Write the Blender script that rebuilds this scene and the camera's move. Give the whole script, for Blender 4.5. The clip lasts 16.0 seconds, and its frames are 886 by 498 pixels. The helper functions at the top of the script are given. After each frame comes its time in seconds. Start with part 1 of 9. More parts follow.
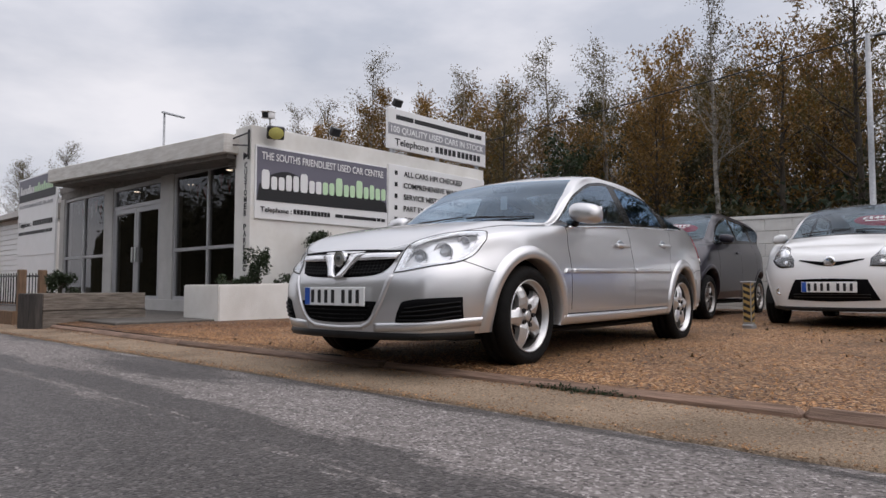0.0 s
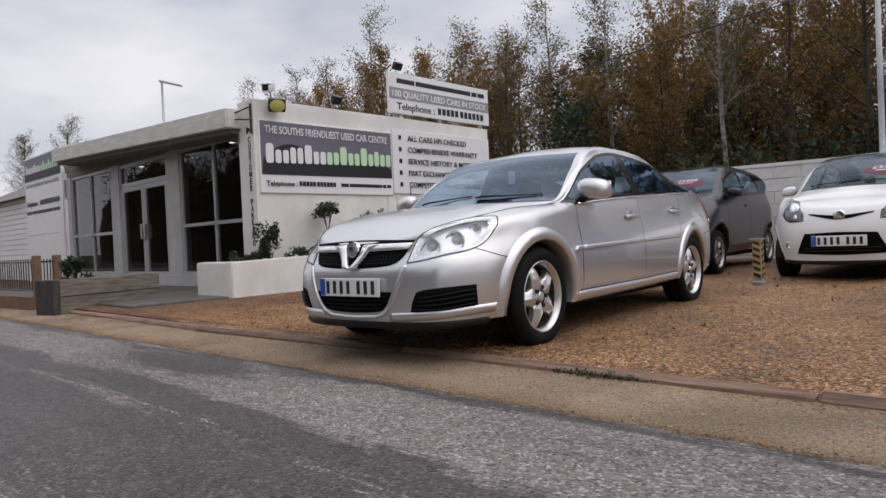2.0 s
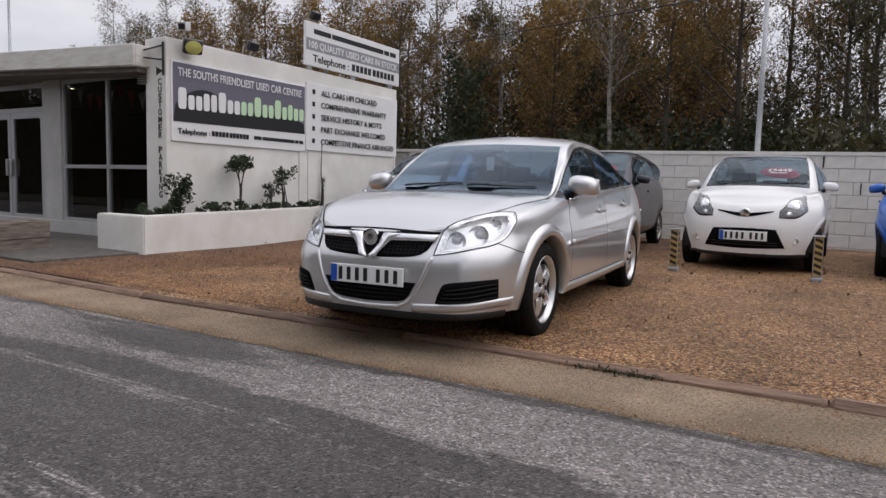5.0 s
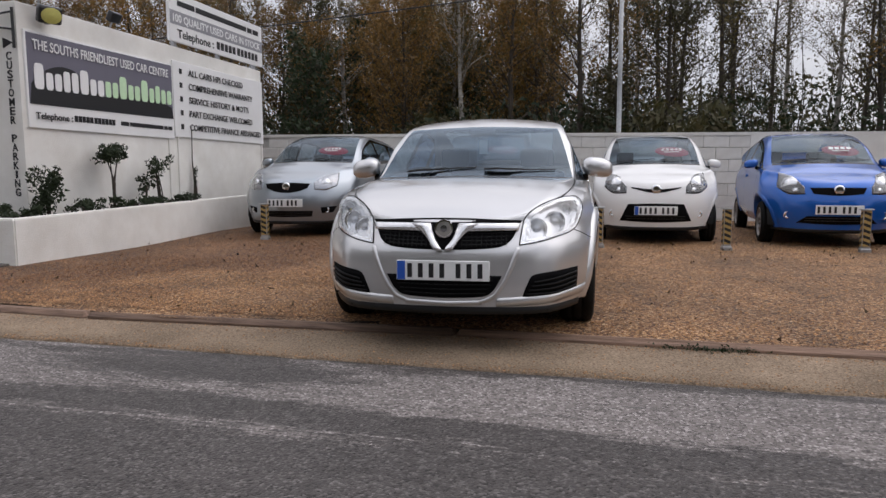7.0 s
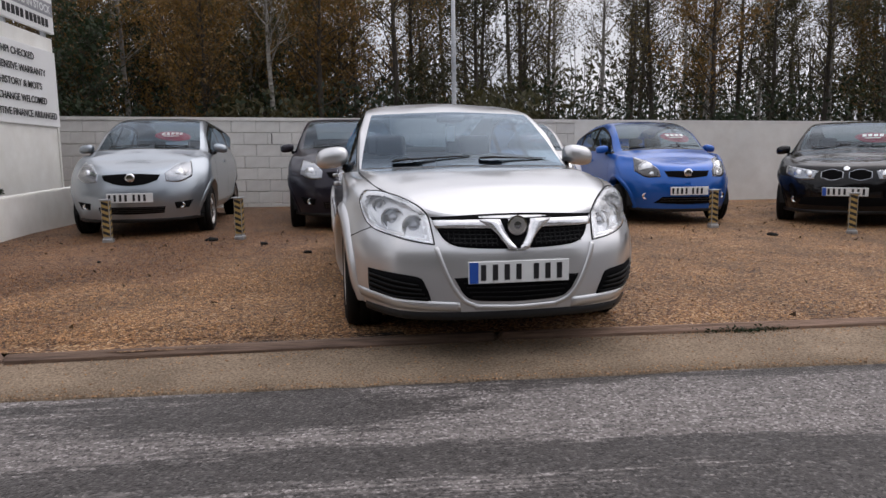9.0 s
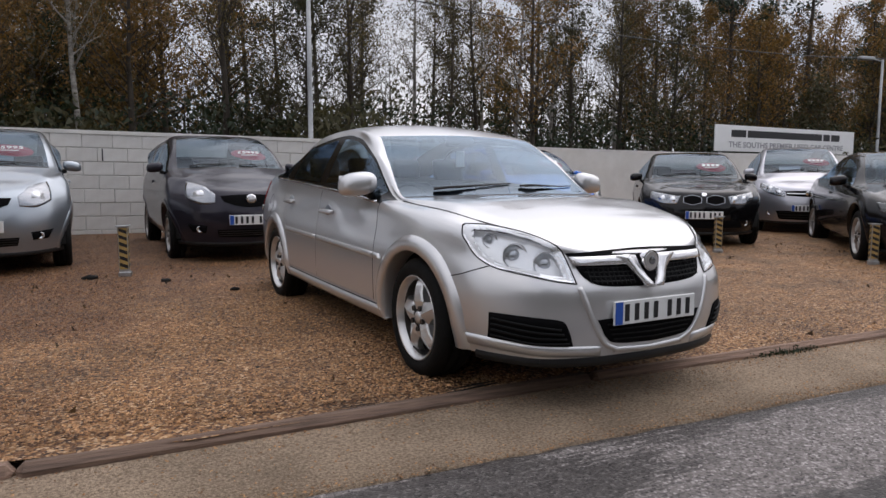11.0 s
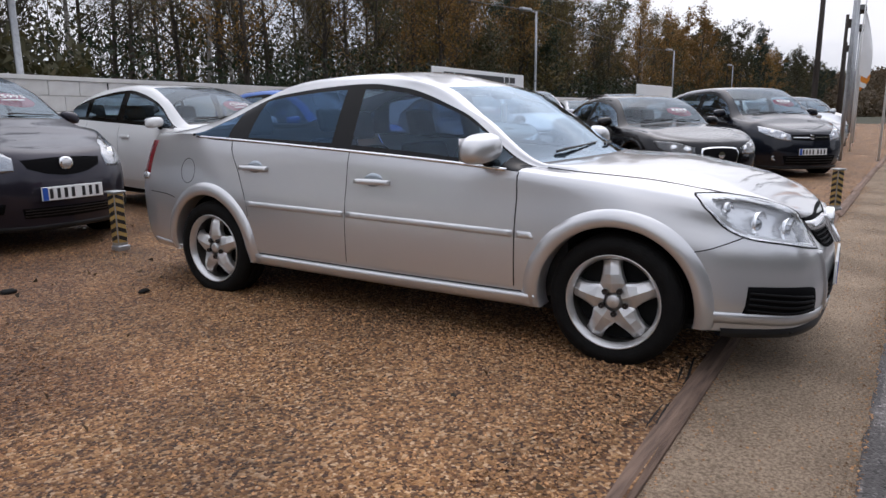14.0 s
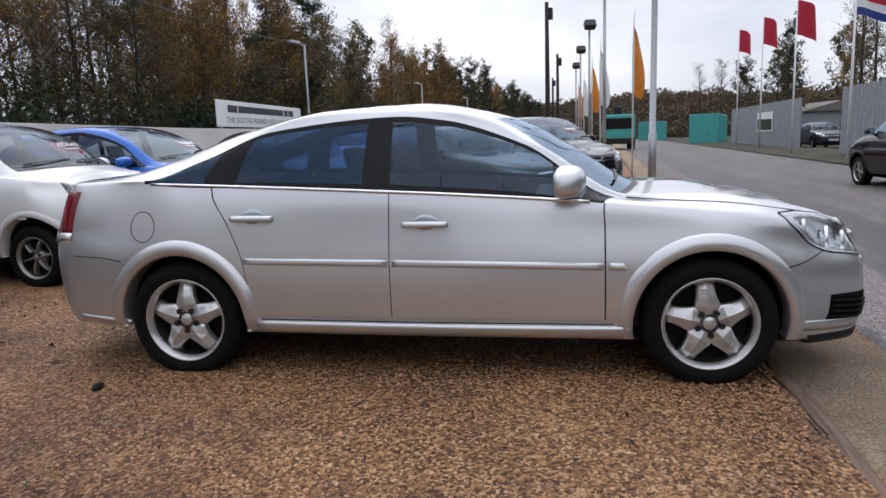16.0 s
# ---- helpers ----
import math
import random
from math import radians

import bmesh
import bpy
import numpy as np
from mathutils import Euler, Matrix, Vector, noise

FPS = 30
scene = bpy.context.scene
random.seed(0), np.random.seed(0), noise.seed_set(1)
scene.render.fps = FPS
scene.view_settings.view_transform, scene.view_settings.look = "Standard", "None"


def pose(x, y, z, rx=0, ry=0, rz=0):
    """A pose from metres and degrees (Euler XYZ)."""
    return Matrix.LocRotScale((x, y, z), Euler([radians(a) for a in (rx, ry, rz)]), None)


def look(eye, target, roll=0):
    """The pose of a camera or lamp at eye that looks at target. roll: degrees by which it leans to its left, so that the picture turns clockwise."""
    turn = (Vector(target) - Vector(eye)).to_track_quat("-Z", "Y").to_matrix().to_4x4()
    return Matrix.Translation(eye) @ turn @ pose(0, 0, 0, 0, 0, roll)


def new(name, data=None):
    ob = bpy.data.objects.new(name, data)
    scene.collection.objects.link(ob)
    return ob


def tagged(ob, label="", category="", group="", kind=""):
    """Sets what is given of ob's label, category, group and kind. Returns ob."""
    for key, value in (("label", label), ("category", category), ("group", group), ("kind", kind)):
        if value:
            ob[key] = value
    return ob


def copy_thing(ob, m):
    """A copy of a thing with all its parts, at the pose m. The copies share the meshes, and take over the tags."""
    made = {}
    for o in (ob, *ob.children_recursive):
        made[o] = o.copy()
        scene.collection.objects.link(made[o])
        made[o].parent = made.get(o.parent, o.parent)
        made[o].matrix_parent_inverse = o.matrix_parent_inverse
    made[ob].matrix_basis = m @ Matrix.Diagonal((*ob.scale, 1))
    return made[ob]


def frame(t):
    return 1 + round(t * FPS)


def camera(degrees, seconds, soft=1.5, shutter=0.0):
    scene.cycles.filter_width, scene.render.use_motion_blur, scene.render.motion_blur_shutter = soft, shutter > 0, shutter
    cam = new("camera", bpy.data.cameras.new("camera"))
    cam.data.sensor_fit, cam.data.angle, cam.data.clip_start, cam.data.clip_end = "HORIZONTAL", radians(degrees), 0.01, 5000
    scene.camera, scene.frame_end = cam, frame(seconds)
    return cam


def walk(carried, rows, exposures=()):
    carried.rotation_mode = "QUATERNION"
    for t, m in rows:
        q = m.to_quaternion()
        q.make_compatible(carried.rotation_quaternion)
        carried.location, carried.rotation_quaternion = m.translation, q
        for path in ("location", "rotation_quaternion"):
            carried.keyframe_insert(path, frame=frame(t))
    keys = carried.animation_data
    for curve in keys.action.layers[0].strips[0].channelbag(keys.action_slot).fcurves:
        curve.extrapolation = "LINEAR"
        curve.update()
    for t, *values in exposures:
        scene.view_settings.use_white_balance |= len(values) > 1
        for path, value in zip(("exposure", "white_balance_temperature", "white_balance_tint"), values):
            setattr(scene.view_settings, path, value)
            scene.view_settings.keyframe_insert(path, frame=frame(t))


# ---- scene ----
cam = camera(66.0, 16.0)
PATH = [
    (0, (3.339, -3.46, 0.527), (1.985, -1.993, 0.64), 0.1),
    (0.5, (3.337, -3.466, 0.532), (1.977, -2.004, 0.65), 0.1),
    (1, (3.34, -3.476, 0.534), (1.979, -2.016, 0.652), 0.1),
    (1.5, (3.339, -3.477, 0.576), (1.982, -2.011, 0.676), -1.1),
    (2, (3.345, -3.507, 0.743), (1.973, -2.053, 0.714), -2.6),
    (2.5, (3.409, -3.534, 0.952), (2.034, -2.09, 0.811), -0.4),
    (3, (3.433, -3.624, 1.011), (2.131, -2.121, 0.802), 1.3),
    (5.5, (2.185, -4.236, 1.012), (1.257, -2.475, 0.816), 1.6),
    (6, (1.796, -4.313, 1.0), (0.999, -2.494, 0.762), 1.7),
    (6.5, (1.421, -4.469, 1.013), (0.799, -2.581, 0.8), -0.3),
    (7, (0.986, -4.488, 0.998), (0.494, -2.561, 0.782), -0.2),
    (7.5, (0.584, -4.492, 1.01), (0.22, -2.533, 0.839), -1.3),
    (8, (0.157, -4.431, 1.009), (0.023, -2.448, 0.781), -1.0),
    (8.5, (-0.238, -4.313, 1.025), (-0.243, -2.327, 0.787), -0.4),
    (9, (-0.656, -4.197, 1.042), (-0.457, -2.225, 0.777), -0.7),
    (9.5, (-1.015, -4.016, 1.049), (-0.633, -2.071, 0.79), -1.1),
    (10, (-1.43, -3.84, 1.061), (-0.867, -1.935, 0.831), -0.4),
    (12.5, (-3.064, -2.371, 1.138), (-1.801, -0.848, 0.847), 0.3),
    (13, (-3.305, -2.008, 1.153), (-1.871, -0.651, 0.83), 1.1),
    (13.5, (-3.549, -1.593, 1.207), (-2.045, -0.317, 0.872), 0.9),
    (14, (-3.795, -1.172, 1.229), (-2.188, -0.048, 0.835), -0.5),
    (14.5, (-3.922, -0.715, 1.226), (-2.244, 0.308, 0.857), -0.9),
    (15, (-4.024, -0.254, 1.216), (-2.217, 0.487, 0.785), -1.0),
    (15.5, (-4.054, 0.151, 1.241), (-2.206, 0.821, 0.869), -1.8),
    (16, (-4.180, 0.437, 1.272), (-2.260, 0.895, 0.952), -2.1),
]
walk(cam, [(t, look(eye, target, roll)) for t, eye, target, roll in PATH], [(0.0, -0.02, 6500, 15), (5.5, -0.05, 6500, 15), (10.0, -0.06, 6500, 15), (12.5, -0.08, 6300, 15), (14.5, 0.12, 6200, 15), (16.0, 0.12, 6150, 14)])

# ---------------------------------------------------------------- sky and light
world = bpy.data.worlds.new("overcast_sky")
scene.world = world
world.use_nodes = True
wn, wl = world.node_tree.nodes, world.node_tree.links
wn.clear()
w_out = wn.new("ShaderNodeOutputWorld")
w_bg = wn.new("ShaderNodeBackground")
w_sky = wn.new("ShaderNodeTexSky")
w_sky.sky_type = "NISHITA"
w_sky.sun_disc = False
w_sky.sun_elevation, w_sky.sun_rotation = radians(52), radians(68)
w_sky.air_density, w_sky.dust_density = 1.0, 4.0
w_co = wn.new("ShaderNodeTexCoord")
w_map = wn.new("ShaderNodeMapping")
w_map.inputs["Scale"].default_value = (1.0, 1.0, 2.6)
w_noise = wn.new("ShaderNodeTexNoise")
w_noise.inputs["Scale"].default_value = 2.1
w_noise.inputs["Detail"].default_value = 6.0
w_noise.inputs["Roughness"].default_value = 0.52
w_ramp = wn.new("ShaderNodeValToRGB")
w_ramp.color_ramp.elements[0].position, w_ramp.color_ramp.elements[0].color = 0.36, (4.5, 4.85, 5.4, 1)
w_ramp.color_ramp.elements[1].position, w_ramp.color_ramp.elements[1].color = 0.64, (7.8, 7.85, 8.0, 1)
w_mix = wn.new("ShaderNodeMixRGB")
w_mix.inputs["Fac"].default_value = 0.9
wl.new(w_co.outputs["Generated"], w_map.inputs["Vector"])
wl.new(w_map.outputs["Vector"], w_noise.inputs["Vector"])
wl.new(w_noise.outputs["Fac"], w_ramp.inputs["Fac"])
wl.new(w_sky.outputs["Color"], w_mix.inputs["Color1"])
wl.new(w_ramp.outputs["Color"], w_mix.inputs["Color2"])
# an overcast sky grows brighter towards the zenith
w_sep = wn.new("ShaderNodeSeparateXYZ")
w_rise = wn.new("ShaderNodeMapRange")
w_rise.inputs["From Min"].default_value, w_rise.inputs["From Max"].default_value = 0.28, 0.95
w_rise.inputs["To Min"].default_value, w_rise.inputs["To Max"].default_value = 0.98, 1.6
w_mul = wn.new("ShaderNodeVectorMath")
w_mul.operation = "SCALE"
wl.new(w_co.outputs["Generated"], w_sep.inputs["Vector"])
wl.new(w_sep.outputs["Z"], w_rise.inputs["Value"])
wl.new(w_mix.outputs["Color"], w_mul.inputs[0])
wl.new(w_rise.outputs["Result"], w_mul.inputs["Scale"])
# and round the veiled sun
w_dot = wn.new("ShaderNodeVectorMath")
w_dot.operation = "DOT_PRODUCT"
w_dot.inputs[1].default_value = Vector((20, 8, 28)).normalized()
w_glow = wn.new("ShaderNodeMapRange")
w_glow.interpolation_type = "SMOOTHSTEP"
w_glow.inputs["From Min"].default_value, w_glow.inputs["From Max"].default_value = 0.6, 1.05
w_glow.inputs["To Min"].default_value, w_glow.inputs["To Max"].default_value = 1.0, 1.38
w_lit = wn.new("ShaderNodeVectorMath")
w_lit.operation = "SCALE"
wl.new(w_co.outputs["Generated"], w_dot.inputs[0])
wl.new(w_dot.outputs["Value"], w_glow.inputs["Value"])
wl.new(w_mul.outputs["Vector"], w_lit.inputs[0])
wl.new(w_glow.outputs["Result"], w_lit.inputs["Scale"])
wl.new(w_lit.outputs["Vector"], w_bg.inputs["Color"])
wl.new(w_bg.outputs["Background"], w_out.inputs["Surface"])
w_bg.inputs["Strength"].default_value = 0.121

sun = new("sun", bpy.data.lights.new("sun", "SUN"))
sun.data.energy, sun.data.angle, sun.data.color = 0.60, radians(80), (1.0, 0.96, 0.9)
sun.matrix_world = look((20, 8, 28), (0, 0, 0))


# ---------------------------------------------------------------- materials
def node_mat(name):
    m = bpy.data.materials.new(name)
    m.use_nodes = True
    return m, m.node_tree.nodes, m.node_tree.links, m.node_tree.nodes["Principled BSDF"]


def surface(name, col, col2=None, rough=0.6, scale=8.0, detail=6.0, bump=0.15, bump_scale=None, metal=0.0, spec=0.5,
            stretch=(1, 1, 1), coat=0.0, vary=0.0, island=0.0, rough2=None, big=0.0, big_scale=0.7):
    """Two-colour noise surface with fine relief, an optional large stain pattern and an optional random tint for each object or island."""
    m, n, l, b = node_mat(name)
    col2 = col2 or tuple(c * 0.7 for c in col)
    co = n.new("ShaderNodeTexCoord")
    mp = n.new("ShaderNodeMapping")
    mp.inputs["Scale"].default_value = stretch
    l.new(co.outputs["Object"], mp.inputs["Vector"])
    t = n.new("ShaderNodeTexNoise")
    t.inputs["Scale"].default_value, t.inputs["Detail"].default_value, t.inputs["Roughness"].default_value = scale, detail, 0.6
    l.new(mp.outputs["Vector"], t.inputs["Vector"])
    ramp = n.new("ShaderNodeValToRGB")
    ramp.color_ramp.elements[0].position, ramp.color_ramp.elements[0].color = 0.32, (*col2, 1)
    ramp.color_ramp.elements[1].position, ramp.color_ramp.elements[1].color = 0.68, (*col, 1)
    l.new(t.outputs["Fac"], ramp.inputs["Fac"])
    out = ramp.outputs["Color"]
    if big:
        t2 = n.new("ShaderNodeTexNoise")
        t2.inputs["Scale"].default_value, t2.inputs["Detail"].default_value = big_scale, 4.0
        l.new(mp.outputs["Vector"], t2.inputs["Vector"])
        r2 = n.new("ShaderNodeMapRange")
        r2.inputs["From Min"].default_value, r2.inputs["From Max"].default_value = 0.35, 0.65
        r2.inputs["To Min"].default_value, r2.inputs["To Max"].default_value = 1 - big, 1 + big * 0.4
        l.new(t2.outputs["Fac"], r2.inputs["Value"])
        mu = n.new("ShaderNodeVectorMath")
        mu.operation = "SCALE"
        l.new(out, mu.inputs[0])
        l.new(r2.outputs["Result"], mu.inputs["Scale"])
        out = mu.outputs["Vector"]
    if vary or island:
        src = n.new("ShaderNodeNewGeometry").outputs["Random Per Island"] if island else n.new("ShaderNodeObjectInfo").outputs["Random"]
        r3 = n.new("ShaderNodeMapRange")
        k = island or vary
        r3.inputs["To Min"].default_value, r3.inputs["To Max"].default_value = 1 - k, 1 + k
        l.new(src, r3.inputs["Value"])
        mu = n.new("ShaderNodeVectorMath")
        mu.operation = "SCALE"
        l.new(out, mu.inputs[0])
        l.new(r3.outputs["Result"], mu.inputs["Scale"])
        out = mu.outputs["Vector"]
    l.new(out, b.inputs["Base Color"])
    b.inputs["Roughness"].default_value, b.inputs["Metallic"].default_value = rough, metal
    b.inputs["Specular IOR Level"].default_value, b.inputs["Coat Weight"].default_value = spec, coat
    b.inputs["Coat Roughness"].default_value = 0.05
    if rough2 is not None:
        rr = n.new("ShaderNodeMapRange")
        rr.inputs["To Min"].default_value, rr.inputs["To Max"].default_value = rough, rough2
        l.new(t.outputs["Fac"], rr.inputs["Value"])
        l.new(rr.outputs["Result"], b.inputs["Roughness"])
    if bump:
        t3 = n.new("ShaderNodeTexNoise")
        t3.inputs["Scale"].default_value, t3.inputs["Detail"].default_value = bump_scale or scale * 4, 5.0
        l.new(mp.outputs["Vector"], t3.inputs["Vector"])
        bp = n.new("ShaderNodeBump")
        bp.inputs["Strength"].default_value, bp.inputs["Distance"].default_value = bump, 0.02
        l.new(t3.outputs["Fac"], bp.inputs["Height"])
        l.new(bp.outputs["Normal"], b.inputs["Normal"])
    return m


def paint(name, col, metal=0.0, rough=0.32, flake=0.06, coat=1.0, dust=0.035):
    """Car lacquer: coloured base with fine flake under a clear coat, with thin road dust."""
    m, n, l, b = node_mat(name)
    co = n.new("ShaderNodeTexCoord")
    t = n.new("ShaderNodeTexNoise")
    t.inputs["Scale"].default_value, t.inputs["Detail"].default_value = 900.0, 2.0
    l.new(co.outputs["Object"], t.inputs["Vector"])
    t2 = n.new("ShaderNodeTexNoise")
    t2.inputs["Scale"].default_value, t2.inputs["Detail"].default_value = 2.2, 8.0
    l.new(co.outputs["Object"], t2.inputs["Vector"])
    ramp = n.new("ShaderNodeValToRGB")
    ramp.color_ramp.elements[0].color = (*[c * (1 - flake) for c in col], 1)
    ramp.color_ramp.elements[1].color = (*[min(1, c * (1 + flake)) for c in col], 1)
    l.new(t.outputs["Fac"], ramp.inputs["Fac"])
    mx = n.new("ShaderNodeMixRGB")
    mr = n.new("ShaderNodeMapRange")
    mr.inputs["From Min"].default_value, mr.inputs["From Max"].default_value = 0.45, 0.8
    mr.inputs["To Max"].default_value = dust
    l.new(t2.outputs["Fac"], mr.inputs["Value"])
    l.new(mr.outputs["Result"], mx.inputs["Fac"])
    l.new(ramp.outputs["Color"], mx.inputs["Color1"])
    mx.inputs["Color2"].default_value = (0.30, 0.26, 0.21, 1)
    l.new(mx.outputs["Color"], b.inputs["Base Color"])
    b.inputs["Metallic"].default_value, b.inputs["Roughness"].default_value = metal, rough
    b.inputs["Coat Weight"].default_value = coat
    b.inputs["Specular IOR Level"].default_value = 0.15 * coat
    rc = n.new("ShaderNodeMapRange")
    rc.inputs["To Min"].default_value, rc.inputs["To Max"].default_value = 0.01, 0.05
    l.new(t2.outputs["Fac"], rc.inputs["Value"])
    l.new(rc.outputs["Result"], b.inputs["Coat Roughness"])
    return m


def glassy(name, tint, rough=0.0, gloss=1.6, reflect_tint=(1, 1, 1)):
    """Thin window pane: a tinted see-through sheet whose reflection takes a set tint."""
    m, n, l, b = node_mat(name)
    n.remove(b)
    gl = n.new("ShaderNodeBsdfGlossy")
    gl.inputs["Roughness"].default_value = rough + 0.01
    gl.inputs["Color"].default_value = (*reflect_tint, 1)
    tr = n.new("ShaderNodeBsdfTransparent")
    tr.inputs["Color"].default_value = (*tint, 1)
    fr = n.new("ShaderNodeLayerWeight")
    fr.inputs["Blend"].default_value = 0.5
    pw = n.new("ShaderNodeMath")
    pw.operation = "POWER"
    pw.inputs[1].default_value = 3.4
    mr = n.new("ShaderNodeMath")
    mr.operation, mr.use_clamp = "MULTIPLY_ADD", True
    mr.inputs[1].default_value, mr.inputs[2].default_value = 0.92, 0.045 * gloss
    mx = n.new("ShaderNodeMixShader")
    l.new(fr.outputs["Facing"], pw.inputs[0])
    l.new(pw.outputs["Value"], mr.inputs[0])
    l.new(mr.outputs["Value"], mx.inputs["Fac"])
    l.new(tr.outputs["BSDF"], mx.inputs[1])
    l.new(gl.outputs["BSDF"], mx.inputs[2])
    l.new(mx.outputs["Shader"], n["Material Output"].inputs["Surface"])
    return m


def plain(name, col, rough=0.5, metal=0.0, spec=0.5, grain=0.06, scale=30.0, bump=0.0):
    return surface(name, tuple(min(1, c * (1 + grain)) for c in col), tuple(c * (1 - grain) for c in col), rough=rough, metal=metal, spec=spec, scale=scale, bump=bump)


M = {}
M["silver"] = paint("silver_lacquer", (0.635, 0.635, 0.64), 0.72, 0.29)
M["silver_blue"] = paint("blue_silver_lacquer", (0.36, 0.40, 0.44), 0.8, 0.3)
M["dark_grey"] = paint("dark_grey_lacquer", (0.024, 0.022, 0.032), 0.4, 0.3, coat=0.6, dust=0.012)
M["white"] = paint("white_lacquer", (0.80, 0.80, 0.79), 0.0, 0.35, 0.01)
M["blue"] = paint("blue_lacquer", (0.010, 0.11, 0.46), 0.35, 0.28)
M["black"] = paint("black_lacquer", (0.004, 0.004, 0.005), 0.0, 0.2, coat=0.6, dust=0.008)
M["blue_black"] = paint("blue_black_lacquer", (0.007, 0.009, 0.015), 0.1, 0.2, coat=0.65, dust=0.010)
M["silver_grey"] = paint("grey_silver_lacquer", (0.46, 0.46, 0.50), 0.75, 0.3)
# blue sky and dimmer reflections are painted into the panes' reflection tints
M["glass"] = glassy("window_glass", (0.56, 0.66, 0.73), 0.0, 1.1, (0.66, 0.82, 1.0))
M["screen_glass"] = glassy("windscreen_glass", (0.44, 0.55, 0.62), 0.0, 1.05, (0.72, 0.86, 1.0))
M["parked_screen"] = glassy("parked_windscreen_glass", (0.46, 0.54, 0.58), 0.0, 0.8, (0.52, 0.58, 0.64))
M["privacy"] = glassy("dark_glass", (0.20, 0.30, 0.50), 0.0, 1.15, (0.48, 0.72, 1.0))
M["shop_glass"] = glassy("shop_window_glass", (0.36, 0.36, 0.36), 0.0, 0.9, (0.55, 0.55, 0.56))
M["trim"] = plain("black_plastic_trim", (0.010, 0.010, 0.0105), 0.42, spec=0.35)
M["gloss_black"] = plain("gloss_black_trim", (0.005, 0.005, 0.0055), 0.14, spec=0.2)
M["mesh_black"] = plain("black_grille_mesh", (0.004, 0.004, 0.0045), 0.85, spec=0.08)
M["slat_black"] = plain("black_slat_plastic", (0.008, 0.008, 0.0085), 0.6, spec=0.15)
M["gap"] = plain("shut_line_seal", (0.008, 0.008, 0.008), 0.9)
M["chrome"] = plain("chrome", (0.80, 0.80, 0.81), 0.10, 1.0)
M["satin"] = plain("satin_aluminium", (0.72, 0.72, 0.72), 0.28, 0.9)
M["bright"] = plain("bright_silver_trim", (0.82, 0.82, 0.83), 0.2, 0.75)
M["alloy"] = surface("painted_alloy", (0.66, 0.66, 0.655), (0.58, 0.575, 0.57), rough=0.28, metal=0.7, scale=14, bump=0.02, coat=0.5)
M["barrel"] = surface("shaded_dusty_alloy", (0.10, 0.095, 0.09), (0.05, 0.046, 0.042), rough=0.5, metal=0.5, scale=14, bump=0.02)
M["alloy_dark"] = surface("dusty_alloy", (0.42, 0.41, 0.40), (0.30, 0.28, 0.26), rough=0.4, metal=0.7, scale=14, bump=0.02)
M["tyre"] = surface("tyre_rubber", (0.0065, 0.0063, 0.006), (0.003, 0.003, 0.003), rough=0.75, spec=0.2, scale=18, bump=0.25, bump_scale=120)
M["disc"] = surface("brake_disc_steel", (0.16, 0.14, 0.12), (0.07, 0.06, 0.05), rough=0.5, metal=0.8, scale=30)
M["liner"] = plain("wheel_arch_liner", (0.010, 0.010, 0.010), 0.9)
M["seat"] = surface("seat_fabric", (0.035, 0.036, 0.040), (0.020, 0.020, 0.022), rough=0.9, scale=60, bump=0.3)
M["cabin"] = surface("cabin_plastic", (0.040, 0.040, 0.042), (0.022, 0.022, 0.023), rough=0.7, scale=80, bump=0.2)
M["headlining"] = plain("headlining", (0.20, 0.20, 0.19), 0.9)
M["reflector"] = plain("lamp_reflector", (0.86, 0.87, 0.88), 0.16, 0.8)
M["bowl"] = plain("lamp_bowl", (0.80, 0.81, 0.82), 0.10, 1.0)
M["facets"] = surface("ribbed_lamp_reflector", (0.84, 0.85, 0.86), (0.70, 0.71, 0.73), rough=0.16, metal=0.55, scale=9, bump=0.4, bump_scale=16)
M["lamp_dark"] = plain("lamp_housing_dark", (0.012, 0.012, 0.013), 0.35)
M["lamp_chrome"] = plain("lamp_chrome", (0.34, 0.35, 0.37), 0.14, 0.9)
M["lens"] = glassy("lamp_lens", (0.93, 0.94, 0.95))
M["red_lamp"] = plain("red_lamp_lens", (0.16, 0.006, 0.010), 0.1)
M["plate"] = plain("white_reflective_plate", (0.78, 0.79, 0.78), 0.35, grain=0.02)
M["plate_blue"] = plain("blue_plate_band", (0.02, 0.09, 0.42), 0.4)
M["ink"] = plain("black_lettering", (0.012, 0.012, 0.014), 0.5)
M["sticker_red"] = plain("red_price_sticker", (0.62, 0.035, 0.07), 0.5)
M["paper"] = plain("white_print", (0.80, 0.80, 0.80), 0.6, grain=0.02)
M["projector"] = plain("projector_glass", (0.34, 0.36, 0.39), 0.04, 0.85)


# ---------------------------------------------------------------- mesh helpers
def mesh_of(name, verts, faces, mats, smooth=False, index=None):
    me = bpy.data.meshes.new(name)
    me.from_pydata([tuple(v) for v in verts], [], [tuple(f) for f in faces])
    for m in (mats if isinstance(mats, (list, tuple)) else [mats]):
        me.materials.append(m)
    if index is not None:
        me.polygons.foreach_set("material_index", index)
    if smooth:
        me.polygons.foreach_set("use_smooth", [True] * len(me.polygons))
    me.update()
    return me


def put(name, verts, faces, mat, parent=None, label="", smooth=False):
    ob = new(name, mesh_of(name, verts, faces, mat, smooth))
    if parent is not None:
        ob.parent = parent
    return tagged(ob, label)


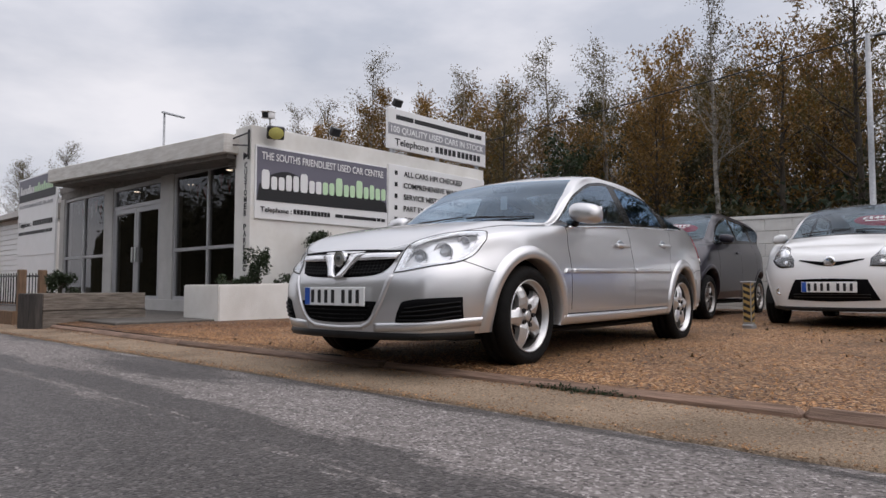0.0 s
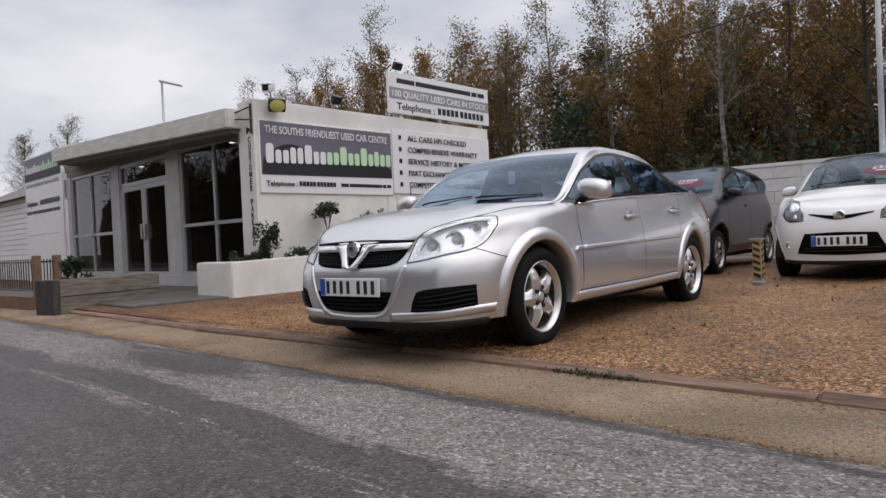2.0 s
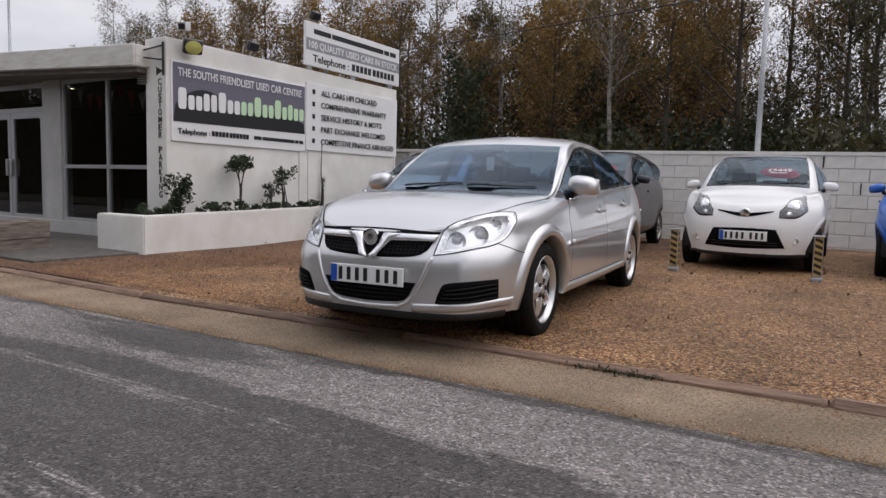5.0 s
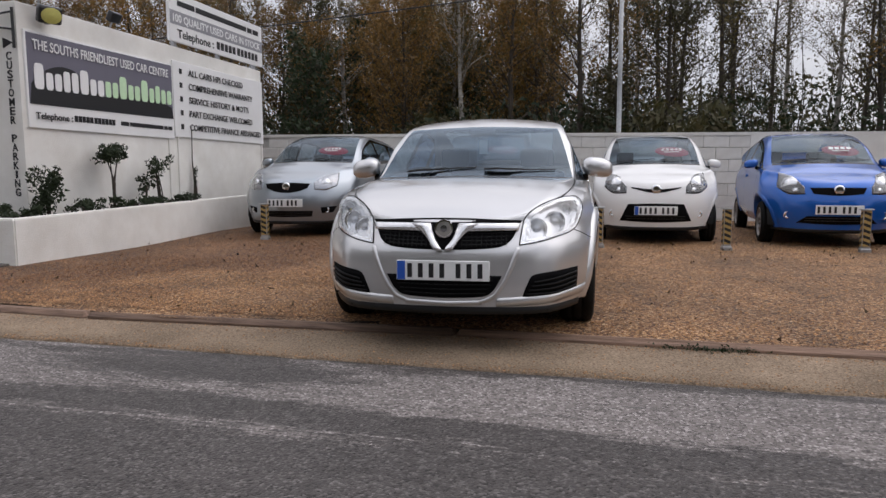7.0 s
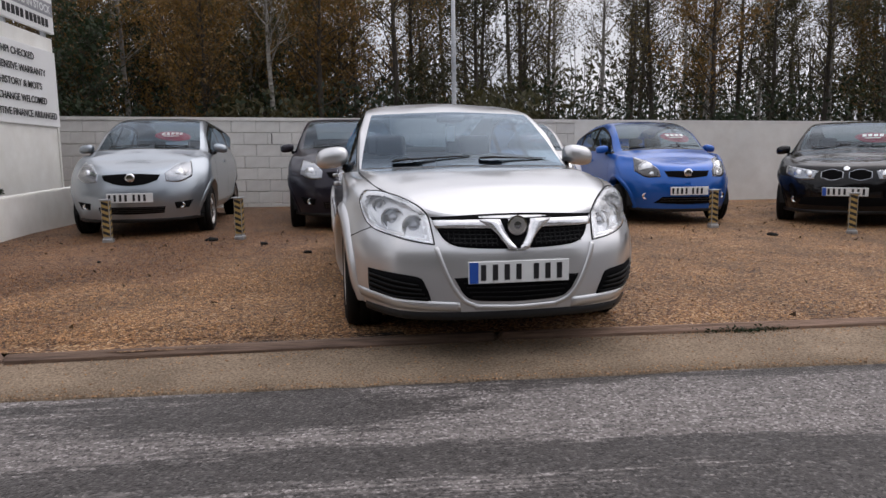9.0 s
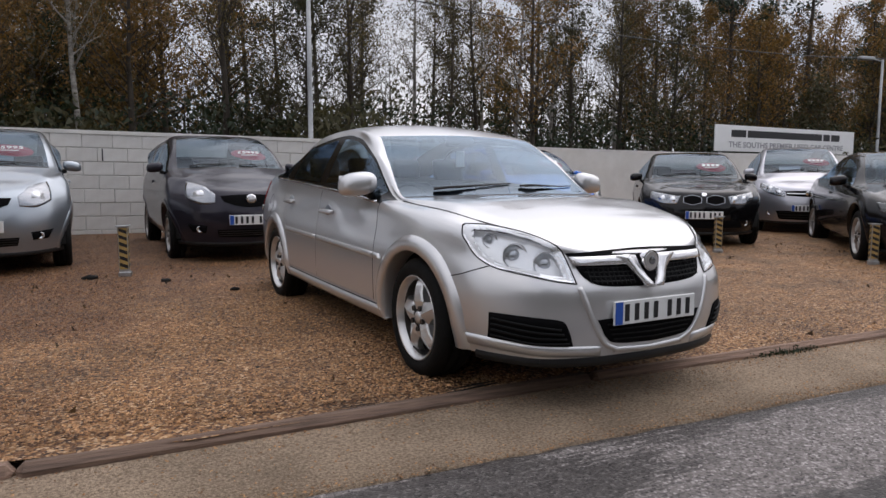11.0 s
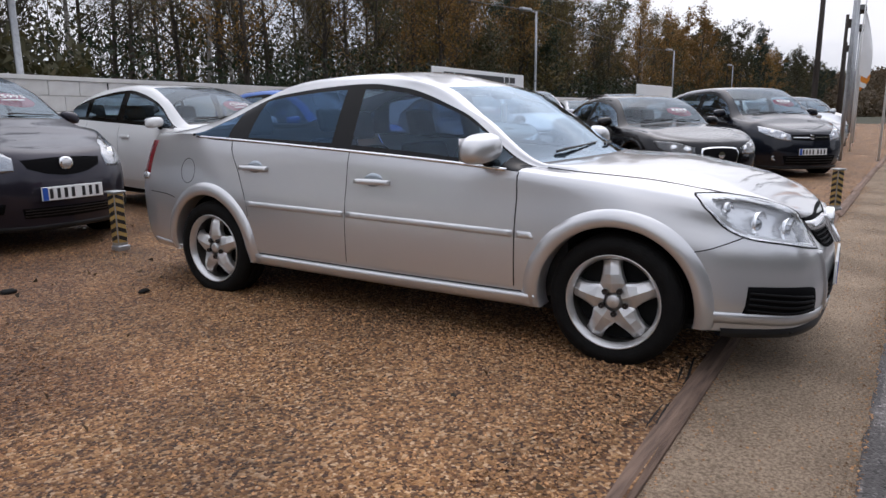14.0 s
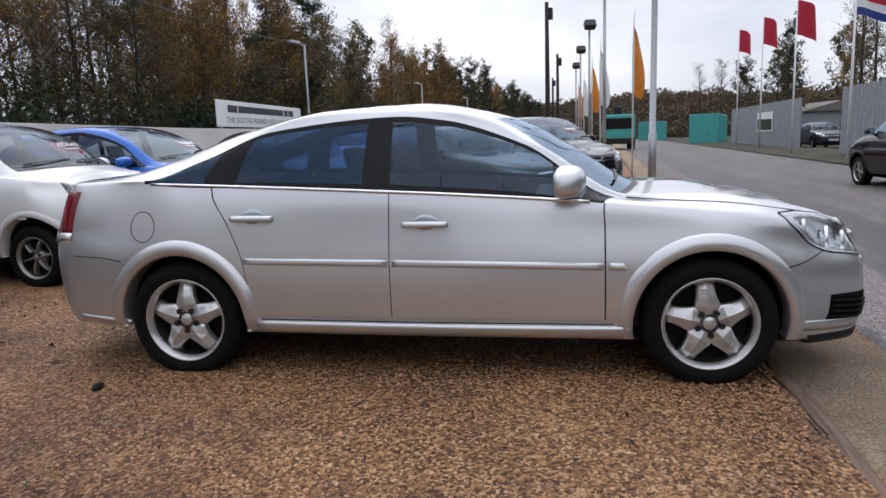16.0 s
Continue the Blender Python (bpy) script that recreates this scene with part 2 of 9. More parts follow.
def part(name, bm, mat, parent=None, label="", smooth=False):
    me = bpy.data.meshes.new(name)
    bm.to_mesh(me)
    bm.free()
    me.materials.append(mat)
    if smooth:
        me.polygons.foreach_set("use_smooth", [True] * len(me.polygons))
    ob = new(name, me)
    if parent is not None:
        ob.parent = parent
    return tagged(ob, label)


def thing(name, label, category, group="", kind="", at=None):
    ob = new(name)
    ob.empty_display_size = 0.1
    if at is not None:
        ob.matrix_basis = at
    return tagged(ob, label, category, group, kind)


def box_bm(x0, x1, y0, y1, z0, z1, bevel=0.0, seg=1):
    bm = bmesh.new()
    bmesh.ops.create_cube(bm, size=1.0, matrix=Matrix.Translation(((x0 + x1) / 2, (y0 + y1) / 2, (z0 + z1) / 2)) @ Matrix.Diagonal((x1 - x0, y1 - y0, z1 - z0, 1)))
    if bevel:
        bmesh.ops.bevel(bm, geom=bm.edges[:], offset=bevel, segments=seg, affect="EDGES", profile=0.6)
    return bm


def box(name, x0, x1, y0, y1, z0, z1, mat, parent=None, label="", bevel=0.006, seg=1):
    return part(name, box_bm(x0, x1, y0, y1, z0, z1, bevel, seg), mat, parent, label)


def tube(points, radii, sides=8, cap=True):
    """Verts and faces of a tube along points with a radius at each."""
    verts, faces = [], []
    pts = [Vector(p) for p in points]
    ref = Vector((0.31, 0.17, 0.93))
    for i, p in enumerate(pts):
        d = (pts[min(i + 1, len(pts) - 1)] - pts[max(i - 1, 0)]).normalized()
        a = d.cross(ref)
        if a.length < 0.05:
            a = d.cross(Vector((1, 0, 0)))
        a.normalize()
        b = d.cross(a)
        r = radii[i] if isinstance(radii, (list, tuple)) else radii
        for k in range(sides):
            w = 2 * math.pi * k / sides
            verts.append(p + a * (r * math.cos(w)) + b * (r * math.sin(w)))
    for i in range(len(pts) - 1):
        for k in range(sides):
            q = (k + 1) % sides
            faces.append((i * sides + k, i * sides + q, (i + 1) * sides + q, (i + 1) * sides + k))
    if cap:
        faces.append(tuple(range(sides))[::-1])
        faces.append(tuple((len(pts) - 1) * sides + k for k in range(sides)))
    return verts, faces


def merge(*pieces):
    verts, faces = [], []
    for v, f in pieces:
        k = len(verts)
        verts += list(v)
        faces += [tuple(i + k for i in q) for q in f]
    return verts, faces


def lathe(profile, sides=32, axis="z"):
    """Turns (radius, height) pairs round an axis."""
    verts, faces = [], []
    for r, h in profile:
        for k in range(sides):
            w = 2 * math.pi * k / sides
            c, s = r * math.cos(w), r * math.sin(w)
            verts.append((c, s, h) if axis == "z" else (h, c, s))
    for i in range(len(profile) - 1):
        for k in range(sides):
            q = (k + 1) % sides
            faces.append((i * sides + k, i * sides + q, (i + 1) * sides + q, (i + 1) * sides + k))
    return verts, faces


def letters(text, width, height, mat, parent, m, name="lettering", label="", bold=0.0, spacing=1.0):
    """Raised lettering from the built-in font, fitted to a width and cap height, lying in the plane of m (x along the line, y up)."""
    cu = bpy.data.curves.new(name, "FONT")
    cu.body, cu.align_x, cu.align_y, cu.size, cu.extrude, cu.offset, cu.space_character = text, "LEFT", "BOTTOM_BASELINE", 1.0, 0.002, bold, spacing
    cu.resolution_u = 3
    tmp = bpy.data.objects.new(name, cu)
    scene.collection.objects.link(tmp)
    me = bpy.data.meshes.new_from_object(tmp.evaluated_get(bpy.context.evaluated_depsgraph_get()))
    bpy.data.objects.remove(tmp)
    bpy.data.curves.remove(cu)
    co = np.array([v.co[:] for v in me.vertices])
    x0, x1 = co[:, 0].min(), co[:, 0].max()
    for v in me.vertices:
        v.co.x = (v.co.x - x0) / (x1 - x0) * width
        v.co.y = v.co.y / 0.70 * height
    me.materials.clear()
    me.materials.append(mat)
    ob = new(name, me)
    ob.matrix_basis = m
    if parent is not None:
        ob.parent = parent
    return tagged(ob, label, kind="stuff")


def bars(widths, height, gap, mat, parent, m, name="printed_bar", total=None):
    """Plain bars, one for each piece of writing that is not spelled out."""
    k = 1.0 if total is None else total / (sum(widths) + gap * (len(widths) - 1))
    x, last = 0.0, None
    for w in widths:
        if w > 0:
            verts = [m @ Vector(p) for p in ((x, 0, 0.001), (x + w * k, 0, 0.001), (x + w * k, height, 0.001), (x, height, 0.001),
                                             (x, 0, -0.001), (x + w * k, 0, -0.001), (x + w * k, height, -0.001), (x, height, -0.001))]
            last = put(name, verts, [(0, 1, 2, 3), (0, 4, 5, 1), (1, 5, 6, 2), (2, 6, 7, 3), (3, 7, 4, 0)], mat, parent)
        x += (w + gap) * k
    return last


# ---------------------------------------------------------------- the site's levels
KERB_Y, ROAD_Y, WALL_Y = -0.42, -1.10, 9.15


def gravel_z(x, y):
    return 0.055 + 0.002 * max(0.0, min(y, 2.7)) + 0.028 * max(0.0, min(y - 2.7, 1.8)) + 0.015 * max(0.0, min(y - 4.5, 2.0)) - 0.004 * max(-8.0, min(x, 8.0))


def asphalt():
    """Worn asphalt with embedded stones, damp dark tracks along the road and pale dry dust."""
    m, n, l, b = node_mat("worn_asphalt")
    co = n.new("ShaderNodeTexCoord")

    def mapped(scale, rot=0.0):
        mp = n.new("ShaderNodeMapping")
        mp.inputs["Scale"].default_value, mp.inputs["Rotation"].default_value = scale, (0, 0, radians(rot))
        l.new(co.outputs["Object"], mp.inputs["Vector"])
        return mp.outputs["Vector"]

    def mapped_at(place, scale):
        a_ = n.new("ShaderNodeVectorMath")
        a_.operation = "SUBTRACT"
        l.new(co.outputs["Object"], a_.inputs[0])
        a_.inputs[1].default_value = place
        b_ = n.new("ShaderNodeVectorMath")
        b_.operation = "MULTIPLY"
        l.new(a_.outputs["Vector"], b_.inputs[0])
        b_.inputs[1].default_value = scale
        return b_.outputs["Vector"]

    def noise_tex(vec, scale, detail, rough=0.6):
        t = n.new("ShaderNodeTexNoise")
        t.inputs["Scale"].default_value, t.inputs["Detail"].default_value, t.inputs["Roughness"].default_value = scale, detail, rough
        l.new(vec, t.inputs["Vector"])
        return t.outputs["Fac"]

    def calc(op, a_, b_):
        t = n.new("ShaderNodeMath")
        t.operation = op
        for k, q in enumerate((a_, b_)):
            if isinstance(q, (int, float)):
                t.inputs[k].default_value = q
            else:
                l.new(q, t.inputs[k])
        return t.outputs["Value"]

    def remap(val, a0, a1, b0, b1):
        t = n.new("ShaderNodeMapRange")
        for k, q in zip(("From Min", "From Max", "To Min", "To Max"), (a0, a1, b0, b1)):
            t.inputs[k].default_value = q
        l.new(val, t.inputs["Value"])
        return t.outputs["Result"]

    v = n.new("ShaderNodeTexVoronoi")
    v.inputs["Scale"].default_value = 95.0
    l.new(co.outputs["Object"], v.inputs["Vector"])
    sep = n.new("ShaderNodeSeparateColor")
    l.new(v.outputs["Color"], sep.inputs["Color"])
    stone = n.new("ShaderNodeValToRGB")
    e = stone.color_ramp.elements
    e[0].color, e[1].color = (0.075, 0.067, 0.064, 1), (0.420, 0.385, 0.370, 1)
    for pos, c in ((0.25, (0.165, 0.148, 0.140, 1)), (0.80, (0.225, 0.204, 0.194, 1))):
        k = e.new(pos)
        k.color = c
    l.new(sep.outputs["Red"], stone.inputs["Fac"])
    # long damp tracks, ragged at the edges, with fine tread lines running along the road
    tracks = noise_tex(mapped((0.17, 1.15, 1.0), 2.0), 1.6, 5.0, 0.55)
    ragged = noise_tex(mapped((0.9, 2.2, 1.0), 2.0), 5.0, 9.0, 0.72)
    lines = noise_tex(mapped((0.30, 17.0, 1.0), 2.0), 3.0, 4.0, 0.65)
    flecks = noise_tex(mapped((2.2, 7.5, 1.0), 2.0), 6.0, 8.0, 0.78)
    wet = calc("ADD", calc("MULTIPLY", tracks, 0.30), -0.085)
    for grain, share in ((ragged, 0.50), (lines, 0.52), (flecks, 0.46)):
        wet = calc("ADD", wet, calc("MULTIPLY", grain, share))
    # two tyre tracks beside the verge, fine tread lines between them, and a drying puddle at the concrete
    sxyz = n.new("ShaderNodeSeparateXYZ")
    l.new(co.outputs["Object"], sxyz.inputs["Vector"])
    wander = remap(noise_tex(mapped((0.55, 1.3, 0.0)), 1.0, 7.0, 0.62), 0.3, 0.7, -0.13, 0.13)
    yy_ = calc("ADD", sxyz.outputs["Y"], wander)

    def band(mid, half, top):
        d_ = n.new("ShaderNodeMath")
        d_.operation = "ABSOLUTE"
        l.new(calc("SUBTRACT", yy_, mid), d_.inputs[0])
        return remap(d_.outputs["Value"], half * 0.35, half * 1.9, top, 0.0)

    far_side = remap(sxyz.outputs["Y"], -2.75, -2.3, 0.0, -0.065)
    wet = calc("ADD", wet, far_side)
    for mid, half, top in ((-1.95, 0.085, 0.235), (-2.37, 0.12, 0.26), (-2.16, 0.13, 0.10), (-2.66, 0.12, 0.20), (-2.95, 0.10, 0.10), (-1.17, 0.05, 0.16)):
        wet = calc("ADD", wet, band(mid, half, top))
    puddle = n.new("ShaderNodeVectorMath")
    puddle.operation = "LENGTH"
    l.new(mapped_at((-1.15, -1.38, 0.0), (0.95, 4.2, 0.0)), puddle.inputs[0])
    wet = calc("ADD", wet, remap(puddle.outputs["Value"], 0.35, 1.25, 0.27, 0.0))
    wet = remap(wet, 0.790, 0.870, 0.0, 1.0)
    patchy = remap(noise_tex(mapped((1, 1, 1)), 7.0, 9.0, 0.65), 0.3, 0.7, 0.86, 1.12)
    dusty = remap(noise_tex(mapped((0.3, 1.2, 1.0)), 1.1, 6.0, 0.6), 0.35, 0.65, 0.88, 1.10)
    k_ = calc("MULTIPLY", calc("MULTIPLY", patchy, dusty), remap(wet, 0.0, 1.0, 1.02, 0.40))
    s2 = n.new("ShaderNodeVectorMath")
    s2.operation = "SCALE"
    l.new(stone.outputs["Color"], s2.inputs[0])
    l.new(k_, s2.inputs["Scale"])
    l.new(s2.outputs["Vector"], b.inputs["Base Color"])
    l.new(remap(wet, 0.0, 1.0, 0.88, 0.50), b.inputs["Roughness"])
    b.inputs["Specular IOR Level"].default_value = 0.18
    bp = n.new("ShaderNodeBump")
    bp.inputs["Strength"].default_value, bp.inputs["Distance"].default_value = 0.8, 0.006
    bp.invert = True
    l.new(v.outputs["Distance"], bp.inputs["Height"])
    l.new(bp.outputs["Normal"], b.inputs["Normal"])
    return m


def damp_west(m):
    """The north-west end of the gravel is still damp, darker and redder, with a ragged edge."""
    n, l = m.node_tree.nodes, m.node_tree.links
    b = n["Principled BSDF"]
    dry = b.inputs["Base Color"].links[0].from_socket
    co = n.new("ShaderNodeTexCoord")
    t = n.new("ShaderNodeTexNoise")
    t.inputs["Scale"].default_value, t.inputs["Detail"].default_value, t.inputs["Roughness"].default_value = 0.9, 8.0, 0.7
    l.new(co.outputs["Object"], t.inputs["Vector"])
    xyz = n.new("ShaderNodeSeparateXYZ")
    l.new(co.outputs["Object"], xyz.inputs["Vector"])
    west = n.new("ShaderNodeMath")
    west.operation = "MULTIPLY_ADD"
    west.inputs[1].default_value = -0.16
    l.new(xyz.outputs["X"], west.inputs[0])
    north = n.new("ShaderNodeMath")
    north.operation = "MULTIPLY_ADD"
    north.inputs[1].default_value = 0.10
    l.new(xyz.outputs["Y"], north.inputs[0])
    l.new(t.outputs["Fac"], north.inputs[2])
    l.new(north.outputs["Value"], west.inputs[2])
    wet = n.new("ShaderNodeMapRange")
    wet.inputs["From Min"].default_value, wet.inputs["From Max"].default_value = 0.93, 1.18
    l.new(west.outputs["Value"], wet.inputs["Value"])
    mx = n.new("ShaderNodeMixRGB")
    mx.blend_type = "MULTIPLY"
    mx.inputs["Color2"].default_value = (0.62, 0.56, 0.54, 1)
    l.new(wet.outputs["Result"], mx.inputs["Fac"])
    l.new(dry, mx.inputs["Color1"])
    l.new(mx.outputs["Color"], b.inputs["Base Color"])
    return m


def gravel_mat(name="gravel_bed", scale=75.0):
    """Packed pea gravel: every cell one stone, in ochres, browns and greys, with darker damp areas."""
    m, n, l, b = node_mat(name)
    co = n.new("ShaderNodeTexCoord")
    v = n.new("ShaderNodeTexVoronoi")
    v.inputs["Scale"].default_value = scale
    l.new(co.outputs["Object"], v.inputs["Vector"])
    sep = n.new("ShaderNodeSeparateColor")
    l.new(v.outputs["Color"], sep.inputs["Color"])
    r = n.new("ShaderNodeValToRGB")
    e = r.color_ramp.elements
    e[0].color, e[1].color = (0.042, 0.017, 0.008, 1), (0.66, 0.45, 0.27, 1)
    for pos, c in ((0.3, (0.152, 0.066, 0.024, 1)), (0.55, (0.300, 0.143, 0.050, 1)), (0.8, (0.440, 0.236, 0.094, 1))):
        k = e.new(pos)
        k.color = c
    l.new(sep.outputs["Red"], r.inputs["Fac"])
    t = n.new("ShaderNodeTexNoise")
    t.inputs["Scale"].default_value, t.inputs["Detail"].default_value, t.inputs["Roughness"].default_value = 1.1, 9.0, 0.68
    l.new(co.outputs["Object"], t.inputs["Vector"])
    mr = n.new("ShaderNodeMapRange")
    mr.inputs["From Min"].default_value, mr.inputs["From Max"].default_value = 0.35, 0.65
    mr.inputs["To Min"].default_value, mr.inputs["To Max"].default_value = 0.50, 1.12
    l.new(t.outputs["Fac"], mr.inputs["Value"])
    s = n.new("ShaderNodeVectorMath")
    s.operation = "SCALE"
    l.new(r.outputs["Color"], s.inputs[0])
    l.new(mr.outputs["Result"], s.inputs["Scale"])
    l.new(s.outputs["Vector"], b.inputs["Base Color"])
    b.inputs["Roughness"].default_value = 0.72
    bp = n.new("ShaderNodeBump")
    bp.inputs["Strength"].default_value, bp.inputs["Distance"].default_value = 1.0, 0.012
    bp.invert = True
    l.new(v.outputs["Distance"], bp.inputs["Height"])
    l.new(bp.outputs["Normal"], b.inputs["Normal"])
    return m


M["asphalt"] = asphalt()
M["gravel"] = damp_west(gravel_mat())
M["stone"] = damp_west(surface("loose_stone", (0.50, 0.280, 0.125), (0.19, 0.086, 0.033), rough=0.6, scale=35, bump=0.1, island=0.6))
M["verge_concrete"] = surface("gritty_concrete_strip", (0.52, 0.395, 0.28), (0.175, 0.128, 0.088), rough=0.9, scale=75, detail=10.0, bump=1.0, bump_scale=130, spec=0.2, big=0.30, big_scale=1.4)
M["earth"] = surface("earth_and_grass", (0.055, 0.060, 0.025), (0.035, 0.028, 0.016), rough=0.95, scale=5, bump=0.6, big=0.4)
M["kerb_wood"] = surface("weathered_timber_edging", (0.29, 0.190, 0.138), (0.12, 0.078, 0.056), rough=0.85, scale=6, stretch=(0.6, 9, 9), bump=0.4, vary=0.25)
M["white_block"] = surface("white_painted_blockwork", (0.80, 0.79, 0.75), (0.72, 0.70, 0.66), rough=0.8, scale=7, bump=0.25, bump_scale=70, big=0.10, big_scale=1.3, vary=0.04)
# pale render greyed, so that the canopy's shade sits in the colour
M["shaded_render"] = surface("canopy_shaded_render", (0.50, 0.49, 0.47), (0.42, 0.41, 0.39), rough=0.75, scale=3, bump=0.25, bump_scale=60, big=0.10, big_scale=0.9)
M["render_white"] = surface("white_painted_render", (0.82, 0.81, 0.77), (0.73, 0.71, 0.66), rough=0.75, scale=3, bump=0.25, bump_scale=60, big=0.10, big_scale=0.9)
M["mortar"] = surface("painted_mortar", (0.55, 0.54, 0.51), (0.40, 0.39, 0.36), rough=0.9, scale=12, bump=0.4)
M["board_white"] = surface("white_sign_board", (0.82, 0.82, 0.82), (0.78, 0.78, 0.77), rough=0.4, scale=3, bump=0.02)
M["sign_purple"] = surface("grey_violet_print", (0.150, 0.145, 0.185), (0.140, 0.135, 0.172), rough=0.45, scale=3, bump=0.0)
M["sign_grey"] = surface("grey_print", (0.30, 0.30, 0.32), (0.28, 0.28, 0.30), rough=0.45, scale=3, bump=0.0)
M["sign_green"] = plain("pale_green_print", (0.56, 0.76, 0.50), 0.45)
M["frame_grey"] = plain("grey_aluminium_frame", (0.42, 0.42, 0.43), 0.4, 0.3)
M["fascia"] = surface("weathered_white_fascia", (0.76, 0.74, 0.70), (0.55, 0.52, 0.47), rough=0.7, scale=5, stretch=(0.5, 1, 3), bump=0.1)
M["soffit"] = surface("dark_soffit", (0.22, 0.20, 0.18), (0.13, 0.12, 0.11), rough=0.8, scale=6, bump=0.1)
M["sleeper"] = surface("grey_oak_sleeper", (0.27, 0.232, 0.195), (0.10, 0.082, 0.066), rough=0.85, scale=5, stretch=(9, 0.8, 9), bump=0.5, vary=0.28, big=0.25, big_scale=0.8)
M["paving"] = surface("damp_concrete_paving", (0.125, 0.112, 0.098), (0.070, 0.063, 0.055), rough=0.8, scale=9, bump=0.3, big=0.3)
M["galv"] = surface("galvanised_steel", (0.46, 0.47, 0.48), (0.33, 0.34, 0.35), rough=0.45, metal=0.7, scale=20, bump=0.05)
M["post_yellow"] = surface("faded_yellow_tape", (0.48, 0.33, 0.11), (0.36, 0.24, 0.08), rough=0.6, scale=25, bump=0.1)
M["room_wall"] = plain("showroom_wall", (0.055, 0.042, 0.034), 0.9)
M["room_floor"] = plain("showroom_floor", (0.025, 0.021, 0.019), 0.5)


# ---------------------------------------------------------------- ground, road, verge
def kerb_shift(x):
    """The edging bows out towards the road beside the hatchback."""
    return -0.15 * max(0.0, min((-0.35 - x) / 1.5, (x + 3.6) / 1.7, 1.0))


def sheet(name, xs, ys, zf, mat, label, kind="structure", category="ground"):
    verts = [(x, y, zf(x, y)) for y in ys for x in xs]
    w = len(xs)
    faces = [(j * w + i, j * w + i + 1, (j + 1) * w + i + 1, (j + 1) * w + i) for j in range(len(ys) - 1) for i in range(w - 1)]
    ob = put(name, verts, faces, mat, smooth=True)
    return tagged(ob, label, category, kind=kind)


sheet("ground", [-1500, -200, -60, 60, 200, 1500], [-1500, -200, -30, 9.0, 40, 200, 1500], lambda x, y: -0.06, M["earth"], "dark earth and rough grass running to the horizon")
sheet("road", [-120 + 4 * i for i in range(91)], [-7.2, -6.0, -4.5, -3.0, -2.0, ROAD_Y], lambda x, y: -0.012 - 0.006 * (y + 1.1) ** 2 * 0.2, M["asphalt"], "worn grey asphalt road with damp tyre tracks", category="road")
vxs = [-60 + 2 * i for i in range(26)] + [-9 + 0.09 * i for i in range(200)] + [9 + 2 * i for i in range(40)]
verge_ = sheet("concrete_verge", vxs, [ROAD_Y - 0.012, ROAD_Y, -0.9, -0.7, KERB_Y + 0.03], lambda x, y: -0.05 if y < ROAD_Y - 0.005 else 0.01 * (y + 1.1), M["verge_concrete"], "gritty brown concrete strip between road and gravel", category="verge")
for v in verge_.data.vertices:
    if v.co.y < ROAD_Y + 0.001:
        v.co.y += 0.030 * noise.noise((v.co.x * 1.3, 0.0, 4.0)) + 0.022 * noise.noise((v.co.x * 6.0, 0.0, 8.0))
GX = [-30 + 0.5 * i for i in range(181)]
lot_ = sheet("gravel_lot", GX, [KERB_Y + 0.03] + [0.5 * i for i in range(19)] + [WALL_Y + 0.05],
      lambda x, y: gravel_z(x, y) + 0.012 * noise.noise((x * 0.9, y * 0.9, 0.0)) * min(1, max(0, y + 0.4) * 3) - (0.02 if y < 0 else 0), M["gravel"], "ochre pea gravel forecourt", category="gravel")
for v in lot_.data.vertices:
    if v.co.y < KERB_Y + 0.04:
        v.co.y += kerb_shift(v.co.x)
sheet("far_verge", [-60 + 3 * i for i in range(61)], [-11, -9.5, -8.5, -7.2], lambda x, y: -0.02 + (0.06 if y < -8 else 0), M["earth"], "grassy verge on the far side of the road", category="verge")

kerb = thing("timber_kerb", "weathered reddish timber edging boards along the gravel", "kerb", kind="structure")
x, rnd = -14.0, random.Random(4)
while x < 34.0:
    w = 2.4 + rnd.uniform(-0.25, 0.25)
    bm = box_bm(x + 0.003, x + w - 0.003, KERB_Y - 0.052, KERB_Y + 0.048, -0.12, 0.046, 0.026)
    for v in bm.verts:
        v.co.z += rnd.uniform(-0.006, 0.006)
        v.co.y += rnd.uniform(-0.006, 0.006) + kerb_shift(v.co.x)
    k = part("edging_board", bm, M["kerb_wood"], kerb)
    k.matrix_basis = pose(0, rnd.uniform(-0.012, 0.012), 0)
    x += w

# ---------------------------------------------------------------- back wall of painted blocks
back_wall = thing("wall_back", "white painted concrete block wall behind the parked cars", "wall", kind="structure")


def wall_top(x):
    return 1.80 - 0.0125 * x if x < 9 else 1.6875


WX0, WX1 = -9.2, 44.0
xs = [WX0 + i * (WX1 - WX0) / 40 for i in range(41)]
v, f = [], []
for xx in xs:
    v += [(xx, WALL_Y + 0.012, -0.1), (xx, WALL_Y + 0.012, wall_top(xx) - 0.06), (xx, WALL_Y + 0.21, wall_top(xx) - 0.06), (xx, WALL_Y + 0.21, -0.1)]
for i in range(40):
    for a in range(3):
        f.append((4 * i + a, 4 * i + 4 + a, 4 * i + 5 + a, 4 * i + 1 + a))
put("wall_core", v, f, M["mortar"], back_wall)
cop = []
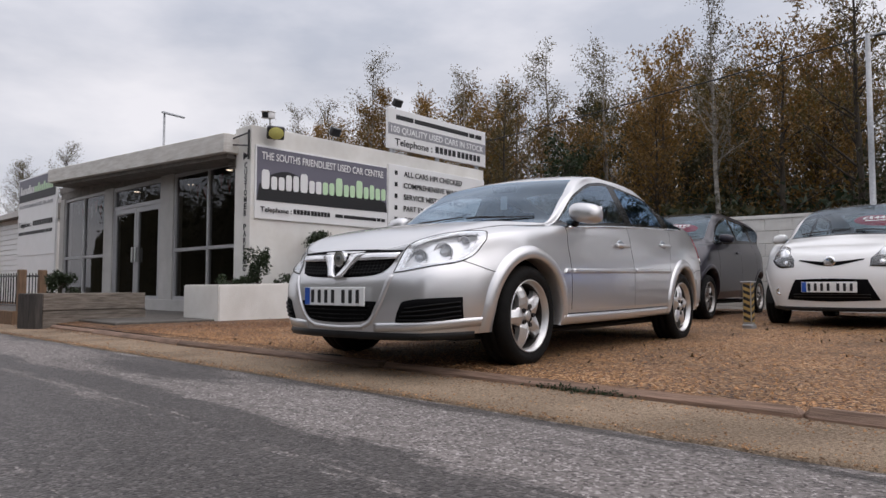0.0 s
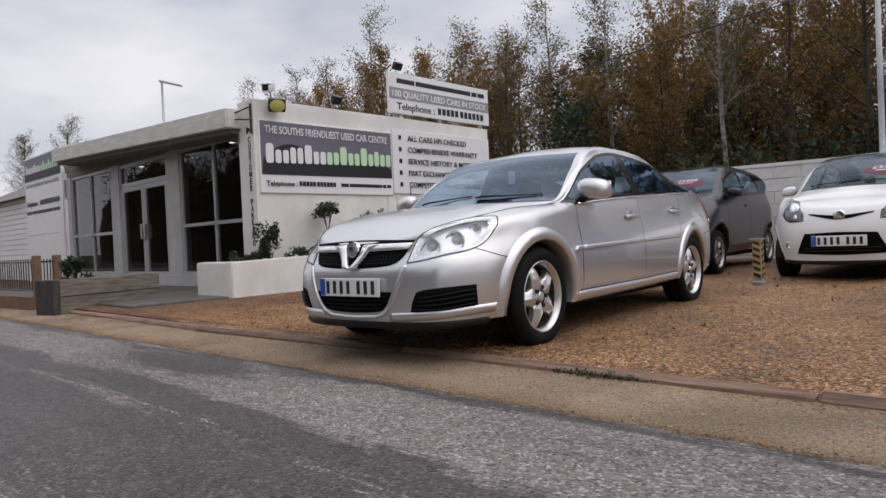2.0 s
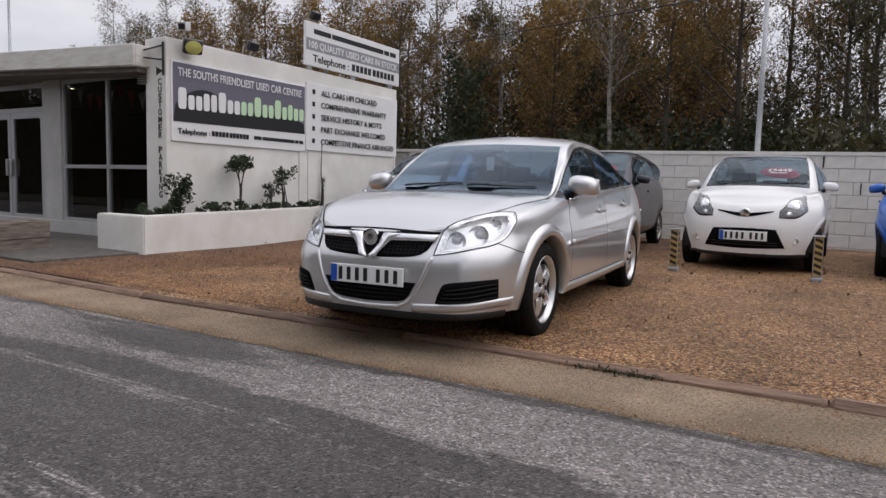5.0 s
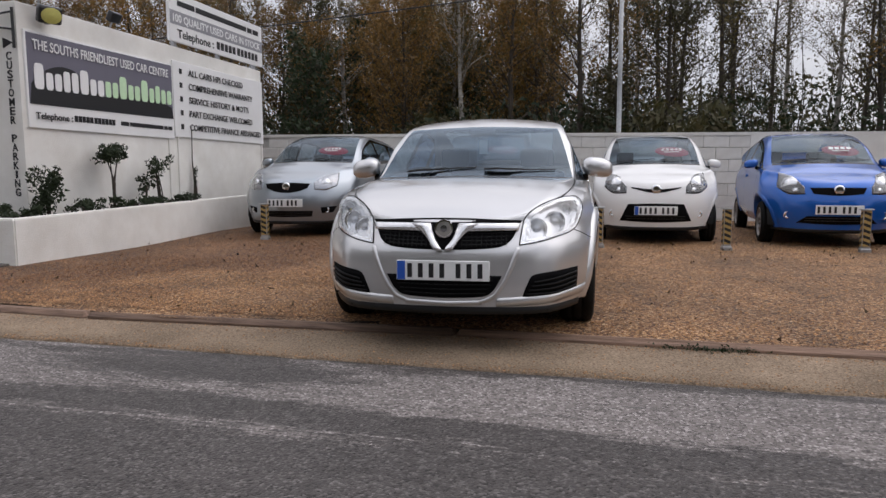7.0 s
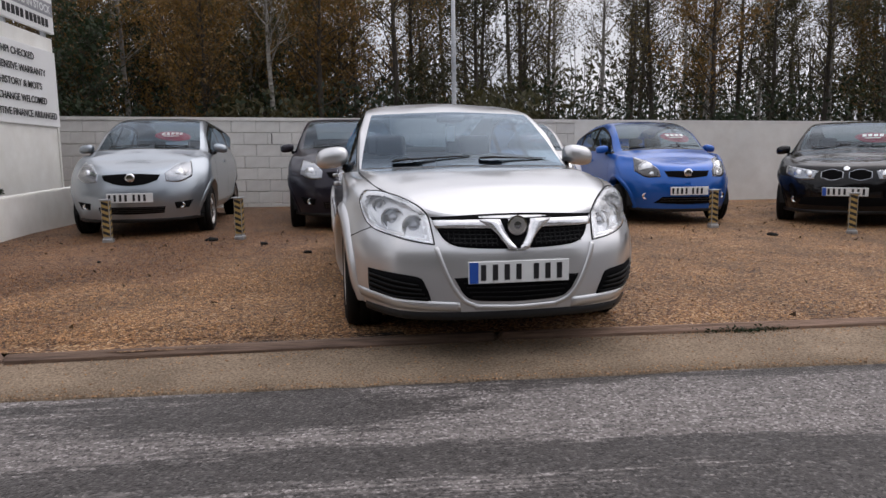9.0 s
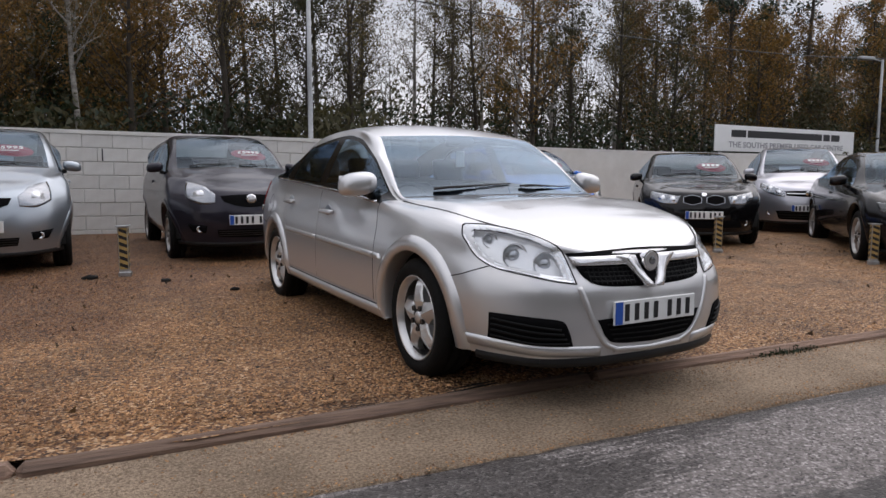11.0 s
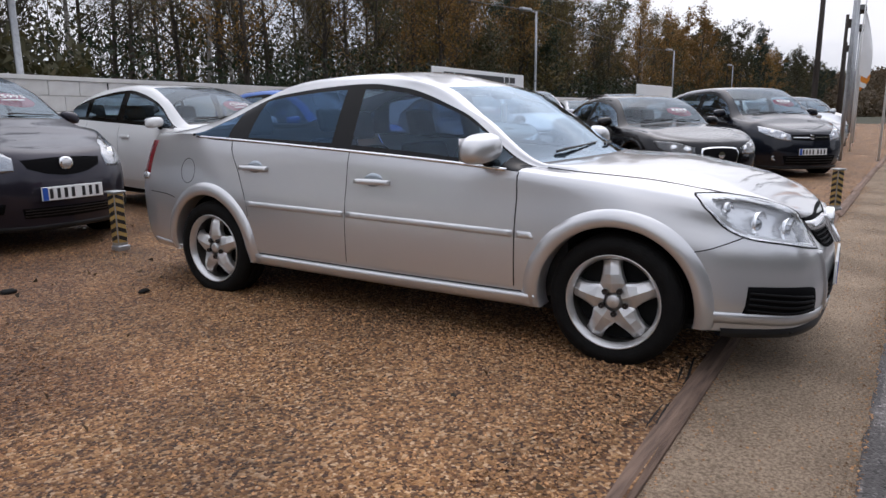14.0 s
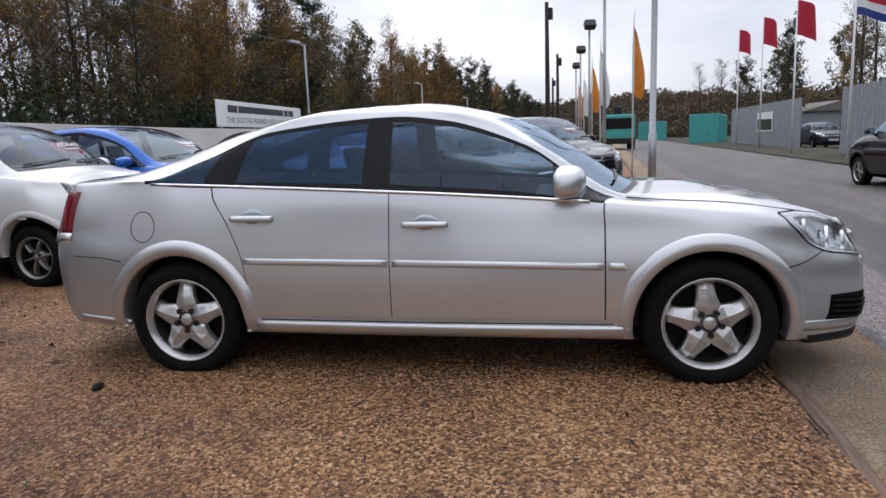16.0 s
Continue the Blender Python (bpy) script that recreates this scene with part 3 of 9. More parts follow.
for i in range(40):
    x0, x1 = xs[i], xs[i + 1]
    z0, z1 = wall_top(x0), wall_top(x1)
    n0 = [(x0, WALL_Y - 0.02, z0 - 0.06), (x1, WALL_Y - 0.02, z1 - 0.06), (x1, WALL_Y - 0.02, z1), (x0, WALL_Y - 0.02, z0),
          (x0, WALL_Y + 0.24, z0 - 0.06), (x1, WALL_Y + 0.24, z1 - 0.06), (x1, WALL_Y + 0.24, z1), (x0, WALL_Y + 0.24, z0)]
    cop.append((n0, [(0, 1, 2, 3), (3, 2, 6, 7), (0, 4, 5, 1), (7, 6, 5, 4)]))
put("coping", *merge(*cop), M["white_block"], back_wall)

# ---------------------------------------------------------------- office building with its sign wall
SX, FY = -5.68, 2.05
office = thing("office_building", "white single-storey car sales office with glazed front", "building", kind="structure")
box("sign_wall", SX - 0.25, SX, FY, 7.56, 0.0, 2.98, M["render_white"], office)
box("front_pilaster", SX - 0.44, SX + 0.003, FY - 0.003, FY + 0.30, 0.0, 2.975, M["render_white"], office)
FA = 2.36   # plane of the glazed front
# glazed front: plinth, posts, windows, double door
box("plinth", -14.62, SX - 0.44, FA - 0.04, FA + 0.16, 0.0, 0.30, M["shaded_render"], office)
# the lintel's dark colour paints the shade under the canopy
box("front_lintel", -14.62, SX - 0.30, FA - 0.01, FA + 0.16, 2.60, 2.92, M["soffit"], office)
for x0, x1 in ((-9.28, -8.76), (-11.95, -11.50), (-14.62, -14.36), (SX - 0.62, SX - 0.43)):
    box("front_column", x0, x1, FA - 0.025, FA + 0.16, 0.0, 2.62, M["shaded_render"], office)
for i, (x0, x1) in enumerate(((-8.76, -6.30), (-14.36, -11.95))):
    w = thing("window_%d" % (i + 1), "grey-framed four-pane shop window", "window", kind="structure")
    for a, b, c, d in ((x0, x1, 0.30, 0.36), (x0, x1, 2.54, 2.60), (x0, x0 + 0.06, 0.36, 2.54), (x1 - 0.06, x1, 0.36, 2.54), (0.5 * (x0 + x1) - 0.03, 0.5 * (x0 + x1) + 0.03, 0.36, 2.54), (x0 + 0.06, x1 - 0.06, 1.17, 1.23)):
        box("window_frame", a, b, FA, FA + 0.07, c, d, M["frame_grey"], w, bevel=0.004)
    for a, b in ((x0 + 0.06, 0.5 * (x0 + x1) - 0.03), (0.5 * (x0 + x1) + 0.03, x1 - 0.06)):
        for c, d in ((0.36, 1.17), (1.23, 2.54)):
            p_ = put("pane", [(a, FA + 0.035, c), (b, FA + 0.035, c), (b, FA + 0.035, d), (a, FA + 0.035, d)], [(0, 1, 2, 3)], M["shop_glass"], w)
            p_.visible_shadow = False
door = thing("door_1", "closed grey aluminium glazed double entrance door", "door", kind="structure")
box("door_frame", -11.50, -9.28, FA, FA + 0.08, 2.52, 2.60, M["frame_grey"], door, bevel=0.004)
box("transom", -11.50, -9.28, FA, FA + 0.08, 2.12, 2.20, M["frame_grey"], door, bevel=0.004)
for a in (-11.50, -9.34):
    box("door_frame", a, a + 0.06, FA, FA + 0.08, 0.15, 2.52, M["frame_grey"], door, bevel=0.004)
put("pane", [(-11.44, FA + 0.04, 2.2), (-9.34, FA + 0.04, 2.2), (-9.34, FA + 0.04, 2.52), (-11.44, FA + 0.04, 2.52)], [(0, 1, 2, 3)], M["shop_glass"], door)
for a, b in ((-11.44, -10.40), (-10.38, -9.34)):
    for c in ((a, a + 0.09, 0.17, 2.12), (b - 0.09, b, 0.17, 2.12), (a + 0.09, b - 0.09, 0.17, 0.36), (a + 0.09, b - 0.09, 2.02, 2.12)):
        box("door_leaf", c[0], c[1], FA + 0.01, FA + 0.06, c[2], c[3], M["frame_grey"], door, bevel=0.004)
    p_ = put("pane", [(a + 0.09, FA + 0.035, 0.36), (b - 0.09, FA + 0.035, 0.36), (b - 0.09, FA + 0.035, 2.02), (a + 0.09, FA + 0.035, 2.02)], [(0, 1, 2, 3)], M["shop_glass"], door)
    p_.visible_shadow = False
for a in (-10.47, -10.33):
    box("push_handle", a - 0.035, a + 0.035, FA - 0.04, FA + 0.01, 1.02, 1.32, M["satin"], door, bevel=0.008)
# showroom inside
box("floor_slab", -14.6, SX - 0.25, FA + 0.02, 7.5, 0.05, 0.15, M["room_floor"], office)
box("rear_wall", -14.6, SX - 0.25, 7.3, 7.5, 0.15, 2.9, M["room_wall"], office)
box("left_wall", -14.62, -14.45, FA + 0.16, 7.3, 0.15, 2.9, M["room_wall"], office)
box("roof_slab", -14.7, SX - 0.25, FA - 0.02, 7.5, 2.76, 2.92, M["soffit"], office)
# entrance canopy


def rising(ob):
    """The canopy climbs gently towards its far end."""
    for v in ob.data.vertices:
        v.co.z += 0.043 * max(0.0, -6.04 - v.co.x)
    return ob


can = thing("canopy", "weathered white fascia canopy over the shop front", "canopy", kind="structure")
rising(box("fascia", -13.85, SX - 0.36, 1.80, 2.5, 2.57, 2.87, M["fascia"], can, bevel=0.012))
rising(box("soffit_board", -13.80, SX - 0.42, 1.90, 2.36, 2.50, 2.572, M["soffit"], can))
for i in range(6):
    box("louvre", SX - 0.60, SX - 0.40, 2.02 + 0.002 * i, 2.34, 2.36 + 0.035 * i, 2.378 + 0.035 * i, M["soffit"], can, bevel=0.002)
box("end_plate", SX - 0.36, SX - 0.345, 1.83, 2.3, 2.58, 2.86, M["fascia"], can, bevel=0.004)
put("bracket", *merge(tube([(SX - 0.34, 1.95, 2.80), (SX - 0.02, FY - 0.02, 2.86)], 0.012, 6), tube([(SX - 0.34, 1.95, 2.70), (SX - 0.02, FY - 0.02, 2.66)], 0.012, 6), tube([(SX - 0.02, FY - 0.03, 2.90), (SX - 0.02, FY - 0.03, 2.45)], 0.016, 6)), M["lamp_dark"], can)
step_ = box("paved_threshold", -14.6, -5.1, -0.1, FA - 0.04, -0.05, 0.10, M["paving"], None, bevel=0.01)
tagged(step_, "damp grey concrete paving before the shop front", "paving", kind="structure")

# ceiling lamps, poster and bunting behind the glass
lampm, ln, ll, lb = node_mat("spot_lamp_glow")
lb.inputs["Emission Color"].default_value, lb.inputs["Emission Strength"].default_value = (1.0, 0.82, 0.6, 1), 6.0
M["spot"] = lampm
for i, (xx, yy) in enumerate(((-8.3, 3.2), (-7.4, 3.6), (-6.7, 3.0), (-12.6, 3.3), (-10.6, 3.6))):
    sp = thing("ceiling_spotlight", "small round lit ceiling spotlight", "ceiling light", "showroom spotlights")
    put("bezel", *lathe([(0.075, 2.735), (0.075, 2.76)], 16), M["satin"], sp)
    put("lamp_face", *lathe([(0.001, 2.738), (0.062, 2.738)], 16), M["spot"], sp)
    sp.matrix_basis = pose(xx, yy, 0)
M["bunting_red"] = plain("red_bunting", (0.30, 0.03, 0.025), 0.8)
for g, (x0, x1) in enumerate(((-8.65, -6.45), (-14.2, -12.1))):
    bt = thing("bunting", "faded red and white bunting hung inside the shop window", "bunting", "window bunting")
    for i in range(9):
        u = x0 + (x1 - x0) * i / 8
        z = 2.50 - 0.16 * abs(math.sin(i * 0.8))
        put("flag", [(u - 0.10, FA + 0.25, z), (u + 0.10, FA + 0.25, z + 0.03), (u, FA + 0.26, z - 0.26), (u, FA + 0.235, z - 0.1)], [(0, 1, 3), (1, 2, 3), (2, 0, 3)], M["bunting_red"] if i % 3 else M["paper"], bt)

# ---------------------------------------------------------------- signs
SIGN = Matrix(((0, 0, 1, 0), (1, 0, 0, 0), (0, 1, 0, 0), (0, 0, 0, 1)))   # text runs along +y, faces +x


def on_sign(y, z, off=0.045):
    return Matrix.Translation((SX + off, y, z)) @ SIGN


def flat(name, pts, mat, parent, off):
    v = [(SX + off, y, z) for y, z in pts] + [(SX + off - 0.004, y, z) for y, z in pts]
    n = len(pts)
    f = [tuple(range(n))] + [(i, i + n, (i + 1) % n + n, (i + 1) % n) for i in range(n)]
    return put(name, v, f, mat, parent)


s1 = thing("business_sign", "grey-violet and white sign board with a black hill emblem", "sign")
box("board", SX, SX + 0.030, 2.11, 4.805, 1.565, 2.685, M["board_white"], s1, bevel=0.004)
flat("violet_panel", [(2.135, 1.84), (4.785, 1.865), (4.785, 2.665), (2.135, 2.655)], M["sign_purple"], s1, 0.034)
hill = [(2.14, 1.842)] + [(2.14 + 0.031 * i, 2.02 + 0.30 * math.sin(min(1, i / 34) * math.pi) ** 0.7 + 0.0004 * i) for i in range(1, 34)]
hill += [(3.30 + 0.05 * i, 2.03 + 0.14 * math.sin(i / 29 * math.pi)) for i in range(1, 30)] + [(4.785, 1.90), (4.785, 1.867)]
flat("black_hill", hill, M["ink"], s1, 0.038)
letters("THE SOUTHS FRIENDLIEST USED CAR CENTRE", 2.48, 0.115, M["paper"], s1, on_sign(2.21, 2.475), bold=0.012)
yy = 2.20
for i, big in enumerate((1, 0, 0, 0, 0, 1, 0, 0, 0, 0, 1, 0, 0, 1, 0, 0, 0, 0)):
    w = 0.165 if big else 0.126
    hgt = 0.30 if big else (0.25 if i in (3, 4, 15) else 0.205)
    rx, rz, v = w * 0.42, hgt / 2, []
    for k in range(24):
        a = 2 * math.pi * (k + 0.5) / 24
        ca, sa = math.cos(a), math.sin(a)
        v.append((yy + w / 2 + math.copysign(abs(ca) ** 0.45, ca) * rx, 2.02 + 0.003 * i + rz + math.copysign(abs(sa) ** 0.45, sa) * rz))
    flat("name_shape", v, M["paper"] if i < 8 else M["sign_green"], s1, 0.043)
    yy += w + 0.008
letters("Telephone :", 0.56, 0.075, M["ink"], s1, on_sign(2.20, 1.675), bold=0.02)
bars([0.07] * 5 + [0.0] + [0.07] * 6, 0.075, 0.012, M["ink"], s1, on_sign(2.80, 1.68, 0.034), "number_bar", total=0.72)
bars([0.2, 0.9, 0.1, 0.12], 0.055, 0.02, M["ink"], s1, on_sign(3.63, 1.69, 0.034), "address_bar", total=1.12)
s2 = thing("services_sign", "white sign board listing services in dark lettering", "sign")
box("board", SX, SX + 0.030, 4.83, 7.545, 1.60, 2.765, M["board_white"], s2, bevel=0.004)
for i, (t_, w) in enumerate((("ALL CARS HPI CHECKED", 1.62), ("COMPREHENSIVE WARRANTY", 1.95), ("SERVICE HISTORY & MOT'S", 1.80), ("PART EXCHANGE WELCOMED", 1.92), ("COMPETITIVE FINANCE ARRANGED", 2.22))):
    z = 2.565 - 0.212 * i
    letters(t_, w, 0.098, M["ink"], s2, on_sign(5.20, z), bold=0.012)
    bars([0.07], 0.08, 0, M["ink"], s2, on_sign(4.98, z + 0.01, 0.034), "bullet")
s3 = thing("rooftop_sign", "white rooftop sign board with a grey band", "sign")
box("board", SX - 0.02, SX + 0.035, 4.80, 7.585, 3.055, 3.79, M["board_white"], s3, bevel=0.004)
for yy in (5.0, 6.2, 7.4):
    box("sign_leg", SX - 0.09, SX - 0.02, yy - 0.03, yy + 0.03, 2.9, 3.72, M["galv"], s3)
flat("grey_band", [(4.81, 3.31), (7.575, 3.31), (7.575, 3.515), (4.81, 3.515)], M["sign_grey"], s3, 0.039)
letters("100 QUALITY USED CARS IN STOCK", 2.62, 0.115, M["paper"], s3, on_sign(4.88, 3.355, 0.041), bold=0.012)
letters("Telephone :", 0.98, 0.125, M["ink"], s3, on_sign(4.98, 3.125, 0.037), bold=0.02)
bars([0.1] * 5 + [0.0] + [0.1] * 6, 0.125, 0.03, M["ink"], s3, on_sign(6.05, 3.13, 0.037), "number_bar", total=1.35)
bars([0.45, 1.55, 0.16, 0.2], 0.085, 0.03, M["ink"], s3, on_sign(5.0, 3.60, 0.037), "address_bar", total=2.45)
# parking lettering on the pilaster, one letter below the other
s4 = thing("parking_sign", "dark vertical lettering with an arrow on the white pilaster", "sign")
PIL = Matrix(((1, 0, 0, 0), (0, 0, -1, 0), (0, 1, 0, 0), (0, 0, 0, 1)))
z = 2.33
for ch in "CUSTOMER PARKING":
    if ch != " ":
        letters(ch, 0.03 if ch == "I" else 0.075, 0.088, M["ink"], s4, Matrix.Translation((SX - 0.165 + (0.02 if ch == "I" else 0), FY - 0.007, z)) @ PIL, bold=0.02)
    z -= 0.104
put("arrow", [(SX - 0.20, FY - 0.008, 2.46), (SX - 0.06, FY - 0.008, 2.52), (SX - 0.20, FY - 0.008, 2.58), (SX - 0.20, FY - 0.004, 2.46), (SX - 0.06, FY - 0.004, 2.52), (SX - 0.20, FY - 0.004, 2.58)], [(0, 1, 2), (0, 3, 4, 1), (1, 4, 5, 2), (2, 5, 3, 0)], M["ink"], s4)
# wall battens below the boards
for yy in (4.70, 4.92, 7.50):
    box("batten", SX, SX + 0.022, yy - 0.022, yy + 0.022, 0.6, 1.60, M["render_white"], office, bevel=0.003)
# second sign and annex further along the front
s5 = thing("side_sign", "white and grey-violet sign board beside the shop front", "sign")
box("board", -17.6, -14.70, FA - 0.10, FA - 0.05, 0.9, 2.96, M["board_white"], s5)
fx = lambda x0, x1, z0, z1, m, d: box("print_panel", x0, x1, FA - 0.10 - d, FA - 0.10 - d + 0.004, z0, z1, m, s5, bevel=0)
fx(-17.55, -14.75, 2.35, 2.92, M["sign_purple"], 0.005)
fx(-17.55, -14.75, 2.33, 2.52, M["ink"], 0.009)
for k in range(18):
    fx(-17.42 + 0.14 * k, -17.32 + 0.14 * k, 2.53, 2.68 + (0.07 if k in (0, 5, 10, 13) else 0.0), M["paper"] if k < 8 else M["sign_green"], 0.012)
LF = lambda x, z: Matrix.Translation((x, FA - 0.106, z)) @ PIL
letters("THE SOUTHS FRIENDLIEST USED CAR CENTRE", 2.6, 0.09, M["sign_grey"], s5, LF(-17.5, 2.16))
letters("Telephone :", 1.0, 0.13, M["ink"], s5, LF(-17.5, 1.66), bold=0.02)
bars([0.1] * 11, 0.13, 0.03, M["ink"], s5, LF(-16.35, 1.66), "number_bar", total=1.45)
bars([0.4, 1.5, 0.2, 0.2], 0.08, 0.03, M["ink"], s5, LF(-17.5, 1.45), "address_bar", total=2.6)
s5.matrix_basis = pose(0, 0, 0.44)
box("lower_panel", -17.62, -14.72, FA - 0.09, FA - 0.05, -0.40, 1.0, M["board_white"], s5, bevel=0.004)
annex = thing("annex_building", "white weatherboarded outbuilding with a dark roof", "building", kind="structure")
box("wall", -24.0, -17.7, 2.6, 7.5, 0.0, 2.5, M["render_white"], annex)
for i in range(16):
    box("weatherboard", -24.0, -18.4, 2.55, 2.60, 0.10 + 0.15 * i, 0.235 + 0.15 * i, M["board_white"], annex, bevel=0.006)
put("roof", [(-24.3, 2.3, 2.45), (-17.6, 2.3, 2.45), (-17.6, 7.8, 2.45), (-24.3, 7.8, 2.45), (-24.3, 5.0, 3.7), (-17.6, 5.0, 3.7)], [(0, 1, 5, 4), (3, 4, 5, 2), (0, 4, 3), (1, 2, 5), (0, 3, 2, 1)], M["soffit"], annex)
box("wall_lantern", -18.1, -17.95, 2.40, 2.52, 1.75, 2.15, M["lamp_dark"], annex, bevel=0.02)

# camera, floodlights and roof-edge lamps on the building
cctv = thing("security_camera", "white bullet security camera on a wall bracket", "security camera")
bm = box_bm(-0.10, 0.22, -0.06, 0.06, -0.055, 0.055, 0.02, 2)
cb = part("housing", bm, M["board_white"], cctv, smooth=True)
box("hood", -0.12, 0.25, -0.068, 0.068, 0.05, 0.065, M["board_white"], cctv)
box("lens_face", 0.205, 0.226, -0.045, 0.045, -0.04, 0.04, M["ink"], cctv)
put("bracket", *tube([(0, 0, -0.05), (0, 0, -0.16), (-0.12, 0.02, -0.2)], 0.018, 6), M["galv"], cctv)
cctv.matrix_basis = pose(SX + 0.05, FY + 0.28, 3.16, 0, 12, -50)
flood = thing("floodlight", "yellow-lensed floodlight on the sign wall", "floodlight")
M["flood_lens"] = plain("yellowed_lens", (0.55, 0.52, 0.16), 0.2)
part("casing", box_bm(-0.07, 0.05, -0.13, 0.13, -0.10, 0.10, 0.03, 2), M["lamp_dark"], flood, smooth=True)
put("lens", *[(lambda vf: ([(0.056 + 0.02 * (1 - (a[0] ** 2 + a[1] ** 2) / 0.0144), a[0], a[1] * 0.8) for a in vf[0]], vf[1]))(lathe([(0.001, 0), (0.06, 0), (0.115, 0)], 20))][0], M["flood_lens"], flood, smooth=True)
put("bracket", *tube([(0, 0, -0.1), (-0.1, 0, -0.12), (-0.16, 0, -0.02)], 0.014, 6), M["galv"], flood)
flood.matrix_basis = pose(SX + 0.16, FY + 0.32, 2.88, 0, 20, -25)
for yy, zz in ((3.62, 3.08), (5.05, 3.86)):
    fl_ = thing("wall_floodlight", "small dark floodlight on top of the sign wall", "floodlight", "roof floodlights")
    part("casing", box_bm(-0.05, 0.05, -0.09, 0.09, -0.07, 0.07, 0.02, 2), M["lamp_dark"], fl_, smooth=True)
    put("bracket", *tube([(0, 0, -0.06), (0, 0, -0.16)], 0.012, 6), M["galv"], fl_)
    fl_.matrix_basis = pose(SX + 0.02, yy, zz + 0.05, 0, 30, 0)

# ---------------------------------------------------------------- white planter with shrubs
planter = thing("raised_planter", "low white rendered planter wall along the sign wall", "planter", kind="structure")
PX = -5.0


def pl_top(y):
    return 0.56 + 0.024 * (y - 1.19)


v, f = [], []
ring_ = [(PX, 1.19), (PX, 7.9), (PX - 0.16, 7.9), (PX - 0.16, 1.35), (SX - 0.3, 1.35), (SX - 0.3, 1.19)]
for xx, yy in ring_:
    v += [(xx, yy, 0.0), (xx, yy, pl_top(yy))]
for i in range(5):
    f.append((2 * i, 2 * i + 2, 2 * i + 3, 2 * i + 1))
f += [(10, 0, 1, 11), (1, 3, 5, 7), (1, 7, 9, 11)]
bmp = bmesh.new()
me_ = mesh_of("planter_wall", v, f, M["render_white"])
bmp.from_mesh(me_)
bmesh.ops.recalc_face_normals(bmp, faces=bmp.faces[:])
bmesh.ops.bevel(bmp, geom=[e for e in bmp.edges if e.calc_length() > 0.1], offset=0.015, segments=2, affect="EDGES")
part("planter_wall", bmp, M["render_white"], planter)
M["soil"] = surface("dark_soil", (0.05, 0.036, 0.025), (0.025, 0.018, 0.012), rough=0.95, scale=20, bump=0.8)
put("soil", [(PX - 0.15, 1.3, 0.50), (PX - 0.15, 7.9, 0.63), (SX + 0.0, 7.9, 0.63), (SX + 0.0, 1.3, 0.50)], [(0, 1, 2, 3)], M["soil"], planter)

# timber planter of sleepers before the entrance
tp = thing("sleeper_planter", "weathered grey timber sleeper planter before the entrance", "planter")
for k in range(2):
    z0 = 0.225 * k
    for a in ((-0.07, 0.0, 0.10, 1.63), (-0.36, -0.29, 0.10, 1.63), (-0.287, -0.078, 1.54, 1.625)):
        bm = box_bm(a[0], a[1] - 0.006 * (1 - k), a[2], a[3] - 0.02 * k, z0 + 0.002, z0 + 0.222, 0.012, 2)
        part("sleeper", bm, M["sleeper"], tp)
# the upright ends are darker than the lying sleepers
M["dark_sleeper"] = surface("dark_upright_sleeper", (0.075, 0.065, 0.058), (0.03, 0.027, 0.025), rough=0.8, scale=6, stretch=(6, 6, 0.7), bump=0.4)
for i in range(3):
    part("end_post", box_bm(-0.363 + 0.121 * i, -0.244 + 0.121 * i, 0.0, 0.096, 0.0, 0.445 - 0.008 * (i % 2), 0.01, 2), M["dark_sleeper"], tp, "dark damp upright sleeper end")
put("soil", [(-0.29, 0.09, 0.39), (-0.07, 0.09, 0.39), (-0.07, 1.54, 0.39), (-0.29, 1.54, 0.39)], [(0, 1, 2, 3)], M["soil"], tp)
tp.matrix_basis = pose(-6.1, -0.66, 0.0, 0, 0, 15.7)

# timber posts with an iron railing that turns in towards the entrance
M["brown_post"] = surface("brown_stained_post", (0.24, 0.145, 0.085), (0.12, 0.075, 0.045), rough=0.8, scale=6, stretch=(6, 6, 0.7), bump=0.3)
fence = thing("railing", "brown timber posts with a black iron railing", "railing")
def rail_line(u):
    return -7.55 - 4.4 * u, -0.435 - 0.22 * u
for xx, yy in ((-7.49, -0.43), (-7.46, -0.18), (-9.70, -0.54), (-11.95, -0.655)):
    box("post", xx - 0.05, xx + 0.05, yy - 0.05, yy + 0.05, 0.0, 0.77, M["brown_post"], fence, bevel=0.01)
for zz in (0.27, 0.68):
    put("rail", *tube([(*rail_line(0.0), zz), (*rail_line(1.0), zz)], 0.013, 6), M["lamp_dark"], fence)
    put("rail", *tube([(-7.485, -0.38, zz), (-7.465, -0.23, zz)], 0.013, 6), M["lamp_dark"], fence)
for i in range(44):
    xx, yy = rail_line((i + 0.5) / 44)
    sway = 0.03 * math.sin(i * 1.3) if i % 5 < 2 else 0.0
    put("baluster", *tube([(xx, yy, 0.27), (xx + sway, yy, 0.48), (xx, yy, 0.72)], 0.008, 5), M["lamp_dark"], fence)
for yy in (-0.34, -0.30, -0.26):
    put("baluster", *tube([(-7.475, yy, 0.27), (-7.475, yy, 0.72)], 0.008, 5), M["lamp_dark"], fence)
put("base_board", [(x_, y_ + dy, z_) for x_, y_ in ((-7.44, -0.42), (-12.0, -0.65)) for dy, z_ in ((-0.13, 0.0), (-0.062, 0.0), (-0.062, 0.19), (-0.13, 0.19))], [(0, 4, 5, 1), (1, 5, 6, 2), (2, 6, 7, 3), (3, 7, 4, 0), (0, 1, 2, 3), (7, 6, 5, 4)], M["brown_post"], fence)

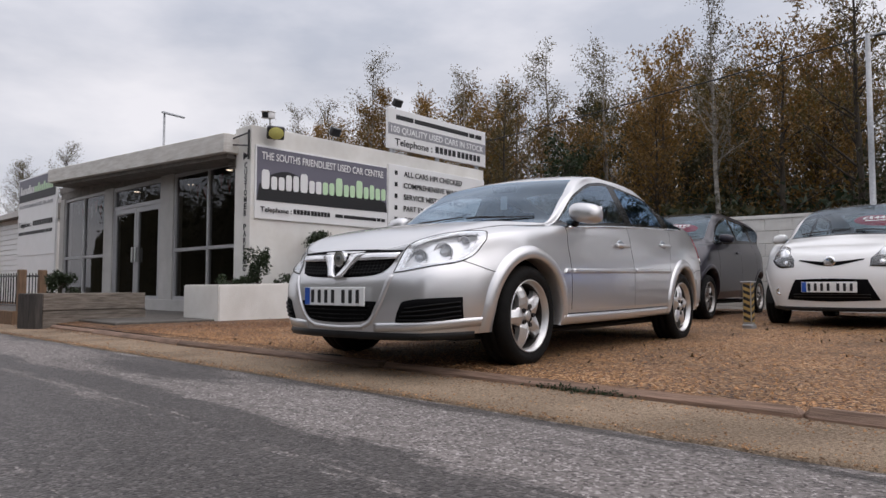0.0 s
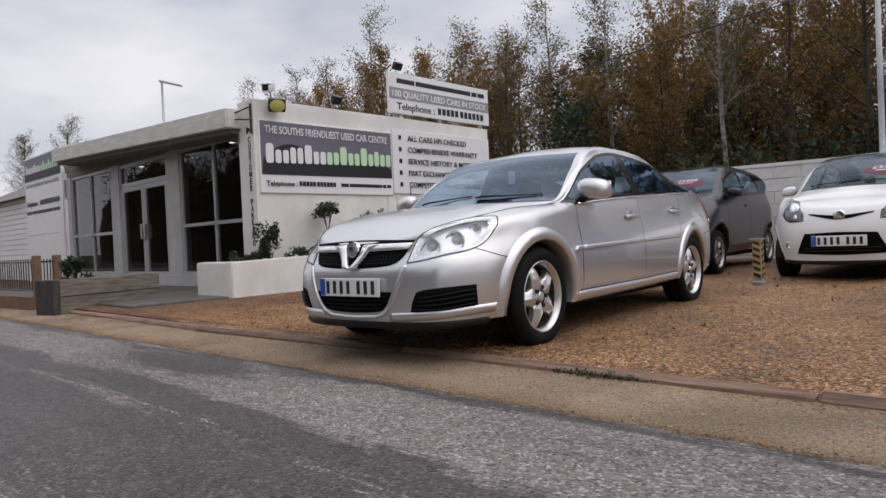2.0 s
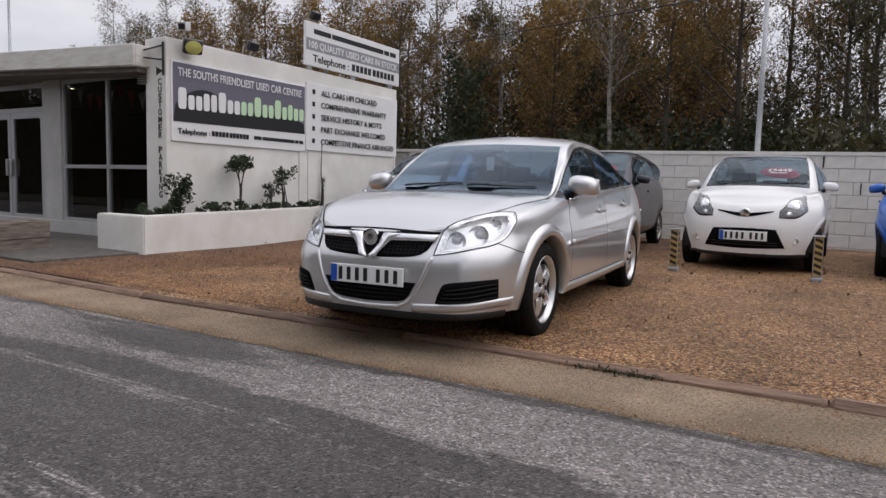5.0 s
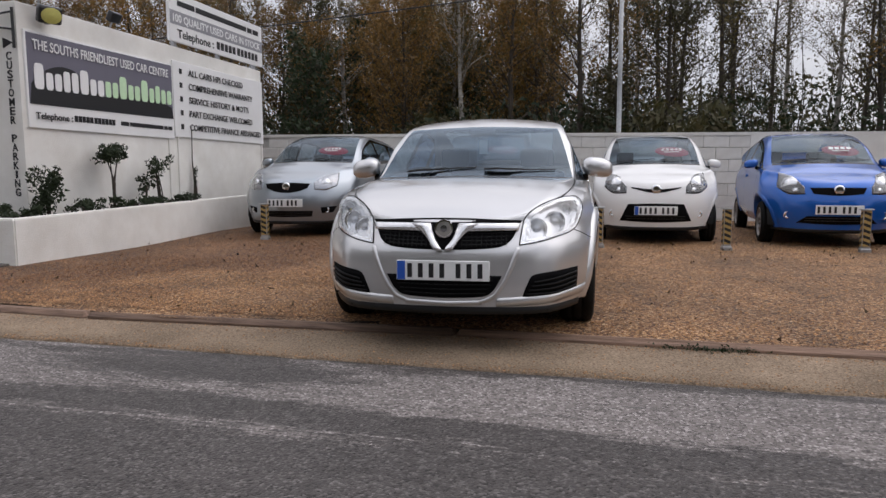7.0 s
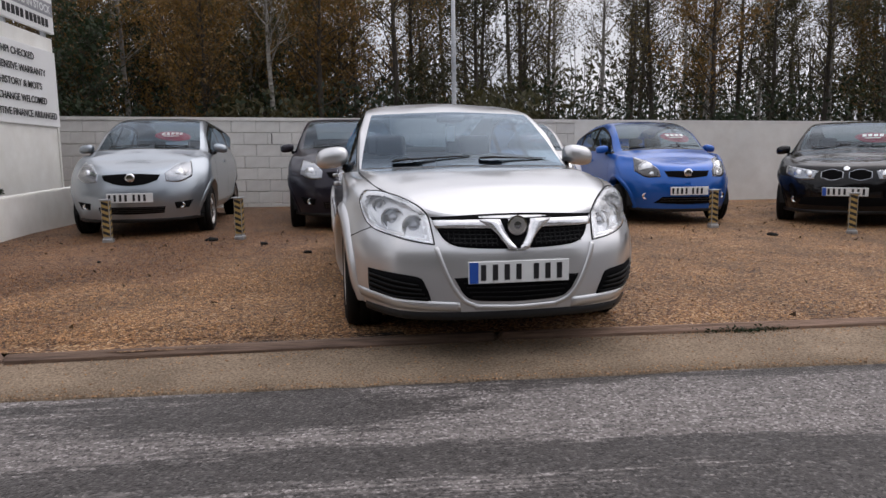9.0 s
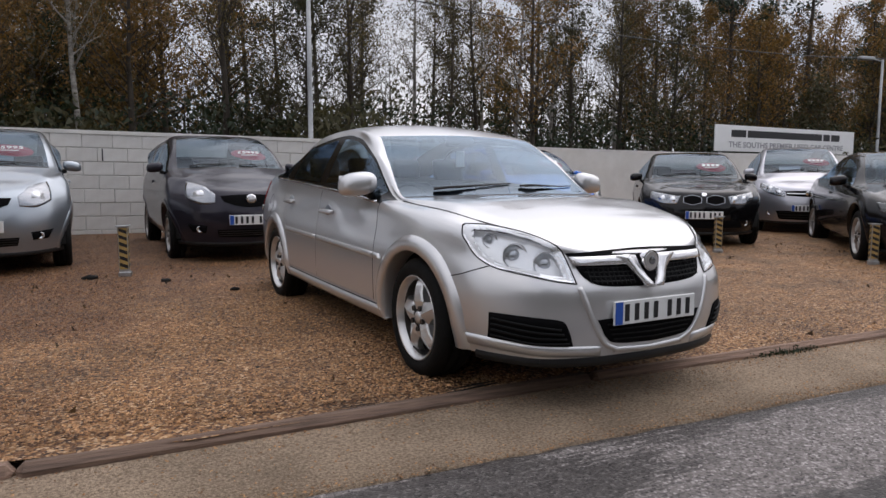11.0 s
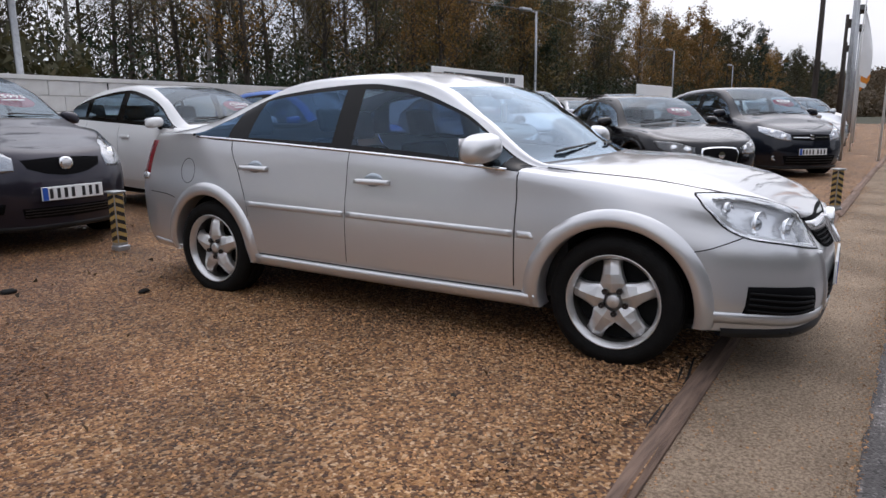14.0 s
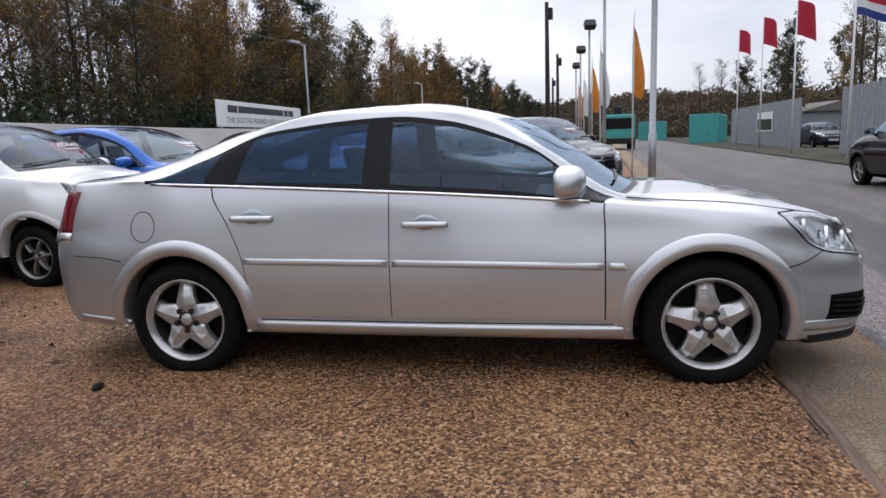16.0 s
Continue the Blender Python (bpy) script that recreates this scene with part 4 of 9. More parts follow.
# ---------------------------------------------------------------- lamp column, cable, low posts
def lamp_column(x, y, h, head=True, r=0.055, lean=(0.0, 0.0), turn=0.0, name="street_lamp"):
    c = thing(name, "grey galvanised steel lamp column", "street lamp", "lamp columns")
    put("column", *tube([(0, 0, -0.05), (0, 0, 1.2), (0, 0, 1.21), (lean[0] * 0.5, lean[1] * 0.5, h * 0.6), (lean[0], lean[1], h)], [r * 1.25, r * 1.25, r, r * 0.9, r * 0.75], 12), M["galv"], c, smooth=True)
    if head:
        put("bracket_arm", *tube([(lean[0], lean[1], h - 0.05), (lean[0] + 0.55, lean[1], h + 0.02)], 0.022, 8), M["galv"], c)
        part("lantern", box_bm(lean[0] + 0.40, lean[0] + 0.95, lean[1] - 0.10, lean[1] + 0.10, h - 0.04, h + 0.07, 0.03, 2), M["galv"], c, smooth=True)
    c.matrix_basis = pose(x, y, 0, 0, 0, turn)
    return c


lamp_column(0.98, 9.48, 4.75, True, 0.05, turn=8)
lamp_column(20.3, 11.3, 4.9, True, 0.05, turn=170)
lamp_column(40.0, 12.0, 4.8, True, 0.05, turn=170)
lamp_column(58.0, 12.5, 4.8, True, 0.05, turn=170)
cab = thing("overhead_cable", "black overhead cable slung between the lamp columns", "cable")
pts = []
for a, b in (((-34, 16.0, 5.4), (0.98, 9.48, 4.7)), ((0.98, 9.48, 4.7), (21.6, 11.8, 5.1)), ((21.6, 11.8, 5.1), (40, 12, 4.8))):
    for i in range(12):
        u = i / 12
        pts.append((a[0] + (b[0] - a[0]) * u, a[1] + (b[1] - a[1]) * u, a[2] + (b[2] - a[2]) * u - 0.35 * 4 * u * (1 - u)))
pts.append((40, 12, 4.8))
put("cable", *tube(pts, 0.014, 5), M["ink"], cab)


def low_post(x, y, z, turn=0.0):
    c = thing("parking_post", "grey steel parking post with yellow and black hazard stripes", "parking post", "parking posts")
    w, h = 0.044, 0.49
    part("post", box_bm(-w, w, -w, w, -0.1, h, 0.005), M["galv"], c)
    part("cap", box_bm(-w - 0.018, w + 0.018, -w - 0.018, w + 0.018, h, h + 0.012, 0.003), M["galv"], c)
    part("foot", box_bm(-w - 0.010, w + 0.016, -w - 0.008, w + 0.008, -0.05, 0.045, 0.008), M["galv"], c)
    for k in range(4):
        face = pose(0, 0, 0, 0, 0, 90 * k)
        v_ = [face @ Vector(q) for q in ((-w + 0.006, -w - 0.0015, 0.07), (w - 0.006, -w - 0.0015, 0.07), (w - 0.006, -w - 0.0015, h - 0.01), (-w + 0.006, -w - 0.0015, h - 0.01))]
        put("hazard_tape", v_, [(0, 1, 2, 3)], M["post_yellow"], c)
        for i in range(6):
            z0 = 0.075 + 0.069 * i
            sk = 0.03 if k % 2 == 0 else -0.03
            z1 = min(h - 0.012, z0 + 0.034)
            v_ = [face @ Vector(q) for q in ((-w + 0.008, -w - 0.003, z0 + max(0, sk)), (w - 0.008, -w - 0.003, z0 + max(0, -sk)), (w - 0.008, -w - 0.003, min(h - 0.012, z1 + max(0, -sk))), (-w + 0.008, -w - 0.003, min(h - 0.012, z1 + max(0, sk))))]
            put("black_stripe", v_, [(0, 1, 2, 3)], M["ink"], c)
    c.matrix_basis = pose(x, y, z, 0, 0, turn)


for x, y, tr in ((-3.74, 4.05, 5), (-2.25, 4.10, -8), (-0.72, 4.30, 4), (0.78, 4.13, -4), (2.26, 4.22, 6), (3.77, 4.32, 0), (5.15, 3.55, -30), (6.1, 2.0, -40), (5.5, -0.38, -40)):
    low_post(x, y, gravel_z(x, y), tr)


# ---------------------------------------------------------------- cars
# A car is lofted through eight lines from sill to centre of the roof over sixteen stations from nose to tail.
# Local frame: nose towards -y, the car's left towards +x, front axle at y = 0, ground at z = 0.
def pchip(t, v, q):
    """Smooth interpolation without overshoot."""
    t, v, q = np.asarray(t, float), np.asarray(v, float), np.asarray(q, float)
    h, d = np.diff(t), np.diff(v) / np.diff(t)
    m = np.zeros(len(t))
    for i in range(1, len(t) - 1):
        if d[i - 1] * d[i] > 0:
            w1, w2 = 2 * h[i] + h[i - 1], h[i] + 2 * h[i - 1]
            m[i] = (w1 + w2) / (w1 / d[i - 1] + w2 / d[i])
    m[0], m[-1] = d[0], d[-1]
    i = np.clip(np.searchsorted(t, q, side="right") - 1, 0, len(t) - 2)
    s = (q - t[i]) / h[i]
    return ((1 + 2 * s) * (1 - s) ** 2 * v[i] + s * (1 - s) ** 2 * h[i] * m[i] + s * s * (3 - 2 * s) * v[i + 1] + s * s * (s - 1) * h[i] * m[i + 1])


BASE_CAR = dict(fo=0.935, wb=2.685, ro=0.945, W=0.893, H=1.445, sill=0.238, chin=0.21, zh=0.735, zc=0.995, cowl=0.20, ya=0.48, yw=1.25, yb=1.64,
                yc=2.25, yd=2.65, ye=2.95, belt0=0.945, belt1=1.083, rail=0.635, roof=0.525, tip=0.0, deck=1.09, yi=(2.2, 2.62, 2.95, 3.25),
                zi=(1.412, 1.330, 1.220, 1.11), zh2=(1.342, 1.224, 1.092), tumble=0.0, nose=1.18, wsx=0.665)


def car_lines(p):
    """The eight lines: x, y, z arrays of shape (8, 16)."""
    W, fo, tail = p["W"], p["fo"], p["wb"] + p["ro"]
    nx = p.get("plan_x", [0, 0.345, 0.68, 0.895, 0.985])
    ny = p.get("plan_y", [0, 0.03 * p["nose"], 0.15 * p["nose"], 0.345 * p["nose"], 0.56 + 0.06 * (p["nose"] - 1)])
    ymid = [0.0, p["ya"], 0.5 * (p["ya"] + p["yw"]), p["yw"] + 0.03, p["yb"], p["yc"], p["yd"], p["ye"]]
    X, Y, Z = np.zeros((8, 16)), np.zeros((8, 16)), np.zeros((8, 16))
    side = p.get("side", [0.925, 0.967, 1.0, 0.984])
    back = p.get("back", [0.035, 0.0, 0.0, 0.045])
    rear = [0.05, 0.02, 0.0, 0.04]
    zn = [p["chin"], p["chin"] + 0.14, 0.53, p["zh"] - 0.075]
    zm = [p["sill"], p["sill"] + 0.10, 0.60, p["belt0"] - 0.125]
    zt = [p["sill"] + p.get("rise", 0.085), p["sill"] + 0.10 + p.get("rise", 0.085) * 0.94, 0.68, p["belt1"] - 0.185]
    f_nose = [0, 0.02, 0.14, 0.31, 0.58, 0.83, 1.0]
    for k in range(4):
        for i in range(5):
            X[k, i], Y[k, i] = W * nx[i] * side[k], -fo + ny[i] + back[k]
            Z[k, i] = zn[k] + (zm[k] - zn[k]) * f_nose[i] ** 1.3
        for j, yy in enumerate(ymid):
            X[k, 5 + j], Y[k, 5 + j] = W * side[k], yy
            u = min(1, max(0, (yy - p["ya"]) / (p["ye"] - p["ya"])))
            Z[k, 5 + j] = zm[k] + (zt[k] - zm[k]) * u ** 1.6 * 0.8 if j else zn[k] + (zm[k] - zn[k]) * 0.9
        X[k, 12] *= 0.972
        for j, (fx, fy) in enumerate(((0.875, 0.20), (0.50, 0.045), (0.0, 0.0))):
            X[k, 13 + j], Y[k, 13 + j], Z[k, 13 + j] = W * side[k] * fx, tail - rear[k] - fy, zt[k]
    # belt line and bonnet shoulder
    bx = p.get("shoulder", [0, 0.345, 0.64, 0.81, 0.885, 0.915, 0.92])
    f4 = p.get("shoulder_rise", f_nose)
    for i in range(7):
        X[4, i] = W * bx[i]
        Y[4, i] = (-fo + ny[i] + p.get("lip", 0.095)) if i < 5 else (0.0 if i == 5 else p["ya"])
        Z[4, i] = p["zh"] + (p["belt0"] - p["zh"]) * f4[i]
    for j, yy in enumerate((0.5 * (p["ya"] + p["yw"]), p["yw"] + 0.03, p["yb"], p["yc"], p["yd"], p["ye"])):
        u = (yy - p["ya"]) / (p["ye"] - p["ya"])
        X[4, 7 + j], Y[4, 7 + j], Z[4, 7 + j] = W * (0.921 - 0.045 * max(0, u - 0.5) * 2), yy, p["belt0"] + (p["belt1"] - p["belt0"]) * u ** 0.8
    for j, (fx, fy) in enumerate(((0.77, 0.27), (0.45, 0.13), (0.0, 0.09))):
        X[4, 13 + j], Y[4, 13 + j], Z[4, 13 + j] = W * fx, tail - fy, p["belt1"] - 0.012
    # top of the side glass, bonnet crease
    hx = [0, 0.31, 0.565, 0.69, 0.755, 0.79, 0.868]
    hz = [0, 0.05, 0.16, 0.37, 0.60, 0.705, 0.93]
    hq = [0, 0.028, 0.142, 0.327, 0.459, 0.610, 1.0]
    y0, y1 = -fo + 0.155, p["ya"] - 0.015
    for i in range(7):
        X[5, i], Y[5, i] = W * hx[i], y0 + (y1 - y0) * hq[i]
        Z[5, i] = p["zh"] + 0.03 + (p["zc"] - 0.02 - p["zh"] - 0.03) * hz[i]
    zr = p["H"] - 0.073
    for j, (xx, yy, zz) in enumerate(((p["rail"] + 0.065, 0.5 * (p["ya"] + p["yw"]), p["belt0"] + 0.615 * (zr - p["belt0"])), (p["rail"] + 0.02, p["yw"] + 0.03, zr - 0.042), (p["rail"], p["yb"], zr),
                                      (p["rail"] + 0.01, p["yc"] - 0.05, p["zh2"][0]), (p["rail"] + 0.055, p["yd"] - 0.03, p["zh2"][1]), (0.862 * W, p["ye"], p["zh2"][2]))):
        X[5, 7 + j], Y[5, 7 + j], Z[5, 7 + j] = xx, yy, zz
    for j, (fx, fy) in enumerate(((0.70, 0.31), (0.41, 0.19), (0.0, 0.15))):
        X[5, 13 + j], Y[5, 13 + j], Z[5, 13 + j] = W * fx, tail - fy, p["deck"]
    # edge of windscreen, roof and rear screen
    ix = [0, 0.25, 0.47, 0.565, 0.62, 0.645]
    iz = [0, 0.06, 0.21, 0.41, 0.62, 0.72]
    jz = [0, 0.05, 0.20, 0.41, 0.61, 0.718]
    iq = [0, 0.0325, 0.162, 0.373, 0.524, 0.633]
    jq = [0, 0.039, 0.197, 0.452, 0.634, 0.722]
    for i in range(6):
        X[6, i], Y[6, i] = W * ix[i], -fo + 0.215 + (p["ya"] - 0.11 + fo - 0.215) * iq[i]
        Z[6, i] = p["zh"] + 0.05 + (p["zc"] - p["zh"] - 0.05) * iz[i]
        X[7, i], Y[7, i] = 0.0, -fo + 0.235 + (p["cowl"] + fo - 0.235) * jq[i]
        Z[7, i] = p["zh"] + 0.055 + (p["zc"] + 0.015 - p["zh"] - 0.055) * jz[i]
    ri = p["roof"]
    yi, zi = p["yi"], p["zi"]
    edge = ((p["wsx"], p["ya"] - 0.11, p["zc"] - 0.005), (0.5 * (p["wsx"] + ri + 0.03), 0.5 * (p["ya"] + p["yw"]) - 0.03, p["belt0"] + 0.70 * (p["H"] - 0.045 - p["belt0"])),
            (ri + 0.022, p["yw"] - 0.02, p["H"] - 0.048), (ri, p["yb"], p["H"] - 0.013), (ri, yi[0], zi[0]), (ri - 0.01, yi[1], zi[1]), (ri - 0.03, yi[2], zi[2]), (ri - 0.07, yi[3], zi[3]))
    for j, (xx, yy, zz) in enumerate(edge):
        X[6, 6 + j], Y[6, 6 + j], Z[6, 6 + j] = xx, yy, zz
    mid = ((p["cowl"], p["zc"] + 0.015), (0.5 * (p["cowl"] + p["yw"] - 0.09), p["belt0"] + 0.68 * (p["H"] - 0.03 - p["belt0"])), (p["yw"] - 0.09, p["H"] - 0.03), (p["yb"] - 0.05, p["H"]),
           (yi[0], zi[0] + 0.014), (yi[1] + 0.02, zi[1] + 0.018), (yi[2] + 0.04, zi[2] + 0.016), (yi[3] + 0.05, zi[3] + 0.008))
    for j, (yy, zz) in enumerate(mid):
        X[7, 6 + j], Y[7, 6 + j], Z[7, 6 + j] = 0.0, yy, zz
    for j, (fx, fy) in enumerate(((0.28, 0.23), (0.0, 0.20))):
        X[6, 14 + j], Y[6, 14 + j], Z[6, 14 + j] = W * fx, tail - fy, p["deck"] + 0.006
    for j, fy in enumerate((0.25, 0.21)):
        X[7, 14 + j], Y[7, 14 + j], Z[7, 14 + j] = 0.0, tail - fy, p["deck"] + 0.008
    # a car with its own bonnet, screen and roof lines in place of the shared proportions
    for k, (xs, ys, zs) in p.get("bonnet_lines", {}).items():
        X[k, :7], Y[k, :7], Z[k, :7] = xs, ys, zs
    for k, (xs, ys, zs) in p.get("upper_lines", {}).items():
        X[k, 7:7 + len(xs)], Y[k, 7:7 + len(xs)], Z[k, 7:7 + len(xs)] = xs, ys, zs
    if "rear_cut" in p:
        for k, (y10, y11) in enumerate(p["rear_cut"]):
            Y[k, 10], Y[k, 11] = y10, y11
    return X, Y, Z


class Shell:
    """The lofted half grid of a car with its station and row parameters, and a tree to lay parts on it."""

    def __init__(self, p, step, gaps, row_gap=True):
        X, Y, Z = car_lines(p)
        P = np.stack([X, Y, Z], axis=2)
        chord = np.linalg.norm(np.diff(P, axis=1), axis=2).mean(axis=0)
        knots = np.concatenate([[0], np.cumsum(np.maximum(chord, 0.02))])
        s = []
        for i in range(15):
            n = max(2, int(round(chord[i] / step)))
            s += [i + k / n for k in range(n)]
        s.append(15.0)
        self.gaps = []
        for g in gaps:
            i = int(g)
            e = 0.0035 / max(chord[min(i, 14)], 0.05)
            s = [q for q in s if abs(q - g) > 2.2 * e] + [g - e, g + e]
            self.gaps.append((g - e, g + e))
        s = np.array(sorted(s))
        self.s = s
        kq = np.interp(s, np.arange(16), knots)
        L = np.stack([np.stack([pchip(knots, P[k, :, c], kq) for c in range(3)], axis=1) for k in range(8)])
        rows, seg = [], [2, 4, 4, 4, 9, 4, 7]
        if step > 0.03:
            seg = [1, 3, 3, 3, 7, 3, 5]
        r = []
        for k in range(7):
            r += [k + q / seg[k] for q in range(seg[k])]
        r.append(7.0)
        r += [5.03, 5.97] if step < 0.03 else []
        r = np.array(sorted(r))
        self.r = r
        G = np.zeros((len(r), len(s), 3))
        for a, q in enumerate(r):
            k = min(6, int(q))
            u = q - k
            p1, p2 = L[k], L[k + 1]
            p0 = L[k - 1] if k > 0 else 2 * L[0] - L[1] + np.array([0.02, 0, 0])
            if k < 6:
                p3 = L[k + 2]
            else:
                p3 = L[6] * np.array([-1, 1, 1])
            tens = 0.5
            m1, m2 = (p2 - p0) * tens, (p3 - p1) * tens
            lim = np.linalg.norm(p2 - p1, axis=1, keepdims=True) * 1.2
            for m in (m1, m2):
                ln = np.linalg.norm(m, axis=1, keepdims=True) + 1e-9
                m *= np.minimum(1, lim / ln)
            G[a] = (2 * u ** 3 - 3 * u ** 2 + 1) * p1 + (u ** 3 - 2 * u ** 2 + u) * m1 + (-2 * u ** 3 + 3 * u ** 2) * p2 + (u ** 3 - u ** 2) * m2
        G[:, :, 0] = np.maximum(G[:, :, 0], 0.0)
        self.G = G
        nr, ns = len(r), len(s)
        self.nr, self.ns = nr, ns
        verts = [Vector(G[a, b]) for a in range(nr) for b in range(ns)]
        verts += [Vector((-v.x, v.y, v.z)) for v in verts]
        faces = []
        for a in range(nr - 1):
            for b in range(ns - 1):
                q = (a * ns + b, a * ns + b + 1, (a + 1) * ns + b + 1, (a + 1) * ns + b)
                faces.append(q)
                faces.append(tuple(i + nr * ns for i in reversed(q)))
        from mathutils.bvhtree import BVHTree
        self.tree = BVHTree.FromPolygons(verts, faces)

    def cells(self, test):
        """Verts and faces (both sides) of all cells for which test(s, r, centre) holds."""
        G, ns = self.G, self.ns
        keep = []
        for a in range(self.nr - 1):
            for b in range(ns - 1):
                c = (G[a, b] + G[a + 1, b + 1] + G[a + 1, b] + G[a, b + 1]) / 4
                if test((self.s[b] + self.s[b + 1]) / 2, (self.r[a] + self.r[a + 1]) / 2, c):
                    keep.append((a, b))
        return keep

    def build(self, keep, mirror=0, inset=0.0):
        """mirror 0: both halves in one mesh, 1: the +x half, -1: the -x half."""
        verts, faces, seen = [], [], {}

        def vid(a, b, sx):
            x, y, z = self.G[a, b]
            key = (a, b, sx if x > 1e-5 else 0)
            if key not in seen:
                seen[key] = len(verts)
                verts.append((sx * (x - inset), y, z))
            return seen[key]

        for a, b in keep:
            for sx in ((1, -1) if mirror == 0 else (mirror,)):
                q = [vid(a, b, sx), vid(a, b + 1, sx), vid(a + 1, b + 1, sx), vid(a + 1, b, sx)]
                q = list(dict.fromkeys(q))
                if len(q) > 2:
                    faces.append(tuple(q if sx > 0 else q[::-1]))
        return verts, faces

    def lay(self, pts, d, off):
        """Drops points along d on the shell and lifts them off it by off."""
        d = Vector(d).normalized()
        out = []
        offs = off if isinstance(off, (list, tuple, np.ndarray)) else [off] * len(pts)
        for p, o in zip(pts, offs):
            p = Vector(p)
            hit, nrm, _, _ = self.tree.ray_cast(p - d * 0.9, d, 1.8)
            if hit is None:
                hit, nrm, _, _ = self.tree.find_nearest(p)
            if nrm.dot(d) > 0:
                nrm = -nrm
            out.append(hit + (nrm * 0.5 - d * 0.5).normalized() * o)
        return out

    def patch(self, lower, upper, d, off=0.003, n=14, m=4, thick=0.006, crown=0.0):
        """A sheet between two lines, laid on the shell, with its rim turned in."""
        A, B = resample(lower, n), resample(upper, n)
        pts, offs = [], []
        for j in range(m + 1):
            v = j / m
            for i in range(n + 1):
                pts.append(A[i] * (1 - v) + B[i] * v)
                u = i / n
                offs.append(off + crown * (4 * u * (1 - u)) ** 0.5 * (4 * v * (1 - v)) ** 0.5)
        top = self.lay(pts, d, offs)
        verts = list(top)
        w = n + 1
        faces = [(j * w + i, j * w + i + 1, (j + 1) * w + i + 1, (j + 1) * w + i) for j in range(m) for i in range(n)]
        rim = [i for i in range(n + 1)] + [j * w + n for j in range(1, m + 1)] + [m * w + i for i in range(n - 1, -1, -1)] + [j * w for j in range(m - 1, 0, -1)]
        dv = Vector(d).normalized()
        k = len(verts)
        verts += [verts[i] + dv * thick for i in rim]
        for a in range(len(rim)):
            b = (a + 1) % len(rim)
            faces.append((rim[b], rim[a], k + a, k + b))
        return verts, faces

    def ribbon(self, line, width, d, off=0.003, n=20, thick=0.004):
        L = resample(line, n)
        dv = Vector(d).normalized()
        lo, hi = [], []
        for i in range(n + 1):
            t = (L[min(i + 1, n)] - L[max(i - 1, 0)]).normalized()
            s = t.cross(dv).normalized() * (width / 2)
            lo.append(L[i] - s)
            hi.append(L[i] + s)
        return self.patch(lo, hi, d, off, n, 1 if width < 0.03 else 2, thick)


def resample(pts, n):
    pts = [Vector(p) for p in pts]
    t = [0.0]
    for a, b in zip(pts, pts[1:]):
        t.append(t[-1] + max(1e-5, (b - a).length))
    q = np.linspace(0, t[-1], n + 1)
    if len(pts) > 2:
        c = [pchip(t, [p[i] for p in pts], q) for i in range(3)]
    else:
        c = [np.interp(q, t, [p[i] for p in pts]) for i in range(3)]
    return [Vector((c[0][i], c[1][i], c[2][i])) for i in range(n + 1)]


def mirrored(vf):
    v, f = vf
    return [Vector((-p[0], p[1], p[2])) for p in v], [tuple(reversed(q)) for q in f]


def both(name, vf, mat, parent, label="", smooth=True):
    put(name, *vf, mat, parent, label, smooth)
    return put(name, *mirrored(vf), mat, parent, label, smooth)


WHEELS = {}


